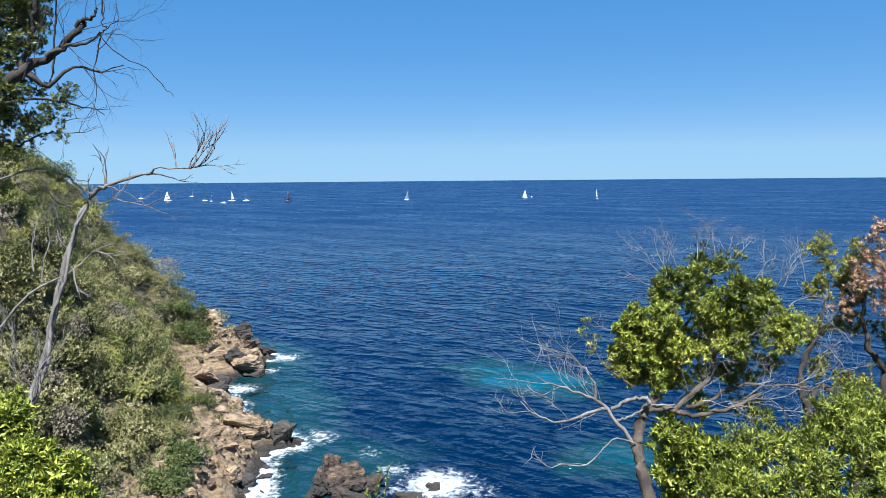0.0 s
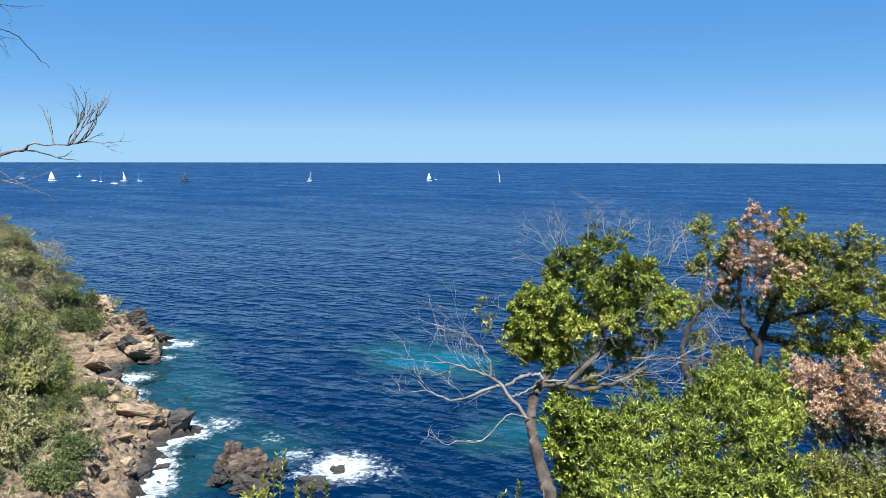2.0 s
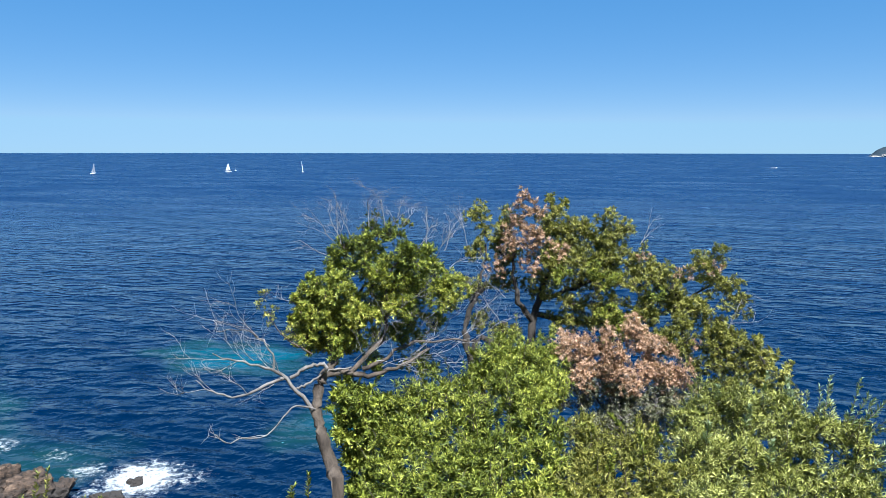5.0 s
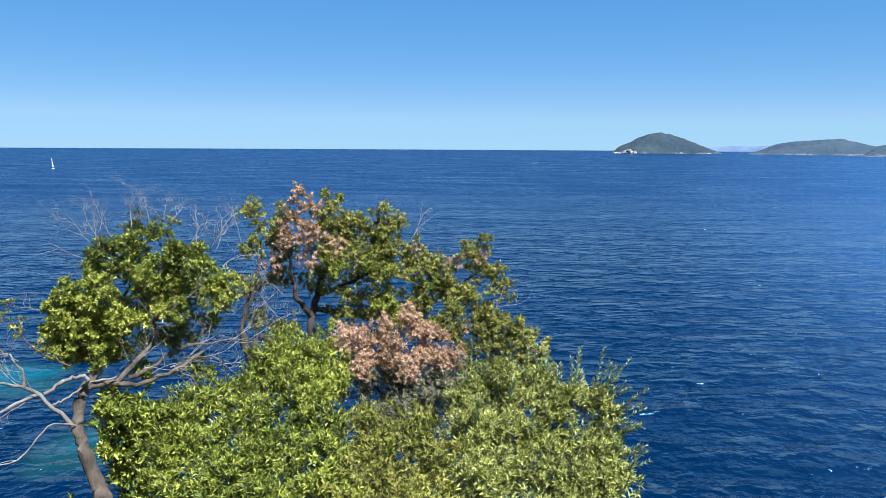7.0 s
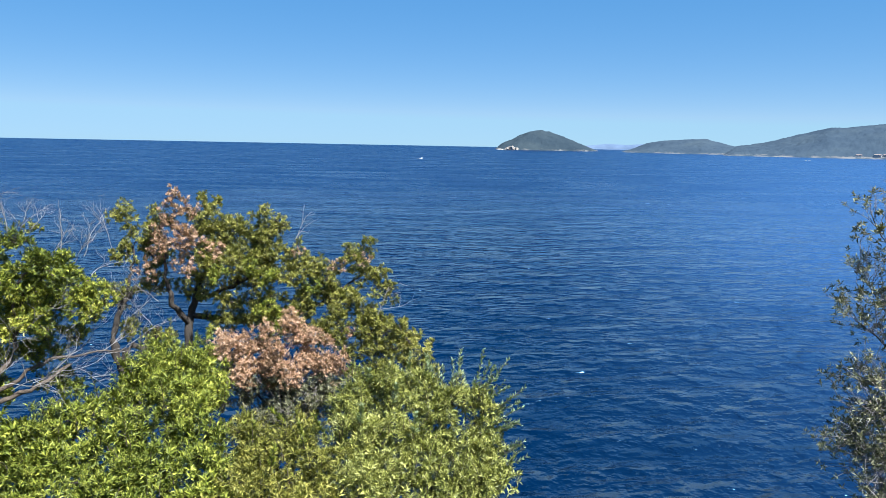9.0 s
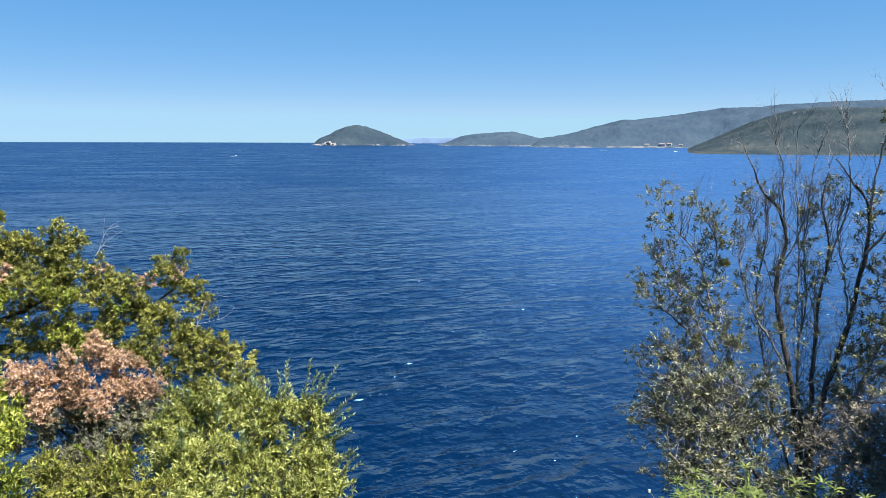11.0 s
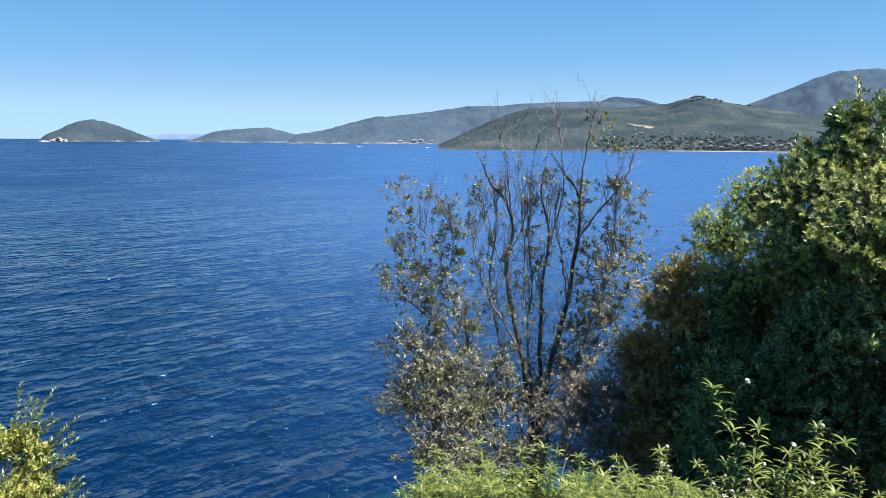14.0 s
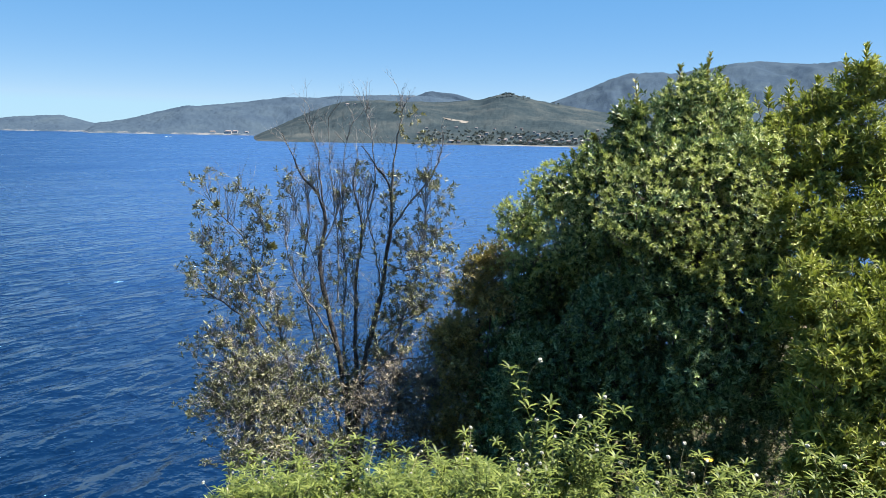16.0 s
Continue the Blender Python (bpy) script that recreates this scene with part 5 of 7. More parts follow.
for pts, a, b in (([(1.45, 6.70, 27.58), (1.33, 6.73, 27.74), (1.19, 6.76, 27.92), (1.06, 6.77, 28.03), (0.86, 6.71, 28.11), (0.67, 6.70, 28.18), (0.54, 6.68, 28.25)], 0.028, 0.005),
                  ([(1.18, 6.77, 27.93), (0.97, 6.73, 27.88), (0.83, 6.74, 27.83), (0.66, 6.71, 27.84), (0.49, 6.70, 27.93), (0.39, 6.73, 28.01)], 0.019, 0.004),
                  ([(1.08, 6.76, 28.02), (1.08, 6.80, 28.16), (0.97, 6.91, 28.30), (0.83, 6.94, 28.38), (0.61, 7.01, 28.36)], 0.014, 0.004),
                  ([(1.43, 6.67, 27.63), (1.25, 6.63, 27.70), (1.11, 6.57, 27.63), (0.96, 6.50, 27.51), (0.72, 6.48, 27.52), (0.61, 6.48, 27.50), (0.48, 6.49, 27.62)], 0.011, 0.003),
                  ([(1.23, 6.76, 27.93), (1.39, 6.71, 28.03), (1.52, 6.68, 28.05), (1.56, 6.70, 27.97)], 0.021, 0.018),
                  ([(1.27, 6.77, 27.81), (1.38, 6.71, 27.87), (1.56, 6.75, 27.95), (1.82, 6.79, 27.96)], 0.014, 0.008)):
    limb("dead_limb", rng, pts, a * 0.85, b, GREYWOOD, tree, "weathered grey bare limb", 20, 0.006, 6)
for pts, a, b in (([(1.54, 6.79, 27.90), (1.66, 6.86, 28.03), (1.66, 6.95, 28.17), (1.64, 7.04, 28.32)], 0.044, 0.024),
                  ([(1.55, 6.79, 27.91), (1.80, 6.83, 27.89), (2.06, 6.80, 27.85), (2.35, 6.83, 27.90), (2.64, 6.87, 28.01)], 0.036, 0.012),
                  ([(1.83, 6.83, 27.90), (2.04, 6.88, 28.08), (2.20, 6.87, 28.26), (2.22, 6.94, 28.55), (2.20, 6.93, 28.75), (2.29, 6.87, 28.90), (2.39, 6.85, 29.00)], 0.027, 0.006),
                  ([(1.94, 6.85, 27.91), (2.16, 6.82, 28.01), (2.40, 6.87, 28.09), (2.82, 6.93, 28.09), (3.22, 6.97, 28.05)], 0.022, 0.005),
                  ([(1.66, 6.95, 28.17), (1.59, 7.17, 28.35), (1.57, 7.31, 28.50)], 0.018, 0.008),
                  ([(1.66, 6.96, 28.22), (1.98, 7.20, 28.47), (2.14, 7.32, 28.78), (2.19, 7.36, 29.12)], 0.021, 0.006),
                  ([(2.21, 6.90, 28.39), (2.53, 6.94, 28.57), (2.75, 6.89, 28.73)], 0.014, 0.006)):
    limb("limb", rng, pts, a, b, BARK, tree, "", 16, 0.01, 7)
twigs = []
for s0, way, le, lv in (((0.67, 6.70, 28.18), (-0.8, -0.2, 0.1), 0.32, 2), ((0.86, 6.71, 28.11), (-0.6, 0.1, 0.5), 0.3, 2), ((0.49, 6.70, 27.93), (-0.8, 0, 0.2), 0.25, 2), ((0.66, 6.71, 27.84), (-0.7, 0, 0.4), 0.3, 2),
                        ((0.83, 6.74, 27.83), (-0.3, 0, 0.6), 0.22, 2), ((0.83, 6.94, 28.38), (-0.7, 0.1, 0.4), 0.3, 2), ((0.97, 6.91, 28.30), (-0.5, 0.1, 0.8), 0.35, 2), ((0.61, 6.48, 27.50), (-0.5, 0, 0.3), 0.18, 1),
                        ((0.96, 6.50, 27.51), (-0.8, 0, 0.1), 0.2, 1), ((1.87, 7.33, 29.03), (-0.5, 0, 0.9), 0.24, 3), ((1.80, 7.36, 29.11), (-0.6, 0, 0.6), 0.24, 3), ((2.24, 7.24, 29.13), (0.1, 0, 1), 0.24, 3), ((2.35, 7.21, 29.15), (0.4, 0.1, 1), 0.24, 3),
                        ((2.60, 7.10, 29.00), (0.3, 0, 1), 0.24, 3), ((2.78, 7.02, 28.94), (0.5, 0, 0.9), 0.24, 3), ((1.79, 7.34, 28.97), (-0.9, 0, 0.3), 0.36, 1), ((2.62, 6.90, 28.11), (0.8, 0.1, 0.3), 0.42, 3), ((2.96, 6.97, 28.06), (0.9, 0.1, 0.1), 0.36, 3),
                        ((2.50, 6.91, 27.98), (0.8, 0.1, -0.15), 0.4, 2), ((2.79, 6.87, 27.86), (0.9, 0, 0.1), 0.34, 3), ((2.12, 6.80, 27.92), (0.5, -0.2, 0.4), 0.35, 3), ((2.27, 6.90, 28.04), (0.4, -0.3, 0.4), 0.3, 3), ((1.89, 6.77, 27.96), (0.2, -0.3, 0.5), 0.3, 2)):
    twigs += spray(rng, s0, way, le, 0.005, lv, 0.6, 0.12, 4)
for s0, way in (((1.85, 7.24, 29.09), (-0.2, 0, 1)), ((1.96, 7.22, 29.14), (-0.5, 0, 0.8)), ((2.12, 7.18, 29.25), (0.0, 0, 1)), ((2.27, 7.14, 29.27), (-0.2, 0, 1)), ((2.43, 7.08, 29.24), (0.2, 0, 1)), ((2.65, 6.98, 29.07), (0.2, 0, 1)), ((2.86, 6.99, 29.00), (0.5, 0, 0.8)), ((2.90, 6.95, 28.82), (0.7, 0, 0.6)),
                ((1.40, 7.24, 28.50), (-0.6, -0.1, 0.5)), ((1.82, 6.71, 28.04), (0.3, -0.3, 0.5)), ((2.02, 6.65, 28.03), (0.7, -0.3, 0.2)), ((2.25, 6.67, 27.99), (0.8, -0.2, 0.2)), ((2.47, 6.73, 28.06), (0.8, 0, 0.4)), ((2.04, 6.70, 28.23), (0.2, -0.2, 0.8)), ((2.21, 6.70, 28.43), (0.3, -0.1, 0.8)), ((2.61, 6.86, 28.35), (0.6, -0.1, 0.4)),
                ((1.06, 6.77, 28.03), (-0.7, 0, 0.6)), ((1.17, 6.72, 27.94), (-0.6, 0, 0.7)), ((0.91, 6.81, 28.11), (-0.7, 0, 0.6)), ((0.77, 6.74, 28.15), (-0.7, 0, -0.3)), ((1.06, 6.82, 28.23), (-0.6, 0, 0.6)), ((1.07, 6.72, 27.90), (-0.5, 0, -0.5))):
    twigs += spray(rng, s0, way, rng.uniform(0.17, 0.3), 0.0055, 3, 0.55, 0.12, 3)
bare_spray(twigs, DEADWOOD, tree, "fine bleached bare twigs")
foliage(rng, (((1.47, 7.16, 28.21), 0.16), ((2.13, 7.02, 27.92), 0.15), ((2.45, 7.09, 28.15), 0.16), ((2.79, 7.09, 28.22), 0.14), ((1.57, 7.15, 28.72), 0.13), ((1.47, 7.11, 28.44), 0.14), ((2.87, 6.90, 28.49), 0.14), ((2.99, 6.88, 28.62), 0.12), ((2.03, 7.09, 29.10), 0.14), ((2.35, 6.87, 29.05), 0.15), ((2.59, 6.77, 28.96), 0.14), ((2.10, 6.82, 28.85), 0.18), ((2.47, 6.68, 28.79), 0.16), ((1.74, 6.89, 28.71), 0.16), ((1.87, 6.81, 28.45), 0.16), ((1.59, 6.97, 28.39), 0.15), ((1.69, 6.88, 28.13), 0.14), ((2.32, 6.68, 28.50), 0.14), ((2.18, 7.24, 29.02), 0.25), ((1.91, 7.29, 28.83), 0.25), ((2.51, 7.01, 28.89), 0.25), ((2.73, 7.01, 28.77), 0.20), ((2.30, 6.94, 28.71), 0.27), ((1.55, 7.33, 28.58), 0.20), ((1.71, 7.09, 28.58), 0.25),
              ((2.08, 7.07, 28.46), 0.25), ((2.90, 7.03, 28.64), 0.19), ((2.56, 6.93, 28.57), 0.22), ((1.62, 7.22, 28.17), 0.23), ((1.92, 7.03, 28.14), 0.23), ((2.30, 7.15, 28.18), 0.15), ((1.46, 7.41, 28.38), 0.14),
              ((2.00, 7.48, 28.30), 0.30), ((2.48, 7.48, 28.49), 0.30), ((2.73, 7.21, 27.78), 0.16), ((1.50, 7.35, 28.22), 0.20), ((1.82, 7.35, 28.13), 0.22), ((1.63, 7.38, 28.49), 0.22), ((2.57, 7.35, 28.32), 0.20)), 400, 10, 0.041, 0.31, LEAF_LIME, tree, "crown", "clustered lime-green leathery leaves", BARK, 0.3, 0.005)
foliage(rng, (((1.11, 7.08, 28.48), 0.09), ((1.09, 7.12, 28.66), 0.06), ((1.03, 7.11, 28.57), 0.05), ((1.33, 7.10, 28.28), 0.1), ((2.21, 7.27, 29.34), 0.08), ((2.51, 7.16, 29.30), 0.08), ((2.35, 7.21, 29.22), 0.1), ((2.09, 7.29, 29.21), 0.07), ((2.47, 7.00, 27.87), 0.11)), 190, 8, 0.042, 0.3, LEAF_OLIVE, tree, "outer_sprays", "sparse outer sprays", BARK, 0.4, 0.004)
limb("limb", rng, [(1.49, 7.01, 28.06), (1.29, 7.04, 28.20), (1.17, 7.04, 28.33), (1.10, 7.07, 28.43)], 0.010, 0.004, BARK, tree, "", 8, 0.006, 5)
settle_parts(tree)

# ---- the broad strawberry tree with withered sprays ----
rng = np.random.default_rng(12)
foot = foot_on_ground((3.64, 7.68, 26.97))
tree = plant("strawberry_tree", foot, "broad strawberry tree with olive crown and withered pinkish-brown sprays", "tree")
limb("trunk", rng, [foot, (3.60, 7.66, 27.19), (3.55, 7.79, 27.51), (3.52, 7.89, 27.76), (3.54, 7.98, 27.95), (3.65, 8.05, 28.20), (3.83, 8.02, 28.43)], 0.065, 0.025, BARK_DARK, tree, "dark slender trunk", 20, 0.01, 9)
limb("trunk", rng, [foot, (4.09, 7.73, 27.09), (4.31, 7.77, 27.54), (4.38, 7.85, 27.94), (4.49, 7.87, 28.28), (4.70, 7.82, 28.70)], 0.065, 0.03, BARK_DARK, tree, "", 20, 0.01, 9)
limb("trunk", rng, [foot, (3.53, 7.81, 27.51), (3.90, 7.81, 27.73), (3.99, 7.83, 27.99)], 0.05, 0.02, BARK_DARK, tree, "", 12, 0.01, 7)
for pts, a, b in (([(4.38, 7.85, 27.94), (4.15, 7.81, 28.22), (4.13, 7.87, 28.46), (4.14, 7.92, 28.80)], 0.035, 0.015),
                  ([(4.48, 7.86, 28.22), (4.80, 7.58, 28.37), (5.11, 7.42, 28.58), (5.29, 7.32, 28.79)], 0.032, 0.012),
                  ([(4.43, 7.84, 28.04), (4.93, 7.51, 27.94), (5.39, 7.21, 28.02), (5.79, 7.05, 28.15), (6.20, 6.90, 28.42)], 0.035, 0.012),
                  ([(5.27, 7.28, 27.98), (5.73, 6.86, 27.77), (6.09, 6.55, 27.79), (6.35, 6.25, 27.68)], 0.028, 0.01),
                  ([(4.63, 7.70, 28.44), (4.63, 7.63, 28.66), (4.68, 7.63, 28.86)], 0.018, 0.01),
                  ([(3.65, 8.05, 28.20), (3.81, 8.06, 28.60), (3.86, 8.08, 28.94)], 0.02, 0.008),
                  ([(5.33, 7.01, 28.08), (5.42, 6.97, 28.20), (5.46, 6.96, 28.27)], 0.012, 0.006)):
    limb("limb", rng, pts, a, b, BARK_DARK, tree, "", 12, 0.012, 6)
foliage(rng, (((3.82, 8.14, 29.24), 0.17), ((4.03, 8.02, 29.10), 0.22), ((3.76, 8.11, 28.82), 0.18), ((4.05, 8.08, 28.78), 0.24), ((4.62, 7.82, 29.14), 0.24), ((4.64, 7.82, 29.32), 0.16), ((4.92, 7.62, 29.04), 0.28),
              ((5.14, 7.49, 29.21), 0.14), ((5.24, 7.38, 28.89), 0.28), ((5.46, 7.20, 28.75), 0.2), ((4.60, 7.52, 28.67), 0.3), ((4.99, 7.25, 28.54), 0.3), ((5.37, 7.08, 28.47), 0.28), ((5.76, 7.03, 28.47), 0.26), ((6.08, 6.93, 28.69), 0.2),
              ((6.27, 6.86, 28.52), 0.22), ((6.39, 6.73, 28.43), 0.16), ((5.89, 6.85, 28.21), 0.26), ((5.63, 7.08, 28.23), 0.24), ((4.73, 7.47, 28.22), 0.28), ((4.49, 7.88, 28.35), 0.24), ((4.13, 8.09, 28.39), 0.2), ((3.70, 8.07, 28.36), 0.19),
              ((4.99, 7.12, 28.01), 0.28), ((6.09, 6.46, 27.95), 0.24), ((6.20, 6.29, 27.76), 0.28), ((6.34, 6.09, 27.62), 0.25), ((5.85, 6.43, 27.64), 0.28), ((6.32, 5.90, 27.46), 0.22), ((5.96, 6.11, 27.43), 0.3), ((5.23, 7.85, 28.69), 0.34), ((4.81, 8.13, 28.80), 0.3), ((5.12, 7.30, 28.10), 0.26), ((5.37, 6.96, 28.00), 0.26), ((5.68, 6.69, 27.95), 0.26), ((6.03, 6.70, 28.08), 0.24), ((5.48, 6.66, 27.77), 0.24), ((4.64, 7.58, 27.97), 0.22), ((3.79, 8.04, 27.97), 0.16), ((3.97, 7.79, 27.79), 0.18), ((6.36, 6.57, 28.24), 0.15), ((6.33, 6.86, 28.77), 0.13), ((5.31, 7.36, 29.13), 0.12)),
        260, 10, 0.044, 0.31, LEAF_OLIVE, tree, "crown", "olive-green clustered leaves", BARK_DARK, 0.3, 0.005)
foliage(rng, (((4.18, 7.79, 29.27), 0.2), ((4.24, 7.77, 29.43), 0.15), ((4.11, 7.73, 28.92), 0.24), ((3.98, 7.79, 28.82), 0.16), ((4.24, 7.63, 28.72), 0.18), ((4.36, 7.71, 28.94), 0.16), ((4.50, 7.49, 28.82), 0.14), ((4.02, 7.80, 29.09), 0.12), ((4.26, 7.67, 29.09), 0.14), ((4.41, 7.73, 29.31), 0.1), ((3.84, 7.82, 28.63), 0.12), ((5.81, 6.88, 28.59), 0.1), ((6.14, 6.74, 28.66), 0.1), ((5.34, 7.04, 28.82), 0.08), ((5.69, 6.51, 27.85), 0.1)), 150, 10, 0.04, 0.3, LEAF_RUST, tree, "withered_sprays", "withered pinkish-brown leaves", BARK_DARK, 0.3, 0.005)
foliage(rng, (((4.85, 7.04, 28.58), 0.16), ((4.41, 7.33, 28.58), 0.14), ((4.88, 6.85, 28.11), 0.22), ((4.72, 7.09, 28.66), 0.12), ((5.46, 6.86, 28.39), 0.12)), 280, 10, 0.042, 0.3, LEAF_LIME, tree, "young_sprays", "yellow-green young leaves", BARK_DARK, 0.2, 0.004)
twigs = []
for s0, way, le in (((3.69, 8.12, 28.67), (-0.4, 0, 0.7), 0.4), ((3.77, 7.98, 28.13), (0.3, -0.2, 0.4), 0.4), ((3.89, 7.78, 28.02), (-0.3, -0.3, 0.5), 0.4), ((3.98, 7.80, 28.28), (-0.5, -0.2, 0.4), 0.4), ((3.59, 7.77, 27.85), (0.6, -0.2, 0.3), 0.35), ((5.42, 7.18, 28.92), (0.6, 0.1, 0.7), 0.22), ((5.96, 6.42, 27.90), (0.5, -0.2, 0.3), 0.4), ((3.68, 7.81, 27.76), (-0.8, -0.1, 0.1), 0.4)):
    twigs += spray(rng, s0, way, le, 0.006, 3, 0.6, 0.1, 3)
bare_spray(twigs, DEADWOOD, tree, "bare grey twigs")
settle_parts(tree)

# ---- the withered bush ----
rng = np.random.default_rng(13)
foot = foot_on_ground((4.34, 5.97, 26.88))
bush = plant("withered_bush", foot, "half-dead bush with pinkish-brown withered leaves", "bush")
for p in ((4.17, 6.47, 27.75), (4.43, 6.33, 27.87), (4.69, 6.17, 27.93), (4.84, 5.97, 27.71), (4.35, 6.00, 27.54), (4.11, 6.27, 27.44)):
    tubes("stem", [(curve([foot, below(rng, p, 0.9, 0.15), p], 10, 0.01, rng), 0.03, 0.008)], BARK_DARK, bush, "", 6)
foliage(rng, (((4.13, 6.53, 27.86), 0.25), ((4.40, 6.38, 27.95), 0.26), ((4.70, 6.19, 28.06), 0.27), ((4.77, 5.93, 27.82), 0.26), ((4.37, 6.04, 27.83), 0.3), ((4.88, 5.79, 27.72), 0.2), ((4.16, 6.24, 27.78), 0.26), ((4.10, 6.70, 27.95), 0.16)), 430, 9, 0.038, 0.3, LEAF_RUST, bush, "withered_leaves", "dry pinkish-brown leaves", GREYWOOD, 0.4, 0.004)
foliage(rng, (((4.09, 6.30, 27.50), 0.3), ((4.33, 5.97, 27.43), 0.36), ((4.63, 5.80, 27.55), 0.26), ((4.24, 6.03, 27.13), 0.34), ((4.05, 6.62, 27.60), 0.22), ((4.50, 6.32, 27.40), 0.36), ((4.78, 6.12, 27.22), 0.36), ((4.92, 5.98, 27.50), 0.28)), 210, 8, 0.042, 0.26, LEAF_BRONZE, bush, "lower_leaves", "dull bronze leaves over dead twigs", GREYWOOD, 0.9, 0.005)
settle_parts(bush)


def shrub(seed, at, label, clumps, density, k, leaf, ratio, material, stem_count=6, sprouts=(), sprout_leaf=None, splay=(0.4, 1.2), twig_share=0.12, plumes=0, lobes=8, inner=1.8):
    """A leafy shrub on several stems, with upright shoots where it shows them."""
    rg = np.random.default_rng(seed)
    ft = foot_on_ground(at)
    root = plant("shrub", ft, label, "shrub")
    # leaves clothe the stems down to the slope
    low = sorted(clumps, key=lambda q: q[0][2])[:4]
    clumps = (*clumps, *((tuple(np.array(ft) * (1 - u) + np.array(c) * u), min(0.8 * r, 0.34)) for c, r in low for u in (0.15, 0.4, 0.65, 0.85) if c[2] - ft[2] > 0.6))
    picks = [clumps[int(i)][0] for i in np.linspace(0, len(clumps) - 1, stem_count)]
    for p in picks:
        tubes("stem", [(curve([ft, (ft[0] * 0.45 + p[0] * 0.55, ft[1] * 0.45 + p[1] * 0.55, ft[2] * 0.6 + p[2] * 0.4), p], 10, 0.015, rg), 0.032, 0.008)], BARK_DARK, root, "", 6)
    foliage(rg, [(c, r * rg.uniform(0.85, 1.1)) for c, r in clumps], density * 0.6, int(k * 1.35), leaf * 0.98, ratio * 0.9, material, root, "leaves", "", BARK_DARK, twig_share, 0.004, splay, 0.3, 0.6, 0.9, lobes=lobes)
    foliage(rg, [(c, r * 0.76) for c, r in clumps], density * 0.45 * inner, k, leaf * 1.2, ratio, material, root, "inner_leaves", "", None, 0, 0.004, splay, lobes=0)
    if plumes:
        # leafy shoot ends stand out of the rounded mass
        tips, axes, _ = clump_tips(rg, clumps, 9, 0.1, 0.9)
        pick = rg.permutation(len(tips))[:2 * plumes]
        shoots(rg, [(tips[q] - axes[q] * 0.08, axes[q] * 0.7 + (0, 0, 0.6), rg.uniform(0.12, 0.26)) for q in pick], material, root, BARK, leaf, ratio * 0.9, 26, "shoot_foliage")
    if sprouts:
        shoots(rg, sprouts, sprout_leaf or material, root, BARK, leaf * 1.25, ratio, 60)
    settle_parts(root)
    return root


shrub(21, (1.81, 6.45, 26.81), "bright lime-green strawberry shrub under the leaning tree",
      (((1.81, 6.81, 27.66), 0.2), ((1.93, 6.68, 27.54), 0.24), ((1.75, 6.72, 27.37), 0.22), ((2.01, 6.62, 27.32), 0.22), ((1.84, 6.70, 27.11), 0.2), ((2.13, 6.78, 27.53), 0.16), ((2.12, 6.56, 26.99), 0.2), ((1.89, 6.38, 26.72), 0.3)),
      170, 10, 0.066, 0.3, LEAF_FRESH, plumes=40)
shrub(22, (2.54, 5.95, 26.80), "dense fresh-green phillyrea shrub on the slope",
      (((2.45, 6.49, 27.65), 0.25), ((2.79, 6.47, 27.67), 0.2), ((2.70, 6.00, 27.56), 0.3), ((2.27, 6.03, 27.47), 0.28), ((2.03, 6.18, 27.36), 0.24), ((3.26, 6.55, 27.87), 0.26), ((3.57, 6.76, 27.92), 0.27), ((3.80, 6.61, 27.86), 0.26), ((3.08, 6.49, 27.77), 0.24), ((3.68, 6.24, 27.65), 0.24), ((3.22, 6.05, 27.75), 0.3), ((3.15, 5.64, 27.53), 0.33), ((2.67, 5.48, 27.43), 0.32),
       ((2.24, 5.48, 27.28), 0.32), ((2.97, 5.15, 27.33), 0.3), ((1.95, 5.76, 27.14), 0.28), ((2.42, 5.09, 27.15), 0.34), ((2.24, 6.40, 27.52), 0.2), ((2.28, 5.13, 26.89), 0.5), ((2.84, 4.83, 26.87), 0.5)),
      330, 8, 0.05, 0.25, LEAF_FRESH, 8,
      tuple((p, (rng.normal() * 0.25, rng.normal() * 0.25, 1), rng.uniform(0.18, 0.3)) for p in ((3.22, 6.34, 27.87), (3.24, 5.92, 27.75), (2.77, 6.15, 27.72), (2.61, 6.32, 27.69), (2.43, 6.42, 27.75), (3.17, 5.58, 27.71), (2.84, 5.72, 27.62), (3.10, 6.61, 27.82), (2.48, 5.76, 27.58), (3.13, 5.14, 27.50))), plumes=260)
shrub(23, (3.46, 5.18, 26.78), "olive-green phillyrea shrub below the withered bush",
      (((3.59, 5.39, 27.31), 0.28), ((3.97, 5.29, 27.38), 0.26), ((3.46, 5.01, 27.17), 0.32), ((3.90, 4.87, 27.28), 0.3), ((3.58, 4.61, 27.11), 0.34), ((3.00, 4.92, 27.17), 0.3), ((3.22, 4.58, 26.88), 0.5), ((3.76, 5.73, 27.44), 0.16)),
      310, 8, 0.05, 0.25, LEAF_OLIVE, 6,
      tuple((p, (rng.normal() * 0.3, rng.normal() * 0.3, 1), rng.uniform(0.16, 0.26)) for p in ((3.56, 5.35, 27.44), (3.89, 5.28, 27.51), (3.80, 4.91, 27.44), (3.42, 4.88, 27.38), (4.02, 4.87, 27.46), (3.54, 5.49, 27.45))), LEAF_FRESH, plumes=130)
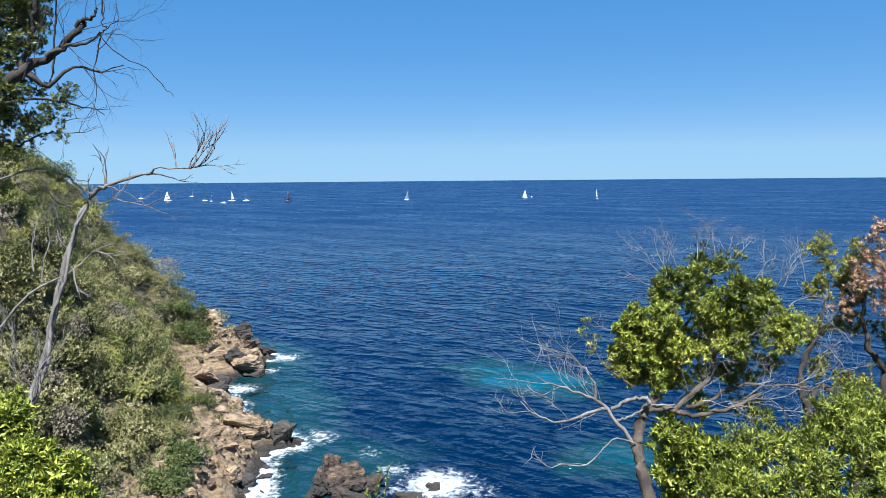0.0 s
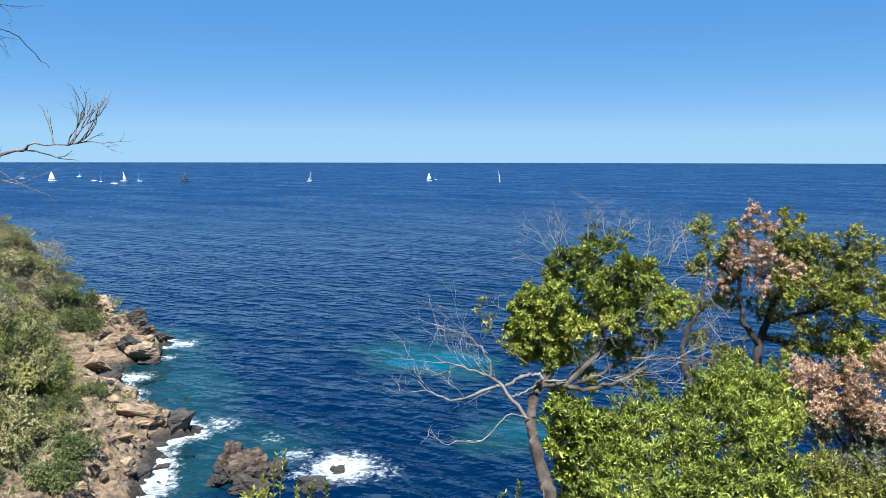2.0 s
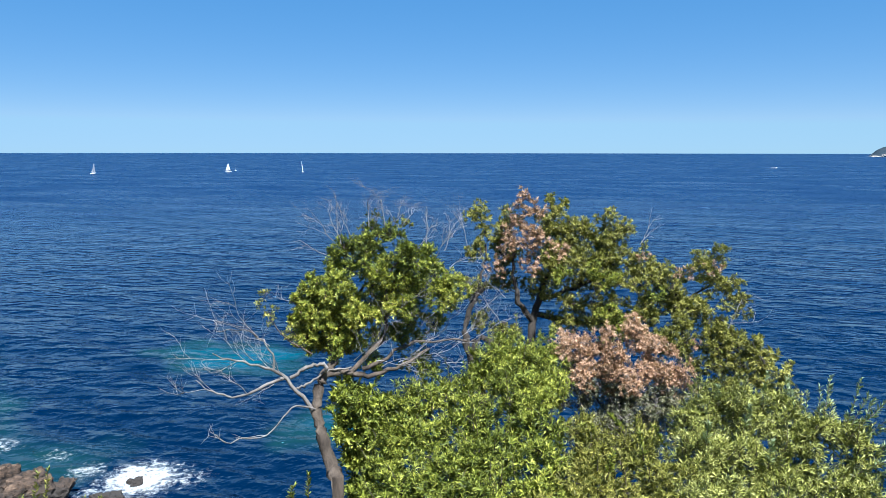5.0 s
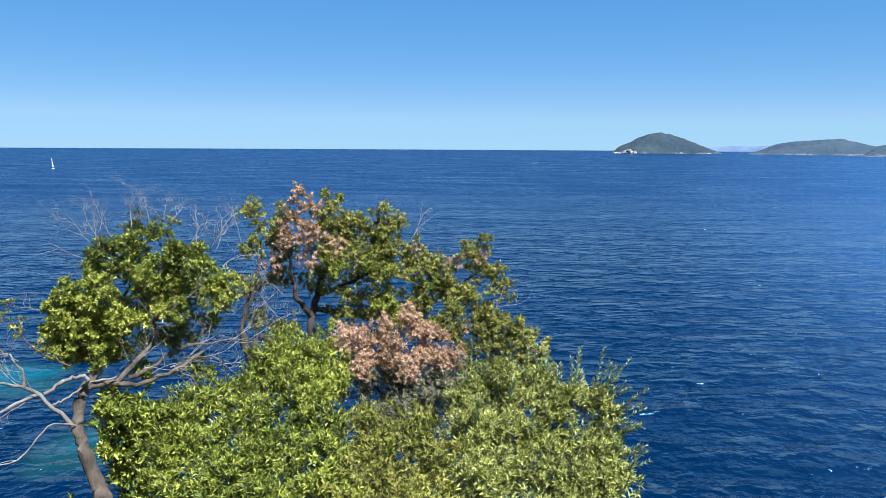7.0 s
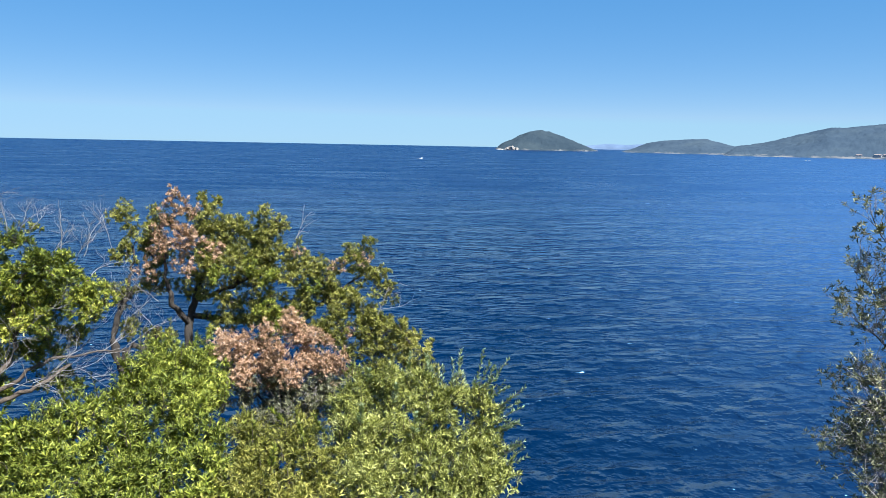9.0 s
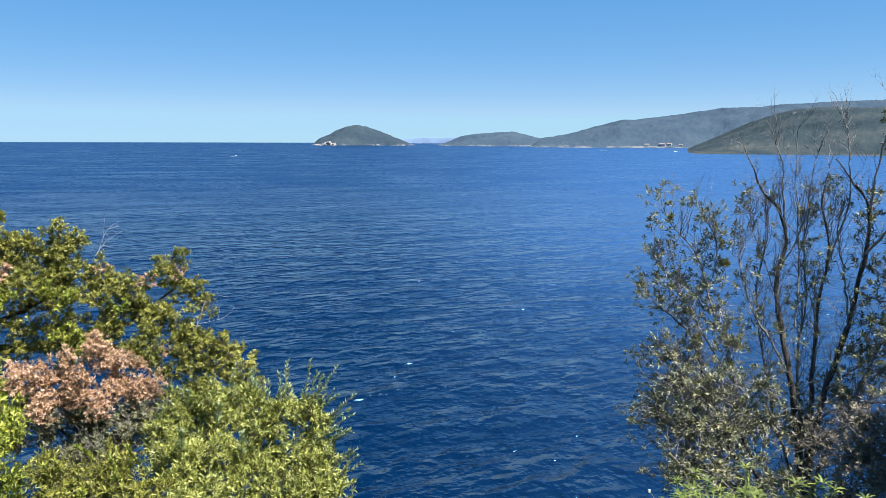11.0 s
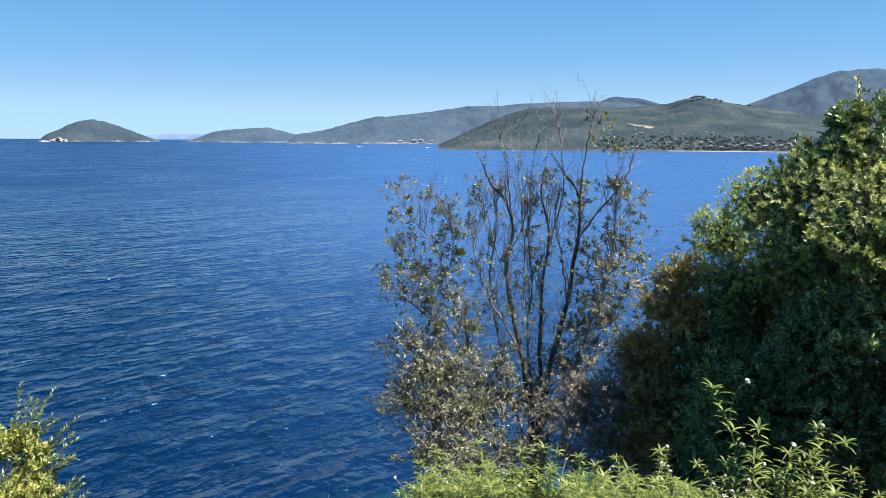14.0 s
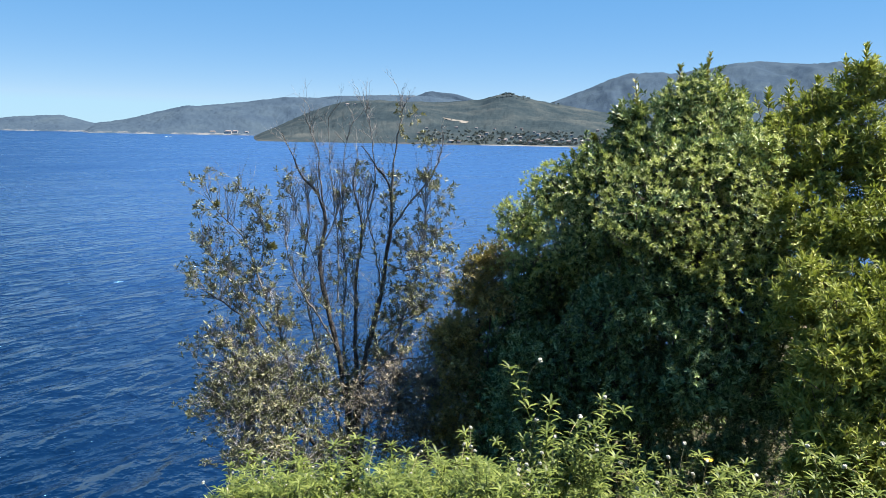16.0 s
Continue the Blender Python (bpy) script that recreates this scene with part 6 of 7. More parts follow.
shrub(24, (4.77, 4.63, 26.73), "silvery olive-green phillyrea shrub with upright shoots",
      (((4.77, 5.28, 27.59), 0.27), ((5.01, 5.07, 27.64), 0.3), ((5.16, 4.77, 27.64), 0.28), ((4.72, 4.76, 27.35), 0.36), ((4.39, 4.91, 27.31), 0.32), ((5.08, 4.54, 27.35), 0.32), ((5.35, 4.53, 27.60), 0.22), ((5.21, 4.26, 27.16), 0.27),
       ((5.36, 4.08, 27.17), 0.18), ((4.71, 4.33, 27.14), 0.34), ((4.18, 4.52, 27.09), 0.34), ((5.02, 4.03, 26.99), 0.3), ((5.53, 4.26, 27.54), 0.14), ((4.53, 4.19, 26.68), 0.55), ((3.99, 4.44, 26.72), 0.5), ((4.91, 3.99, 26.77), 0.35), ((4.62, 5.35, 27.45), 0.2), ((5.46, 4.23, 27.33), 0.2), ((5.54, 4.40, 27.63), 0.15), ((5.25, 3.93, 27.02), 0.22)),
      310, 8, 0.05, 0.23, LEAF_SILVER, 8,
      (((5.26, 4.61, 27.56), (0.0, 0, 1), 0.42), ((5.32, 4.54, 27.57), (0.12, 0, 1), 0.45), ((5.38, 4.45, 27.54), (0.25, -0.1, 1), 0.36), ((5.42, 4.39, 27.50), (0.35, -0.2, 1), 0.55), ((5.36, 4.40, 27.40), (0.6, -0.4, 0.7), 0.5), ((5.38, 4.35, 27.36), (0.75, -0.5, 0.45), 0.55),
       ((5.41, 4.34, 27.41), (0.8, -0.55, 0.1), 0.5), ((5.43, 4.40, 27.54), (0.7, -0.45, 0.3), 0.5), ((5.23, 4.21, 27.12), (0.75, -0.5, 0.3), 0.5), ((5.18, 4.04, 27.04), (0.75, -0.5, 0.1), 0.48), ((5.24, 4.71, 27.70), (-0.1, 0.1, 1), 0.3), ((5.07, 4.90, 27.73), (0.1, 0.1, 1), 0.26), ((5.31, 4.09, 27.09), (0.7, -0.5, 0.5), 0.35),
       ((4.80, 5.16, 27.70), (0, 0, 1), 0.2), ((4.72, 4.76, 27.62), (0.1, -0.1, 1), 0.24), ((4.33, 4.78, 27.53), (0, -0.1, 1), 0.22), ((4.72, 4.48, 27.40), (0.1, -0.1, 1), 0.24), ((5.49, 4.33, 27.56), (0.3, -0.2, 0.9), 0.4), ((5.49, 4.19, 27.33), (0.8, -0.5, 0.2), 0.34), ((5.45, 4.21, 27.28), (0.8, -0.5, 0.35), 0.4), ((5.53, 4.33, 27.65), (0.5, -0.3, 0.8), 0.4), ((5.47, 4.41, 27.64), (0.3, -0.2, 1), 0.45), ((5.53, 4.23, 27.47), (0.6, -0.4, 0.6), 0.4), ((5.37, 4.02, 27.11), (0.6, -0.4, 0.6), 0.36), ((5.22, 3.96, 27.01), (0.6, -0.4, 0.5), 0.4), ((5.33, 4.21, 27.31), (0.6, -0.4, 0.7), 0.45), ((5.39, 4.54, 27.72), (0.2, 0, 1), 0.36), ((5.20, 4.78, 27.75), (0.05, 0, 1), 0.3)), LEAF_GREYGREEN, plumes=240)

# ---- the oak at the edge of the path and the dead tree ----
rng = np.random.default_rng(14)
foot = foot_on_ground((-5.13, 6.82, 28.83))
tree = plant("holm_oak", foot, "dark holm oak with bare crooked branch ends", "tree")
limb("trunk", rng, [foot, (-5.05, 6.85, 29.54), (-4.88, 6.86, 30.25), (-4.63, 6.88, 30.67), (-4.26, 6.96, 30.89), (-3.98, 7.03, 31.09), (-3.77, 7.12, 31.24), (-3.62, 7.16, 31.41), (-3.57, 7.17, 31.50)], 0.08, 0.02, BARK_DARK, tree, "dark crooked trunk", 30, 0.012, 10)
for pts, a, b in (([(-4.07, 7.00, 31.02), (-3.97, 7.00, 30.96), (-3.87, 7.06, 30.90), (-3.76, 7.10, 31.02), (-3.63, 7.21, 31.09), (-3.49, 7.28, 31.05), (-3.30, 7.35, 31.14)], 0.03, 0.005),
                  ([(-4.11, 6.98, 31.00), (-4.00, 7.04, 31.36), (-3.94, 7.02, 31.56), (-3.87, 7.00, 31.80)], 0.03, 0.015),
                  ([(-3.86, 7.07, 30.91), (-3.82, 7.06, 31.11), (-3.77, 7.03, 31.41), (-3.73, 6.98, 31.69)], 0.012, 0.006),
                  ([(-3.65, 7.16, 31.37), (-3.62, 7.15, 31.48), (-3.48, 7.15, 31.53), (-3.44, 7.15, 31.62)], 0.026, 0.01),
                  ([(-4.35, 6.93, 30.72), (-3.99, 7.01, 30.77), (-3.81, 7.11, 30.77), (-3.69, 7.17, 30.73), (-3.58, 7.23, 30.71), (-3.48, 7.28, 30.66)], 0.016, 0.003),
                  ([(-3.87, 7.02, 31.16), (-3.70, 7.09, 31.26), (-3.57, 7.15, 31.29), (-3.44, 7.19, 31.38), (-3.39, 7.20, 31.46)], 0.022, 0.006),
                  ([(-3.44, 7.19, 31.39), (-3.41, 7.22, 31.30), (-3.30, 7.29, 31.20), (-3.16, 7.36, 31.14), (-3.05, 7.41, 31.04), (-2.95, 7.47, 30.90), (-2.88, 7.50, 30.84)], 0.006, 0.0025),
                  ([(-3.38, 7.13, 31.78), (-3.40, 7.18, 31.54), (-3.39, 7.20, 31.45), (-3.28, 7.23, 31.52)], 0.008, 0.004),
                  ([(-4.23, 7.03, 30.34), (-4.05, 7.07, 30.43), (-3.90, 7.14, 30.49), (-3.76, 7.21, 30.48)], 0.012, 0.003),
                  ([(-3.44, 7.19, 31.39), (-3.49, 7.21, 31.19), (-3.53, 7.21, 31.03), (-3.52, 7.23, 30.90)], 0.008, 0.003),
                  ([(-4.57, 6.93, 30.50), (-4.33, 7.02, 30.45), (-4.19, 7.05, 30.34)], 0.03, 0.014)):
    limb("limb", rng, pts, a, b, BARK_DARK, tree, "", 16, 0.008, 6)
twigs = []
for s0, way, le, lv in (((-3.40, 7.21, 31.39), (0.9, 0, 0.05), 0.4, 2), ((-3.48, 7.15, 31.53), (0.5, 0, 0.8), 0.25, 2), ((-3.47, 7.24, 31.04), (0.8, 0, 0.1), 0.25, 2), ((-3.61, 7.16, 31.09), (0.4, 0, -0.7), 0.3, 2), ((-3.53, 7.21, 31.03), (0.2, 0, -1), 0.3, 2), ((-3.58, 7.23, 30.71), (0.8, 0, -0.1), 0.18, 1),
                        ((-3.70, 7.09, 31.26), (0.7, 0, -0.5), 0.35, 2), ((-3.74, 7.08, 31.24), (0.3, 0, 0.9), 0.35, 2), ((-3.77, 7.02, 31.46), (0.5, 0, 0.8), 0.35, 3), ((-3.77, 7.04, 31.36), (-0.3, 0, 0.8), 0.3, 3), ((-3.54, 7.12, 31.50), (0.2, 0, 1), 0.3, 2), ((-3.40, 7.18, 31.54), (0.4, 0, 0.7), 0.3, 2), ((-3.49, 7.20, 31.23), (0.5, 0, 0.4), 0.3, 3),
                        ((-3.81, 7.13, 30.59), (0.8, 0, -0.1), 0.22, 2), ((-4.03, 7.03, 30.34), (0.7, 0, -0.2), 0.3, 2), ((-3.69, 7.15, 30.92), (0.5, 0, -0.5), 0.3, 2), ((-3.96, 6.99, 31.08), (0.5, 0, 0.9), 0.45, 3), ((-4.05, 6.96, 30.95), (0.2, 0, 1), 0.5, 3), ((-3.75, 7.07, 31.24), (0.8, 0, 0.3), 0.4, 3), ((-3.60, 7.12, 31.40), (0.9, 0, 0.2), 0.4, 3), ((-3.95, 6.95, 31.34), (0.5, 0, 0.8), 0.4, 3), ((-3.74, 7.17, 30.48), (0.8, 0, 0.1), 0.2, 2)):
    twigs += spray(rng, s0, way, le, 0.005, lv, 0.55, 0.0, 3)
bare_spray(twigs, BARK_DARK, tree, "bare crooked twigs")
foliage(rng, (((-4.20, 7.01, 31.51), 0.3), ((-4.01, 7.09, 31.65), 0.24), ((-4.23, 7.06, 31.17), 0.27), ((-4.12, 7.18, 31.49), 0.24), ((-4.26, 7.09, 30.82), 0.26), ((-4.30, 7.09, 30.59), 0.24), ((-3.81, 7.11, 30.76), 0.12), ((-3.91, 7.07, 30.63), 0.13), ((-3.82, 7.13, 30.47), 0.08), ((-4.11, 7.09, 30.48), 0.15),
              ((-4.51, 7.14, 31.08), 0.35), ((-3.75, 7.13, 30.87), 0.09), ((-4.49, 7.07, 31.52), 0.4), ((-4.23, 7.03, 30.33), 0.1), ((-4.01, 7.11, 30.87), 0.1), ((-4.55, 7.06, 30.56), 0.3), ((-3.94, 7.07, 31.32), 0.1)),
        300, 8, 0.036, 0.38, LEAF_OAK, tree, "crown", "small dark leathery leaves", BARK_DARK, 0.25, 0.004)
settle_parts(tree)

rng = np.random.default_rng(15)
foot = foot_on_ground((-4.21, 6.70, 27.52))
tree = plant("dead_tree", foot, "dead grey leafless tree with forked branches", "tree")
limb("trunk_strand", rng, [(foot[0] + 0.05, foot[1] - 0.03, foot[2]), (-4.10, 6.78, 27.75), (-4.11, 6.87, 27.96), (-4.01, 7.01, 28.35), (-4.01, 7.13, 28.76), (-3.91, 7.22, 29.10), (-3.87, 7.29, 29.47), (-3.74, 7.37, 29.79)], 0.022, 0.014, GREYWOOD, tree, "weathered split strand", 40, 0.005, 7)
limb("trunk", rng, [foot, (-4.17, 6.79, 27.70), (-4.14, 6.88, 27.93), (-4.07, 7.03, 28.32), (-4.01, 7.16, 28.74), (-3.96, 7.24, 29.10), (-3.87, 7.32, 29.47), (-3.78, 7.38, 29.75), (-3.69, 7.43, 29.92), (-3.56, 7.44, 29.99)], 0.036, 0.024, GREYWOOD, tree, "split grey trunk", 44, 0.006, 9)
for pts, a, b in (([(-3.58, 7.43, 29.98), (-3.35, 7.47, 30.06), (-3.18, 7.49, 30.10), (-3.05, 7.48, 30.15), (-2.81, 7.52, 30.15), (-2.71, 7.50, 30.16)], 0.019, 0.006),
                  ([(-4.50, 6.99, 29.99), (-4.22, 7.16, 30.13), (-4.00, 7.27, 30.14), (-3.85, 7.35, 30.03), (-3.75, 7.40, 29.90)], 0.011, 0.009),
                  ([(-4.51, 6.95, 28.56), (-4.20, 7.09, 28.98), (-3.99, 7.22, 29.10), (-3.83, 7.26, 29.20), (-3.66, 7.30, 29.36), (-3.50, 7.38, 29.43)], 0.014, 0.003),
                  ([(-3.66, 7.30, 29.39), (-3.70, 7.30, 29.58), (-3.71, 7.36, 29.75)], 0.006, 0.005),
                  ([(-4.14, 6.88, 27.93), (-4.07, 6.86, 28.12), (-4.08, 6.92, 28.37)], 0.008, 0.003),
                  ([(-4.11, 6.92, 28.00), (-4.19, 6.81, 28.19), (-4.28, 6.79, 28.31)], 0.006, 0.002),
                  ([(-4.00, 7.27, 30.14), (-3.88, 7.33, 30.12), (-3.78, 7.39, 30.01)], 0.006, 0.002),
                  ([(-3.54, 7.39, 29.98), (-3.36, 7.41, 29.92), (-3.22, 7.41, 29.82), (-3.11, 7.46, 29.75)], 0.006, 0.002)):
    limb("branch", rng, pts, a, b, GREYWOOD, tree, "", 16, 0.008, 6)
twigs = []
for s0, way, le, lv in (((-2.74, 7.49, 30.16), (0.62, 0, 0.75), 0.27, 2), ((-2.71, 7.50, 30.16), (0.85, 0, 0.5), 0.29, 2), ((-2.71, 7.50, 30.16), (0.95, 0, 0.22), 0.26, 2), ((-2.73, 7.50, 30.16), (0.98, 0, 0.02), 0.24, 2), ((-2.78, 7.51, 30.15), (0.45, 0, 0.9), 0.27, 2), ((-2.90, 7.51, 30.15), (-0.2, 0, 1.0), 0.24, 1), ((-2.71, 7.49, 30.19), (0.3, 0, 0.95), 0.26, 2), ((-2.76, 7.50, 30.16), (0.75, 0, 0.62), 0.3, 2), ((-3.18, 7.49, 30.10), (0.9, 0, -0.1), 0.3, 1),
                        ((-3.56, 7.44, 29.99), (0.1, 0, 1), 0.28, 1), ((-3.58, 7.43, 29.98), (0.4, 0, 0.9), 0.25, 1), ((-3.65, 7.39, 29.82), (0.8, -0.1, 0.1), 0.3, 2), ((-3.50, 7.41, 29.87), (0.8, 0, -0.4), 0.35, 2), ((-3.72, 7.42, 29.93), (-0.1, -0.1, 1), 0.16, 1),
                        ((-4.16, 7.14, 29.19), (0.1, 0, 1), 0.4, 3), ((-4.10, 7.16, 29.08), (-0.2, 0, 1), 0.4, 3), ((-4.07, 6.85, 28.08), (0.2, -0.2, 1), 0.35, 3), ((-4.10, 6.81, 28.03), (-0.3, -0.2, 1), 0.35, 3), ((-3.84, 7.25, 29.20), (0.2, 0, -0.4), 0.25, 2), ((-3.64, 7.31, 29.36), (0.8, 0, -0.2), 0.25, 2), ((-4.01, 7.16, 28.75), (0.3, -0.1, 0.8), 0.3, 2), ((-4.12, 6.94, 28.10), (-0.4, -0.2, 0.9), 0.4, 3), ((-4.09, 7.00, 28.25), (0.5, -0.2, 0.8), 0.35, 3), ((-4.16, 6.85, 27.86), (0.5, -0.2, 0.8), 0.45, 3), ((-4.17, 6.81, 27.77), (-0.3, -0.2, 0.9), 0.45, 3), ((-3.78, 7.38, 29.75), (-0.8, 0, 0.5), 0.3, 3), ((-3.91, 7.30, 29.39), (-0.6, 0, 0.8), 0.35, 3)):
    twigs += spray(rng, s0, way, le, 0.0095, lv, 0.32, 0.12, 3)
bare_spray(twigs, GREYWOOD, tree, "fine bare twigs")
settle_parts(tree)

shrub(25, (-3.88, 6.08, 27.35), "bright lime-green shrub under the dead tree",
      (((-4.03, 6.46, 27.91), 0.22), ((-3.78, 6.27, 27.66), 0.28), ((-3.87, 6.07, 27.59), 0.3), ((-3.55, 6.23, 27.55), 0.24), ((-3.33, 6.16, 27.40), 0.16), ((-4.17, 6.54, 28.04), 0.17), ((-4.23, 6.17, 27.80), 0.35), ((-3.62, 5.94, 27.26), 0.35), ((-3.97, 5.79, 27.39), 0.4)), 210, 10, 0.068, 0.3, LEAF_FRESH)
shrub(26, (-0.94, 7.11, 26.48), "small leafy shrub with upright green shoots",
      (((-0.99, 7.18, 26.65), 0.14), ((-0.64, 7.17, 26.58), 0.15), ((-1.11, 7.08, 26.75), 0.14)), 110, 8, 0.05, 0.24, LEAF_OLIVE, 3,
      (((-0.97, 7.20, 26.67), (0.0, 0, 1), 0.5), ((-0.91, 7.20, 26.67), (0.08, 0, 1), 0.55), ((-1.02, 7.19, 26.68), (-0.1, 0, 1), 0.35), ((-0.64, 7.19, 26.60), (0.1, 0, 1), 0.36), ((-0.50, 7.19, 26.59), (0.2, 0, 1), 0.35), ((-0.72, 7.18, 26.61), (-0.1, 0, 1), 0.25), ((1.25, 7.04, 26.57), (0.0, 0, 1), 0.25), ((1.41, 7.00, 26.57), (0.1, 0, 1), 0.3)), LEAF_FRESH)


# ---- the sparse bronze-leaved tree ----
rng = np.random.default_rng(31)
foot = foot_on_ground((8.90, 0.13, 26.17))
stem_lines = []
tree = plant("strawberry_tree", foot, "sparse many-stemmed tree with bronze-green leaves and bare grey tops", "tree")
for pts, a, b in (([foot, (9.05, 0.15, 26.53), (9.21, 0.22, 26.95), (9.38, 0.33, 27.49), (9.48, 0.44, 27.90), (9.57, 0.54, 28.33), (9.63, 0.55, 28.69), (9.69, 0.48, 29.05), (9.71, 0.60, 29.41), (9.71, 0.76, 29.57), (9.71, 0.89, 29.85), (9.70, 1.02, 30.15)], 0.052, 0.005),
                  ([foot, (9.13, 0.09, 26.46), (9.31, 0.07, 26.92), (9.49, 0.10, 27.46), (9.60, 0.10, 27.89), (9.71, 0.09, 28.39), (9.80, 0.02, 28.97), (9.85, 0.14, 29.45), (9.87, 0.09, 29.85)], 0.045, 0.006),
                  ([foot, (9.06, 0.06, 26.68), (9.21, -0.00, 27.07), (9.31, -0.04, 27.37), (9.41, -0.13, 27.72), (9.51, -0.23, 28.14), (9.59, -0.29, 28.57), (9.66, -0.35, 29.00), (9.70, -0.34, 29.41), (9.71, -0.28, 29.57), (9.72, -0.14, 29.78), (9.72, 0.03, 30.00)], 0.052, 0.006),
                  ([foot, (8.79, 0.53, 26.36), (8.71, 0.76, 26.60), (8.76, 0.93, 26.79), (8.83, 1.10, 27.04), (8.93, 1.20, 27.37), (9.01, 1.32, 27.70), (9.05, 1.41, 27.90), (9.06, 1.57, 28.05), (9.04, 1.84, 28.24)], 0.035, 0.006),
                  ([foot, (8.87, 0.43, 26.40), (8.85, 0.67, 26.66), (8.91, 0.78, 26.85), (8.99, 0.85, 27.07), (9.09, 0.91, 27.40), (9.16, 1.00, 27.67), (9.23, 1.05, 27.98)], 0.032, 0.008)):
    limb("stem", rng, pts, a * 0.85, b, BARK_DARK, tree, "slender dark grey-brown stem", 34, 0.006, 8)
    stem_lines.append(curve(pts, 40))
for pts, a, b in (([(9.69, 0.48, 29.05), (9.72, 0.55, 29.49), (9.74, 0.58, 29.92), (9.74, 0.66, 30.14), (9.73, 0.71, 30.30)], 0.014, 0.003), ([(9.68, -0.35, 29.18), (9.72, -0.38, 29.79), (9.73, -0.44, 30.21), (9.72, -0.47, 30.40), (9.71, -0.50, 30.54)], 0.014, 0.003),
                  ([(9.64, -0.31, 28.89), (9.63, -0.59, 29.30), (9.64, -0.83, 29.58), (9.65, -0.96, 29.87), (9.65, -1.01, 30.16)], 0.017, 0.004), ([(9.21, -0.00, 27.07), (9.12, -0.21, 27.28), (9.05, -0.43, 27.40), (8.95, -0.75, 27.44), (8.95, -1.08, 27.53)], 0.020, 0.006),
                  ([(9.21, 1.11, 27.95), (9.28, 1.27, 28.36), (9.33, 1.39, 28.72), (9.33, 1.53, 28.96), (9.32, 1.75, 29.18), (9.31, 1.87, 29.41)], 0.013, 0.004), ([(9.33, 1.24, 28.57), (9.39, 1.22, 28.93), (9.40, 1.31, 29.18), (9.39, 1.54, 29.50)], 0.008, 0.003),
                  ([(9.58, -0.29, 28.50), (9.41, -0.57, 28.46), (9.43, -0.81, 28.61), (9.47, -0.97, 28.96)], 0.013, 0.005), ([(9.31, -0.03, 27.37), (9.26, -0.41, 27.77), (9.21, -0.75, 28.01)], 0.014, 0.005), ([(8.93, 1.20, 27.37), (8.85, 1.45, 27.60), (8.82, 1.79, 27.73)], 0.010, 0.004),
                  ([(8.83, 1.10, 27.04), (8.71, 1.42, 27.14), (8.63, 1.69, 27.08)], 0.010, 0.004)):
    limb("branch", rng, pts, a, b, GREYWOOD, tree, "", 16, 0.006, 6)
    stem_lines.append(curve(pts, 24))
for pts, a, b in (([foot, (9.12, 0.26, 26.45), (9.33, 0.45, 26.89), (9.50, 0.59, 27.44), (9.61, 0.70, 27.86), (9.72, 0.78, 28.44), (9.82, 0.71, 29.03), (9.81, 0.75, 29.55)], 0.024, 0.004),
                  ([foot, (9.30, 0.14, 26.62), (9.54, 0.22, 27.14), (9.70, 0.28, 27.70), (9.79, 0.23, 28.30), (9.83, 0.30, 28.89), (9.84, 0.27, 29.48)], 0.022, 0.004),
                  ([foot, (8.98, -0.05, 26.61), (9.13, -0.22, 27.00), (9.30, -0.40, 27.54), (9.38, -0.58, 28.04), (9.42, -0.71, 28.54), (9.50, -0.78, 29.10), (9.54, -0.78, 29.59)], 0.024, 0.004),
                  ([(9.38, 0.33, 27.49), (9.37, 0.59, 27.92), (9.42, 0.78, 28.20), (9.48, 0.94, 28.63), (9.54, 0.98, 29.06)], 0.014, 0.003),
                  ([(9.09, 0.91, 27.40), (9.15, 1.18, 27.74), (9.21, 1.51, 28.23), (9.23, 1.77, 28.58), (9.22, 1.93, 28.79)], 0.013, 0.003),
                  ([(9.51, -0.23, 28.14), (9.66, -0.14, 28.70), (9.73, -0.05, 29.20), (9.76, -0.12, 29.64)], 0.012, 0.003)):
    limb("branch", rng, pts, a, b, GREYWOOD, tree, "", 24, 0.006, 6)
    stem_lines.append(curve(pts, 30))
for pts, a, b in (([(9.63, 0.53, 28.69), (9.71, 0.34, 29.13), (9.75, 0.27, 29.63), (9.77, 0.22, 30.07), (9.77, 0.13, 30.34)], 0.010, 0.003), ([(9.68, 0.02, 28.84), (9.75, -0.14, 29.49), (9.78, -0.10, 30.07), (9.77, -0.06, 30.32), (9.76, -0.01, 30.46)], 0.011, 0.003),
                  ([(9.57, 0.54, 28.33), (9.63, 0.70, 28.76), (9.66, 0.85, 29.12), (9.68, 0.92, 29.41)], 0.008, 0.003), ([(9.52, 0.32, 28.05), (9.64, 0.32, 28.62), (9.71, 0.37, 29.20), (9.75, 0.43, 29.78), (9.76, 0.45, 30.35)], 0.011, 0.003)):
    limb("dead_branch", rng, pts, a, b, DEADWOOD, tree, "bare grey branch", 16, 0.006, 6)
    stem_lines.append(curve(pts, 20))
twigs = []
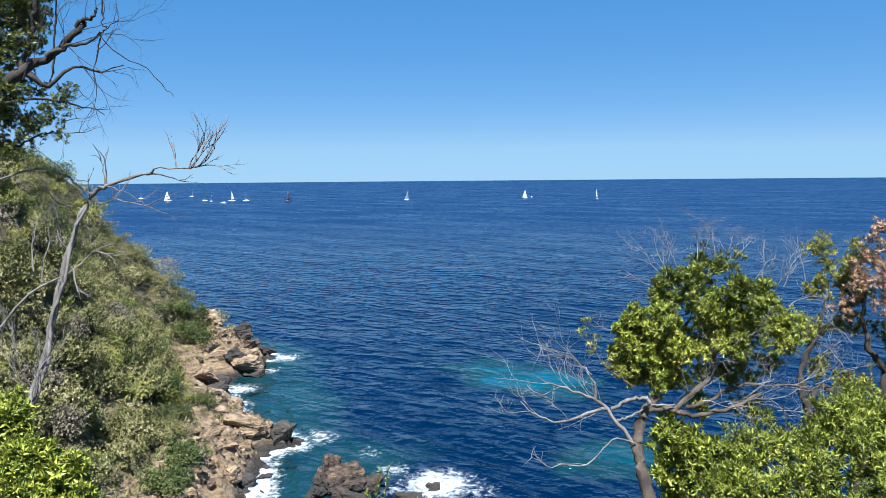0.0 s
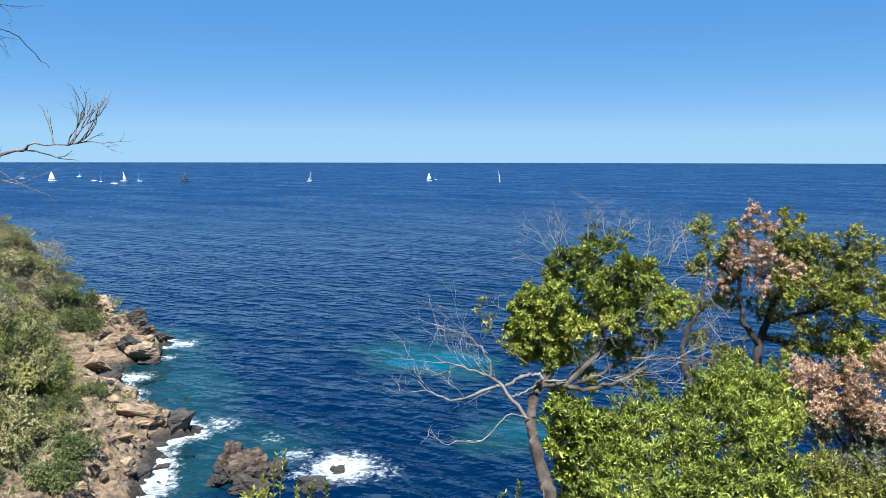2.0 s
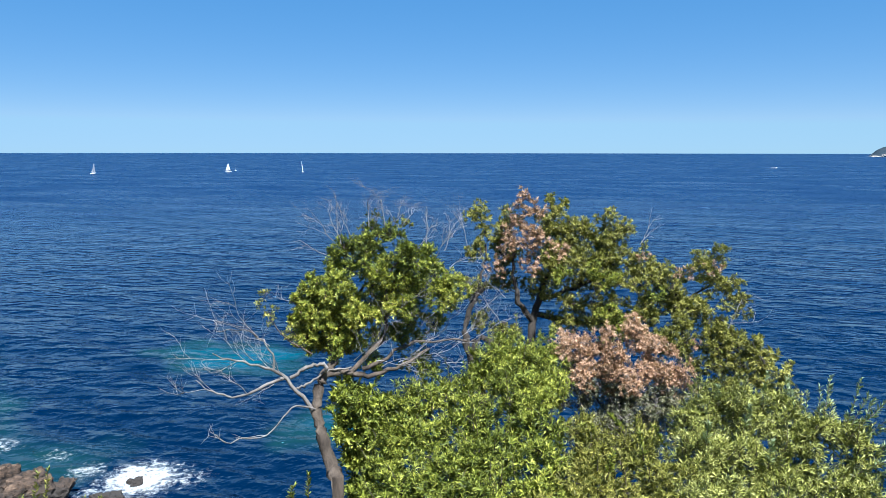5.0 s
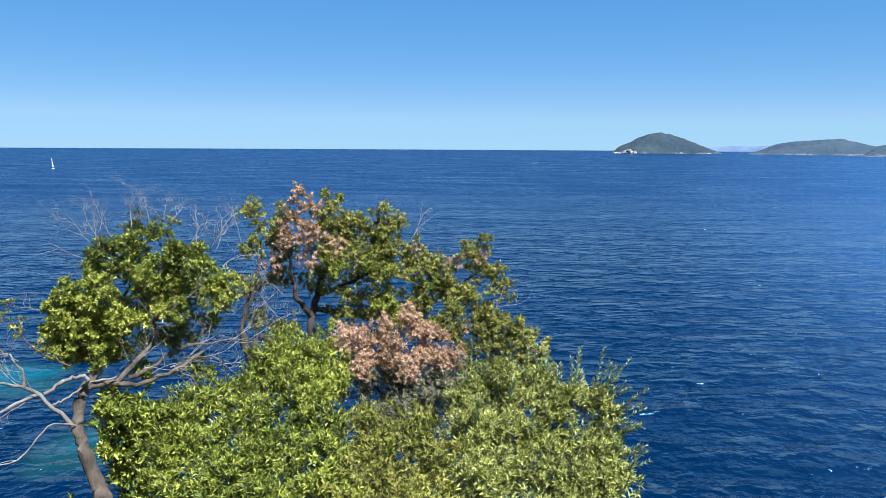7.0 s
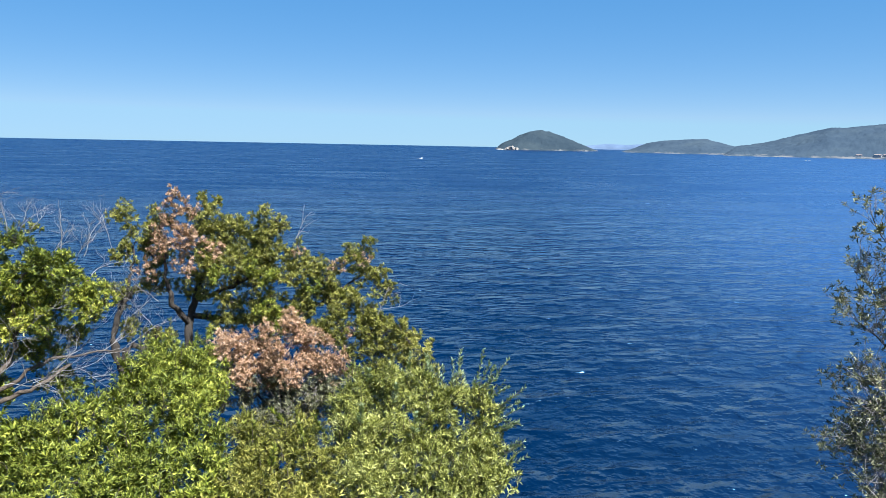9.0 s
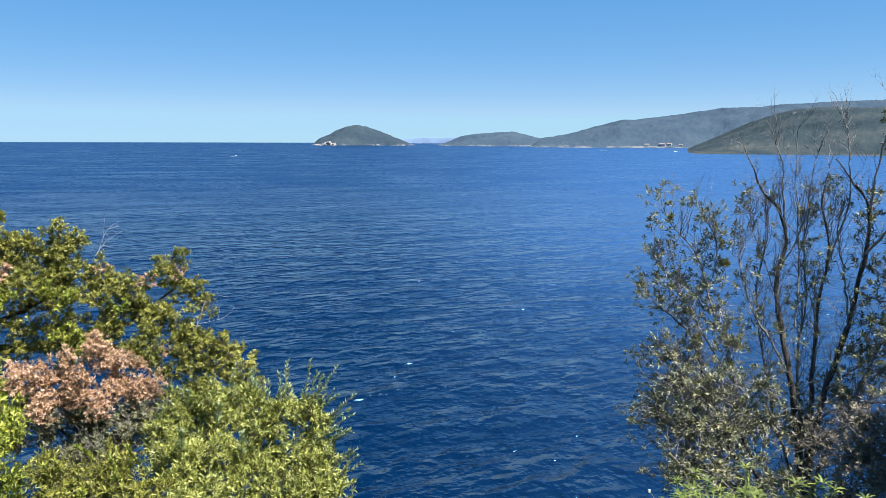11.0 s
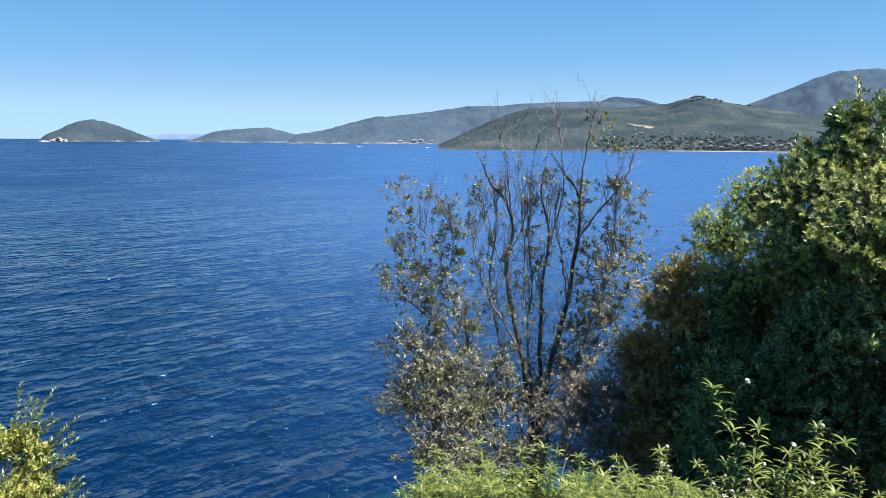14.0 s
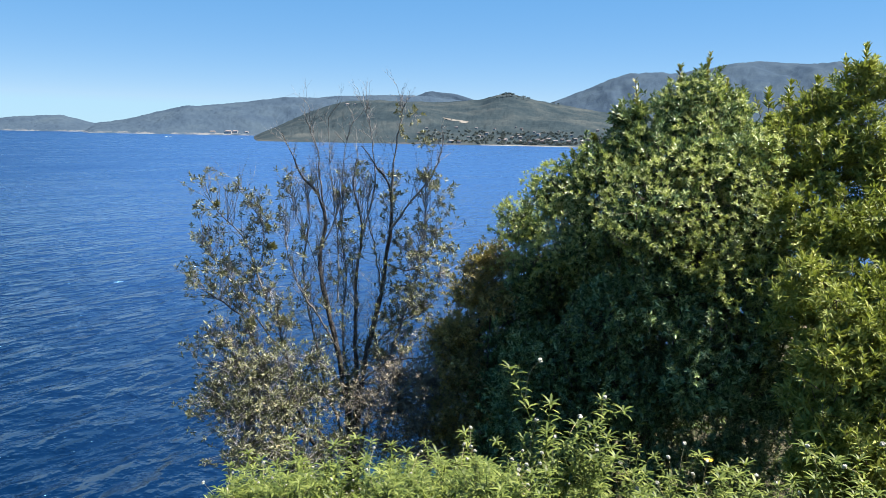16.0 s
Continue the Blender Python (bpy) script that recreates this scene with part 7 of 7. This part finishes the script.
for s0, way, le in (((9.73, 0.71, 30.26), (0.0, 0.1, 1), 0.3), ((9.74, 0.65, 30.14), (0.0, -0.3, 1), 0.35), ((9.74, 0.58, 29.85), (0.0, 0.4, 1), 0.45), ((9.71, 0.89, 29.85), (0.0, 0.2, 1), 0.4), ((9.71, 0.76, 29.57), (0, 0.5, 0.9), 0.4), ((9.75, 0.43, 29.78), (0, -0.3, 1), 0.45), ((9.71, 0.37, 29.20), (0, -0.3, 1), 0.5), ((9.77, 0.22, 30.07), (0, -0.3, 1), 0.35),
                    ((9.77, 0.13, 30.28), (0, -0.1, 1), 0.3), ((9.75, 0.27, 29.56), (0, -0.4, 1), 0.45), ((9.78, -0.10, 30.14), (0, -0.3, 1), 0.4), ((9.77, -0.02, 30.42), (0, 0, 1), 0.25), ((9.77, -0.11, 29.78), (0, 0.2, 1), 0.4), ((9.77, -0.48, 30.49), (0, 0.3, 1), 0.3), ((9.78, -0.43, 30.14), (0, -0.3, 1), 0.4), ((9.65, 0.85, 29.05), (0, 0.3, 1), 0.4),
                    ((9.63, 0.70, 28.76), (0, 0.5, 0.8), 0.4), ((9.61, 0.55, 28.54), (0, 0.4, 0.9), 0.4), ((9.64, 0.32, 28.62), (0, -0.4, 0.9), 0.45), ((9.60, 0.11, 28.34), (0, 0.4, 0.9), 0.45), ((9.16, 1.00, 27.67), (0, -0.5, 0.9), 0.5), ((9.01, 1.32, 27.70), (0, 0.5, 0.6), 0.45), ((9.64, -0.96, 29.80), (0, -0.2, 1), 0.4), ((9.38, 1.22, 28.86), (0, -0.3, 1), 0.4),
                    ((9.32, 1.75, 29.18), (0, 0.3, 0.9), 0.3), ((9.35, 1.10, 28.57), (0, -0.1, 1), 0.45)):
    twigs += spray(rng, s0, way, le * 0.24, 0.006, 3, 0.36, 0.25, 3)
for line in stem_lines:
    for q in range(int(4.6 * np.linalg.norm(np.diff(line, axis=0), axis=1).sum()) + 3):
        i = int(rng.integers(len(line) // 4, len(line)))
        way = line[min(i + 1, len(line) - 1)] - line[max(i - 1, 0)]
        twigs += spray(rng, line[i], unit(way) + rng.normal(size=3) * np.array([0.4, 0.55, 0.25]) + (0, 0, 0.35), rng.uniform(0.12, 0.3), 0.005, 2, 0.45, 0.15, 3)
leafy = list(twigs)
for line in stem_lines:
    # upright switches along the upper stems
    for q in range(int(15 * np.linalg.norm(np.diff(line, axis=0), axis=1).sum())):
        i = int(rng.integers(len(line) // 3, len(line)))
        if line[i][2] < 29.5:
            twigs += spray(rng, line[i], rng.normal(size=3) * np.array([0.25, 0.3, 0.1]) + (0, 0, 1.0), rng.uniform(0.16, 0.36), 0.0046, 1, 0.4, 0.5, 3)
bare_spray(twigs, DEADWOOD, tree, "fine bare grey twigs")
ends = np.array([q[0][-1] for q in leafy if q[1] < 0.0035])
ways = np.array([q[0][-1] - q[0][-2] for q in leafy if q[1] < 0.0035])
keep = (rng.random(len(ends)) < np.where((ends[:, 1] > 0.95) | (ends[:, 1] < -0.25), 0.36, 0.1)) & (ends[:, 2] < 29.7)
f, w, sd, le, wd = rosettes(rng, ends[keep], ways[keep] + (0, 0, 0.02), 9, 0.062, 0.28, (0.4, 1.4))
leaf_mesh("outer_leaves", f, w, sd, le, wd, LEAF_BRONZE, tree, "scattered bronze-green leaf tufts", 0.25, "stuff")
foliage(rng, (((9.20, 1.87, 28.58), 0.31), ((9.13, 2.09, 28.44), 0.21), ((9.25, 1.59, 28.51), 0.39), ((9.30, 1.31, 28.50), 0.39), ((9.27, 1.15, 28.22), 0.39), ((9.19, 1.51, 28.16), 0.39), ((8.94, 1.75, 27.77), 0.34), ((9.01, 1.41, 27.77), 0.39), ((8.86, 1.93, 27.63), 0.17), ((9.19, 1.01, 27.81), 0.31),
              ((9.39, 1.54, 29.48), 0.17), ((9.34, 1.78, 29.45), 0.08), ((9.40, 1.39, 29.27), 0.14), ((9.38, 1.33, 29.06), 0.17), ((9.28, 1.98, 29.31), 0.07), ((9.24, 1.88, 28.79), 0.15), ((9.74, 0.12, 29.42), 0.21), ((9.77, 0.05, 29.78), 0.18), ((9.74, -0.38, 29.34), 0.25), ((9.67, -0.40, 28.78), 0.28), ((9.77, -0.43, 30.45), 0.11),
              ((9.77, -0.64, 30.41), 0.17), ((9.78, -0.47, 30.17), 0.14), ((9.66, -0.78, 30.04), 0.21), ((9.64, -0.80, 29.58), 0.25), ((9.61, -0.95, 29.30), 0.25), ((9.57, -0.89, 28.95), 0.35), ((9.55, -0.67, 28.66), 0.45), ((9.38, -0.95, 28.41), 0.45), ((9.37, -0.54, 28.25), 0.39), ((9.21, -0.75, 28.01), 0.50), ((9.13, -0.97, 27.76), 0.45),
              ((9.15, -0.55, 27.73), 0.39), ((9.30, -0.27, 27.90), 0.28), ((9.70, 0.20, 29.06), 0.14), ((9.42, 0.75, 28.20), 0.20), ((9.66, 0.12, 28.70), 0.28), ((9.58, 0.32, 28.33), 0.22), ((9.43, -1.08, 28.76), 0.22)),
        24, 9, 0.056, 0.3, LEAF_BRONZE, tree, "crown", "thin bronze-green leaf clusters", DEADWOOD, 0.7, 0.004, (0.5, 1.25), 0.95, lobes=0)
foliage(rng, (((8.88, 1.53, 27.40), 0.50), ((8.90, 1.16, 27.27), 0.48), ((8.65, 1.34, 26.94), 0.53), ((8.78, 0.93, 26.84), 0.48), ((8.63, 1.69, 27.08), 0.31), ((8.39, 1.30, 26.56), 0.50), ((9.09, 0.49, 26.98), 0.34), ((8.44, 0.97, 26.56), 0.45), ((9.21, 0.65, 27.37), 0.28), ((8.70, 0.24, 26.49), 0.4), ((8.41, 0.63, 26.38), 0.42), ((9.31, 0.14, 26.92), 0.4), ((9.36, -0.21, 27.37), 0.36), ((9.16, 0.78, 26.94), 0.4)), 80, 7, 0.058, 0.3, LEAF_BRONZE, tree, "lower_crown", "", DEADWOOD, 0.9, 0.005, (0.5, 1.25), 0.95, lobes=0)
foliage(rng, (((8.89, -0.42, 27.23), 0.53), ((8.77, -0.76, 27.22), 0.56), ((8.59, -0.95, 27.07), 0.56), ((8.68, -0.42, 26.94), 0.53), ((8.89, -0.01, 26.92), 0.39), ((8.81, -1.09, 27.43), 0.36), ((8.49, -0.68, 26.77), 0.48), ((8.60, -0.30, 26.49), 0.42), ((8.37, -0.75, 26.48), 0.42), ((8.30, -1.18, 26.67), 0.42), ((8.45, -1.12, 27.01), 0.36)), 64, 7, 0.05, 0.28, LEAF_DRY, tree, "dry_tangle", "dry brown twig tangle", GREYWOOD, 0.9, 0.005, (0.5, 1.25), 0.9, lobes=0)
settle_parts(tree)

shrub(32, (8.23, -1.36, 27.37), "yellowing bush with a withered dark side beside the laurel",
      (((8.56, -1.38, 28.65), 0.24), ((8.56, -1.56, 28.78), 0.24), ((8.51, -1.27, 28.33), 0.27), ((8.52, -1.22, 27.93), 0.27), ((8.40, -1.19, 27.50), 0.30), ((8.26, -1.16, 27.09), 0.32), ((8.38, -1.49, 28.36), 0.27), ((8.62, -1.30, 27.30), 0.38), ((8.75, -1.10, 27.70), 0.32), ((8.50, -1.05, 26.80), 0.38)), 270, 8, 0.05, 0.3, LEAF_YELLOWING, 5, lobes=0, inner=2.0)

# ---- the dark laurel bush ----
laurel = shrub(33, (7.69, -2.79, 26.10), "large dark glossy laurel bush with sunlit top",
      (((8.82, -1.90, 29.11), 0.26), ((8.14, -2.17, 29.54), 0.3), ((7.95, -2.54, 29.83), 0.34), ((7.85, -2.89, 30.05), 0.34), ((7.71, -3.27, 30.40), 0.34), ((7.62, -3.46, 30.59), 0.27), ((7.54, -3.67, 30.37), 0.32), ((7.42, -3.18, 29.98), 0.42), ((7.23, -3.62, 29.94), 0.4),
       ((8.40, -2.01, 28.58), 0.42), ((8.04, -2.54, 29.09), 0.5), ((7.19, -2.85, 29.43), 0.5), ((7.37, -3.56, 29.31), 0.5), ((8.53, -1.72, 28.01), 0.38), ((8.43, -1.63, 27.43), 0.4), ((7.86, -2.06, 27.74), 0.52), ((7.55, -2.62, 28.33), 0.56), ((7.20, -3.19, 28.64), 0.58), ((7.29, -3.90, 29.09), 0.48),
       ((6.99, -3.80, 28.47), 0.56), ((7.33, -2.72, 27.54), 0.6), ((7.02, -3.41, 27.77), 0.6), ((8.10, -1.72, 26.87), 0.42), ((6.93, -4.01, 27.68), 0.56), ((7.53, -2.21, 26.84), 0.5), ((7.07, -2.97, 26.86), 0.5), ((6.79, -3.71, 26.98), 0.5), ((7.89, -2.77, 30.34), 0.18), ((7.84, -2.90, 30.45), 0.1), ((8.95, -2.25, 28.15), 0.55), ((8.75, -2.05, 27.45), 0.6), ((8.60, -2.00, 26.85), 0.5), ((8.71, -3.11, 28.45), 0.9), ((8.48, -3.89, 28.84), 1.0), ((8.39, -3.40, 27.43), 1.0), ((8.30, -1.75, 27.20), 0.5), ((8.00, -1.90, 26.60), 0.55), ((7.90, -2.20, 27.20), 0.6), ((8.25, -1.50, 26.60), 0.45)),
      210, 9, 0.06, 0.28, LEAF_DARK, 9,
      (((7.61, -3.49, 30.54), (0.05, 0, 1), 0.42), ((7.71, -3.26, 30.54), (0, 0, 1), 0.36), ((7.85, -2.91, 30.25), (0, 0.1, 1), 0.42), ((7.96, -2.54, 29.89), (0, 0.1, 1), 0.36), ((7.90, -2.75, 30.19), (0, 0.15, 1), 0.3), ((7.54, -3.67, 30.43), (0, 0, 1), 0.32), ((8.01, -2.31, 29.76), (0, 0.1, 1), 0.26)), LEAF_OLIVE, plumes=560, lobes=0, inner=1.8)
rng = np.random.default_rng(35)
# outer shell of paler leaves brightens the upper side as sun would
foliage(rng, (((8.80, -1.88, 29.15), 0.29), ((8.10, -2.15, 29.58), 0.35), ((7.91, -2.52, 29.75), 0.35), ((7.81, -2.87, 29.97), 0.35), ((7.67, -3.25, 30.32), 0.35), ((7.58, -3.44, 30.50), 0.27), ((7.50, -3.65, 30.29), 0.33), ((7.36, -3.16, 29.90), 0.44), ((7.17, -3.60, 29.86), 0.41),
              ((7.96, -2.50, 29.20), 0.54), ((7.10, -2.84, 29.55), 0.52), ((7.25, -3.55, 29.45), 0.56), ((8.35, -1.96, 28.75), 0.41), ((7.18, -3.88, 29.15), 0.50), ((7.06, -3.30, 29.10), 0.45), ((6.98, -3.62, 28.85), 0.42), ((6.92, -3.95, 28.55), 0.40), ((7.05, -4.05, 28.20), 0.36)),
        170, 9, 0.046, 0.27, LEAF_SUNLIT, laurel, "young_leaves", "pale leaf shell that paints sunlight on the top", BARK, 0.15, 0.004, (0.4, 1.2), 0.14, 0.7, lobes=0)
settle_parts(laurel)
shrub(34, (6.42, -4.55, 26.75), "tall yellow-green bush with sunlit leaf sprays",
      (((5.49, -3.73, 27.69), 0.32), ((5.48, -4.03, 27.84), 0.34), ((5.17, -4.04, 27.75), 0.34), ((5.72, -3.98, 28.02), 0.3), ((5.97, -3.82, 28.08), 0.26), ((5.61, -4.22, 28.16), 0.32), ((7.56, -4.28, 30.31), 0.28), ((7.33, -4.50, 30.42), 0.3), ((7.18, -4.73, 30.60), 0.28), ((7.10, -4.83, 30.82), 0.13), ((7.01, -4.97, 30.71), 0.24), ((7.22, -4.16, 29.89), 0.38), ((6.97, -4.42, 29.93), 0.38), ((6.87, -4.72, 30.13), 0.38), ((6.82, -4.07, 29.46), 0.36), ((6.49, -4.20, 29.27), 0.36), ((6.48, -4.54, 29.43), 0.42),
       ((6.24, -3.95, 28.86), 0.38), ((5.89, -4.11, 28.74), 0.4), ((5.72, -3.93, 28.41), 0.36), ((5.55, -4.20, 28.46), 0.38), ((6.05, -4.44, 28.90), 0.38), ((6.56, -4.86, 29.73), 0.4), ((5.55, -3.98, 27.90), 0.4), ((5.95, -4.62, 27.21), 0.5), ((5.56, -4.32, 27.89), 0.42), ((5.96, -4.67, 28.53), 0.36), ((6.39, -4.85, 29.24), 0.36)),
      165, 9, 0.07, 0.26, LEAF_GOLD, 8,
      (((7.10, -4.84, 30.71), (0, 0, 1), 0.36), ((7.18, -4.73, 30.61), (0, 0.1, 1), 0.3), ((7.32, -4.51, 30.50), (0, 0, 1), 0.26), ((7.53, -4.13, 30.44), (0, 0, 1), 0.26), ((7.45, -4.29, 30.47), (0, 0, 1), 0.26)), LEAF_FRESH, plumes=220)


# ---- herbs along the edge ----
def build_herb(name, seed, stems, height, heads, flowers=0):
    rg = np.random.default_rng(seed)
    root = plant(name, (0, 0, 0), "", "")
    feet, ways, lens, heads_at = [], [], [], []
    for i in range(stems):
        a = rg.uniform(0, 6.3)
        h = height * rg.uniform(0.55, 1.1)
        lean = rg.uniform(0.1, 0.6)
        p = curve([(0.05 * math.cos(a), 0.05 * math.sin(a), -0.08), (0.4 * lean * h * math.cos(a), 0.4 * lean * h * math.sin(a), h * 0.55), (lean * h * math.cos(a), lean * h * math.sin(a), h)], 8, 0.012, rg)
        tubes("stem", [(p, 0.0032, 0.0015)], HERB, root, "", 4)
        for s in np.arange(0.12, 1.0, 0.06):
            c = np.array([np.interp(s * (len(p) - 1), np.arange(len(p)), p[:, j]) for j in range(3)])
            b = rg.uniform(0, 6.3)
            for o in (0, math.pi, *((1.57, 4.71) if s > 0.4 else ())):
                feet.append(c)
                ways.append((math.cos(b + o), math.sin(b + o), rg.uniform(0.1, 0.8)))
                lens.append(rg.uniform(0.045, 0.1) * (1.15 - 0.45 * s))
        for o in np.arange(0, 6.2, 0.8):
            feet.append(p[-1])
            ways.append((math.cos(o), math.sin(o), rg.uniform(0.4, 1.2)))
            lens.append(rg.uniform(0.045, 0.075))
        heads_at.append(p)
    feet, ways, lens = np.array(feet), np.array(ways), np.array(lens)
    leaf_mesh("leaves", feet, ways, np.cross(ways, (0, 0, 1.0)), lens, lens * 0.2, HERB, root, "", 0.6, "stuff", True)
    for i in range(heads + flowers):
        p = heads_at[i % stems]
        tip = p[-2] + np.array([rg.normal() * 0.1, rg.normal() * 0.1, rg.uniform(0.06, 0.2)])
        tubes("flower_stalk", [(curve([p[-3], (p[-3] + tip) / 2 + rg.normal(size=3) * 0.015, tip], 6), 0.0018, 0.0012)], STRAW, root, "thin dry stalk", 3)
        bm = bmesh.new()
        if i < heads:
            bmesh.ops.create_icosphere(bm, subdivisions=2, radius=0.0105)
            for v in bm.verts:
                v.co *= rg.uniform(0.7, 1.3)
                v.co += Vector(tip)
            part("seed_head", bm, SEEDHEAD, root, "pale round seed head", False)
        else:
            for q in range(11):
                o = q * 2 * math.pi / 11
                w = Vector((math.cos(o), math.sin(o), 0.25))
                s = Vector((-math.sin(o), math.cos(o), 0)) * 0.005
                t = Vector(tip)
                bm.faces.new([bm.verts.new(t + w * 0.004), bm.verts.new(t + w * 0.014 + s), bm.verts.new(t + w * 0.026), bm.verts.new(t + w * 0.014 - s)])
            part("flower", bm, PETAL, root, "small yellow daisy", False)
    return root


rng = np.random.default_rng(41)
kinds = [build_herb("scabious", 51, 7, 0.55, 3), build_herb("scabious", 52, 8, 0.7, 3), build_herb("leafy_herb", 53, 11, 0.4, 0), build_herb("leafy_herb", 54, 9, 0.33, 2), build_herb("daisy_herb", 55, 5, 0.55, 0, 1)]
says = ("scabious plant with narrow leaves and pale seed heads", "tall scabious plant with long leaves and seed heads", "dense bright green herb with narrow leaves", "low bright green leafy herb on the bank", "upright herb with one yellow daisy")


def stand(kind, p, turn, size):
    m = Matrix.Translation(foot_on_ground(p, 0.02)) @ Matrix.Rotation(turn, 4, "Z") @ Matrix.Scale(size, 4)
    ob = copy_thing(kinds[kind], Matrix.Identity(4))
    ob.matrix_basis = m
    tagged(ob, says[kind], "herb", "herbs on the bank")
    return ob


# tall single plants against the dark bush
for kind, p, size in ((1, (4.29, -1.23, 28.10), 1.35), (1, (4.29, -1.53, 28.03), 1.15), (0, (4.49, -0.92, 27.93), 1.06), (0, (4.07, -1.85, 28.06), 1.12), (0, (4.08, -2.03, 27.98), 1.00), (4, (4.14, -2.45, 28.01), 1.19), (1, (4.21, -2.72, 27.97), 1.19), (0, (4.15, -2.84, 28.00), 1.12), (1, (3.85, -3.01, 28.15), 1.31), (2, (3.90, -2.84, 28.03), 1.12), (0, (4.92, -0.75, 27.63), 1.00)):
    stand(kind, p, rng.uniform(0, 6.3), size)
count = 0
while count < 150:
    b, d = rng.uniform(70, 127), rng.uniform(3.9, 8.6)
    if b < 82 and d < 5.4 + (82 - b) * 0.12 or b > 99 and d > 6.4:
        continue
    stand(int(rng.choice([0, 2, 2, 2, 3, 3, 3])), spot(b, d, 0), rng.uniform(0, 6.3), rng.uniform(0.65, 1.05) * (1.0 if d < 5.6 else 0.75))
    count += 1
for i in range(56):
    b, d = rng.uniform(80, 103), rng.uniform(5.4, 7.6)
    stand(int(rng.choice([2, 2, 2, 3])), spot(b, d, 0), rng.uniform(0, 6.3), rng.uniform(0.55, 1.55))
for k in kinds:
    for o in (*k.children_recursive, k):
        bpy.data.objects.remove(o)
# the leafy mat that hides the soil
gb, gd = np.radians(rng.uniform(66, 132, 7000)), rng.uniform(3.0, 10.0, 7000)
mx, my = gd * np.sin(gb), gd * np.cos(gb)
tips = np.stack([mx, my, ground_height(mx, my) + rng.uniform(0.0, 0.16, 7000)], -1)
f, w, s, le, wd = rosettes(rng, tips, rng.normal(size=(7000, 3)) * 0.35 + (0, 0, 1.0), 6, 0.095, 0.24, (0.5, 1.5))
tagged(leaf_mesh("undergrowth", f, w, s, le, wd, HERB, None), "thick mat of bright green leaves on the bank", "undergrowth", kind="stuff")


def build_oat_grass(seed, at):
    rg = np.random.default_rng(seed)
    ft = foot_on_ground(at, 0.02)
    root = plant("oat_grass", ft, "thin pale wild oat stalks with drooping spikelets", "grass", "wild oats")
    f, w = [], []
    for i in range(3):
        tip = np.array(ft) + np.array([rg.normal() * 0.1, rg.normal() * 0.1, rg.uniform(0.85, 1.15)])
        p = curve([ft, (np.array(ft) + tip) / 2 + rg.normal(size=3) * 0.03, tip], 10)
        tubes("stalk", [(p, 0.0025, 0.001)], STRAW, root, "", 3)
        for s in np.linspace(0.62, 1, 12):
            f.append(np.array([np.interp(s * (len(p) - 1), np.arange(len(p)), p[:, j]) for j in range(3)]) + rg.normal(size=3) * 0.018)
            w.append((rg.normal() * 0.5, rg.normal() * 0.5, -0.6))
    n = len(f)
    leaf_mesh("spikelets", np.array(f), np.array(w), rg.normal(size=(n, 3)), np.full(n, 0.028), np.full(n, 0.006), STRAW, root, "", 0.2, "stuff")
    settle_parts(root)


build_oat_grass(61, (4.52, 1.37, 27.78))
build_oat_grass(62, (4.51, 1.52, 27.65))
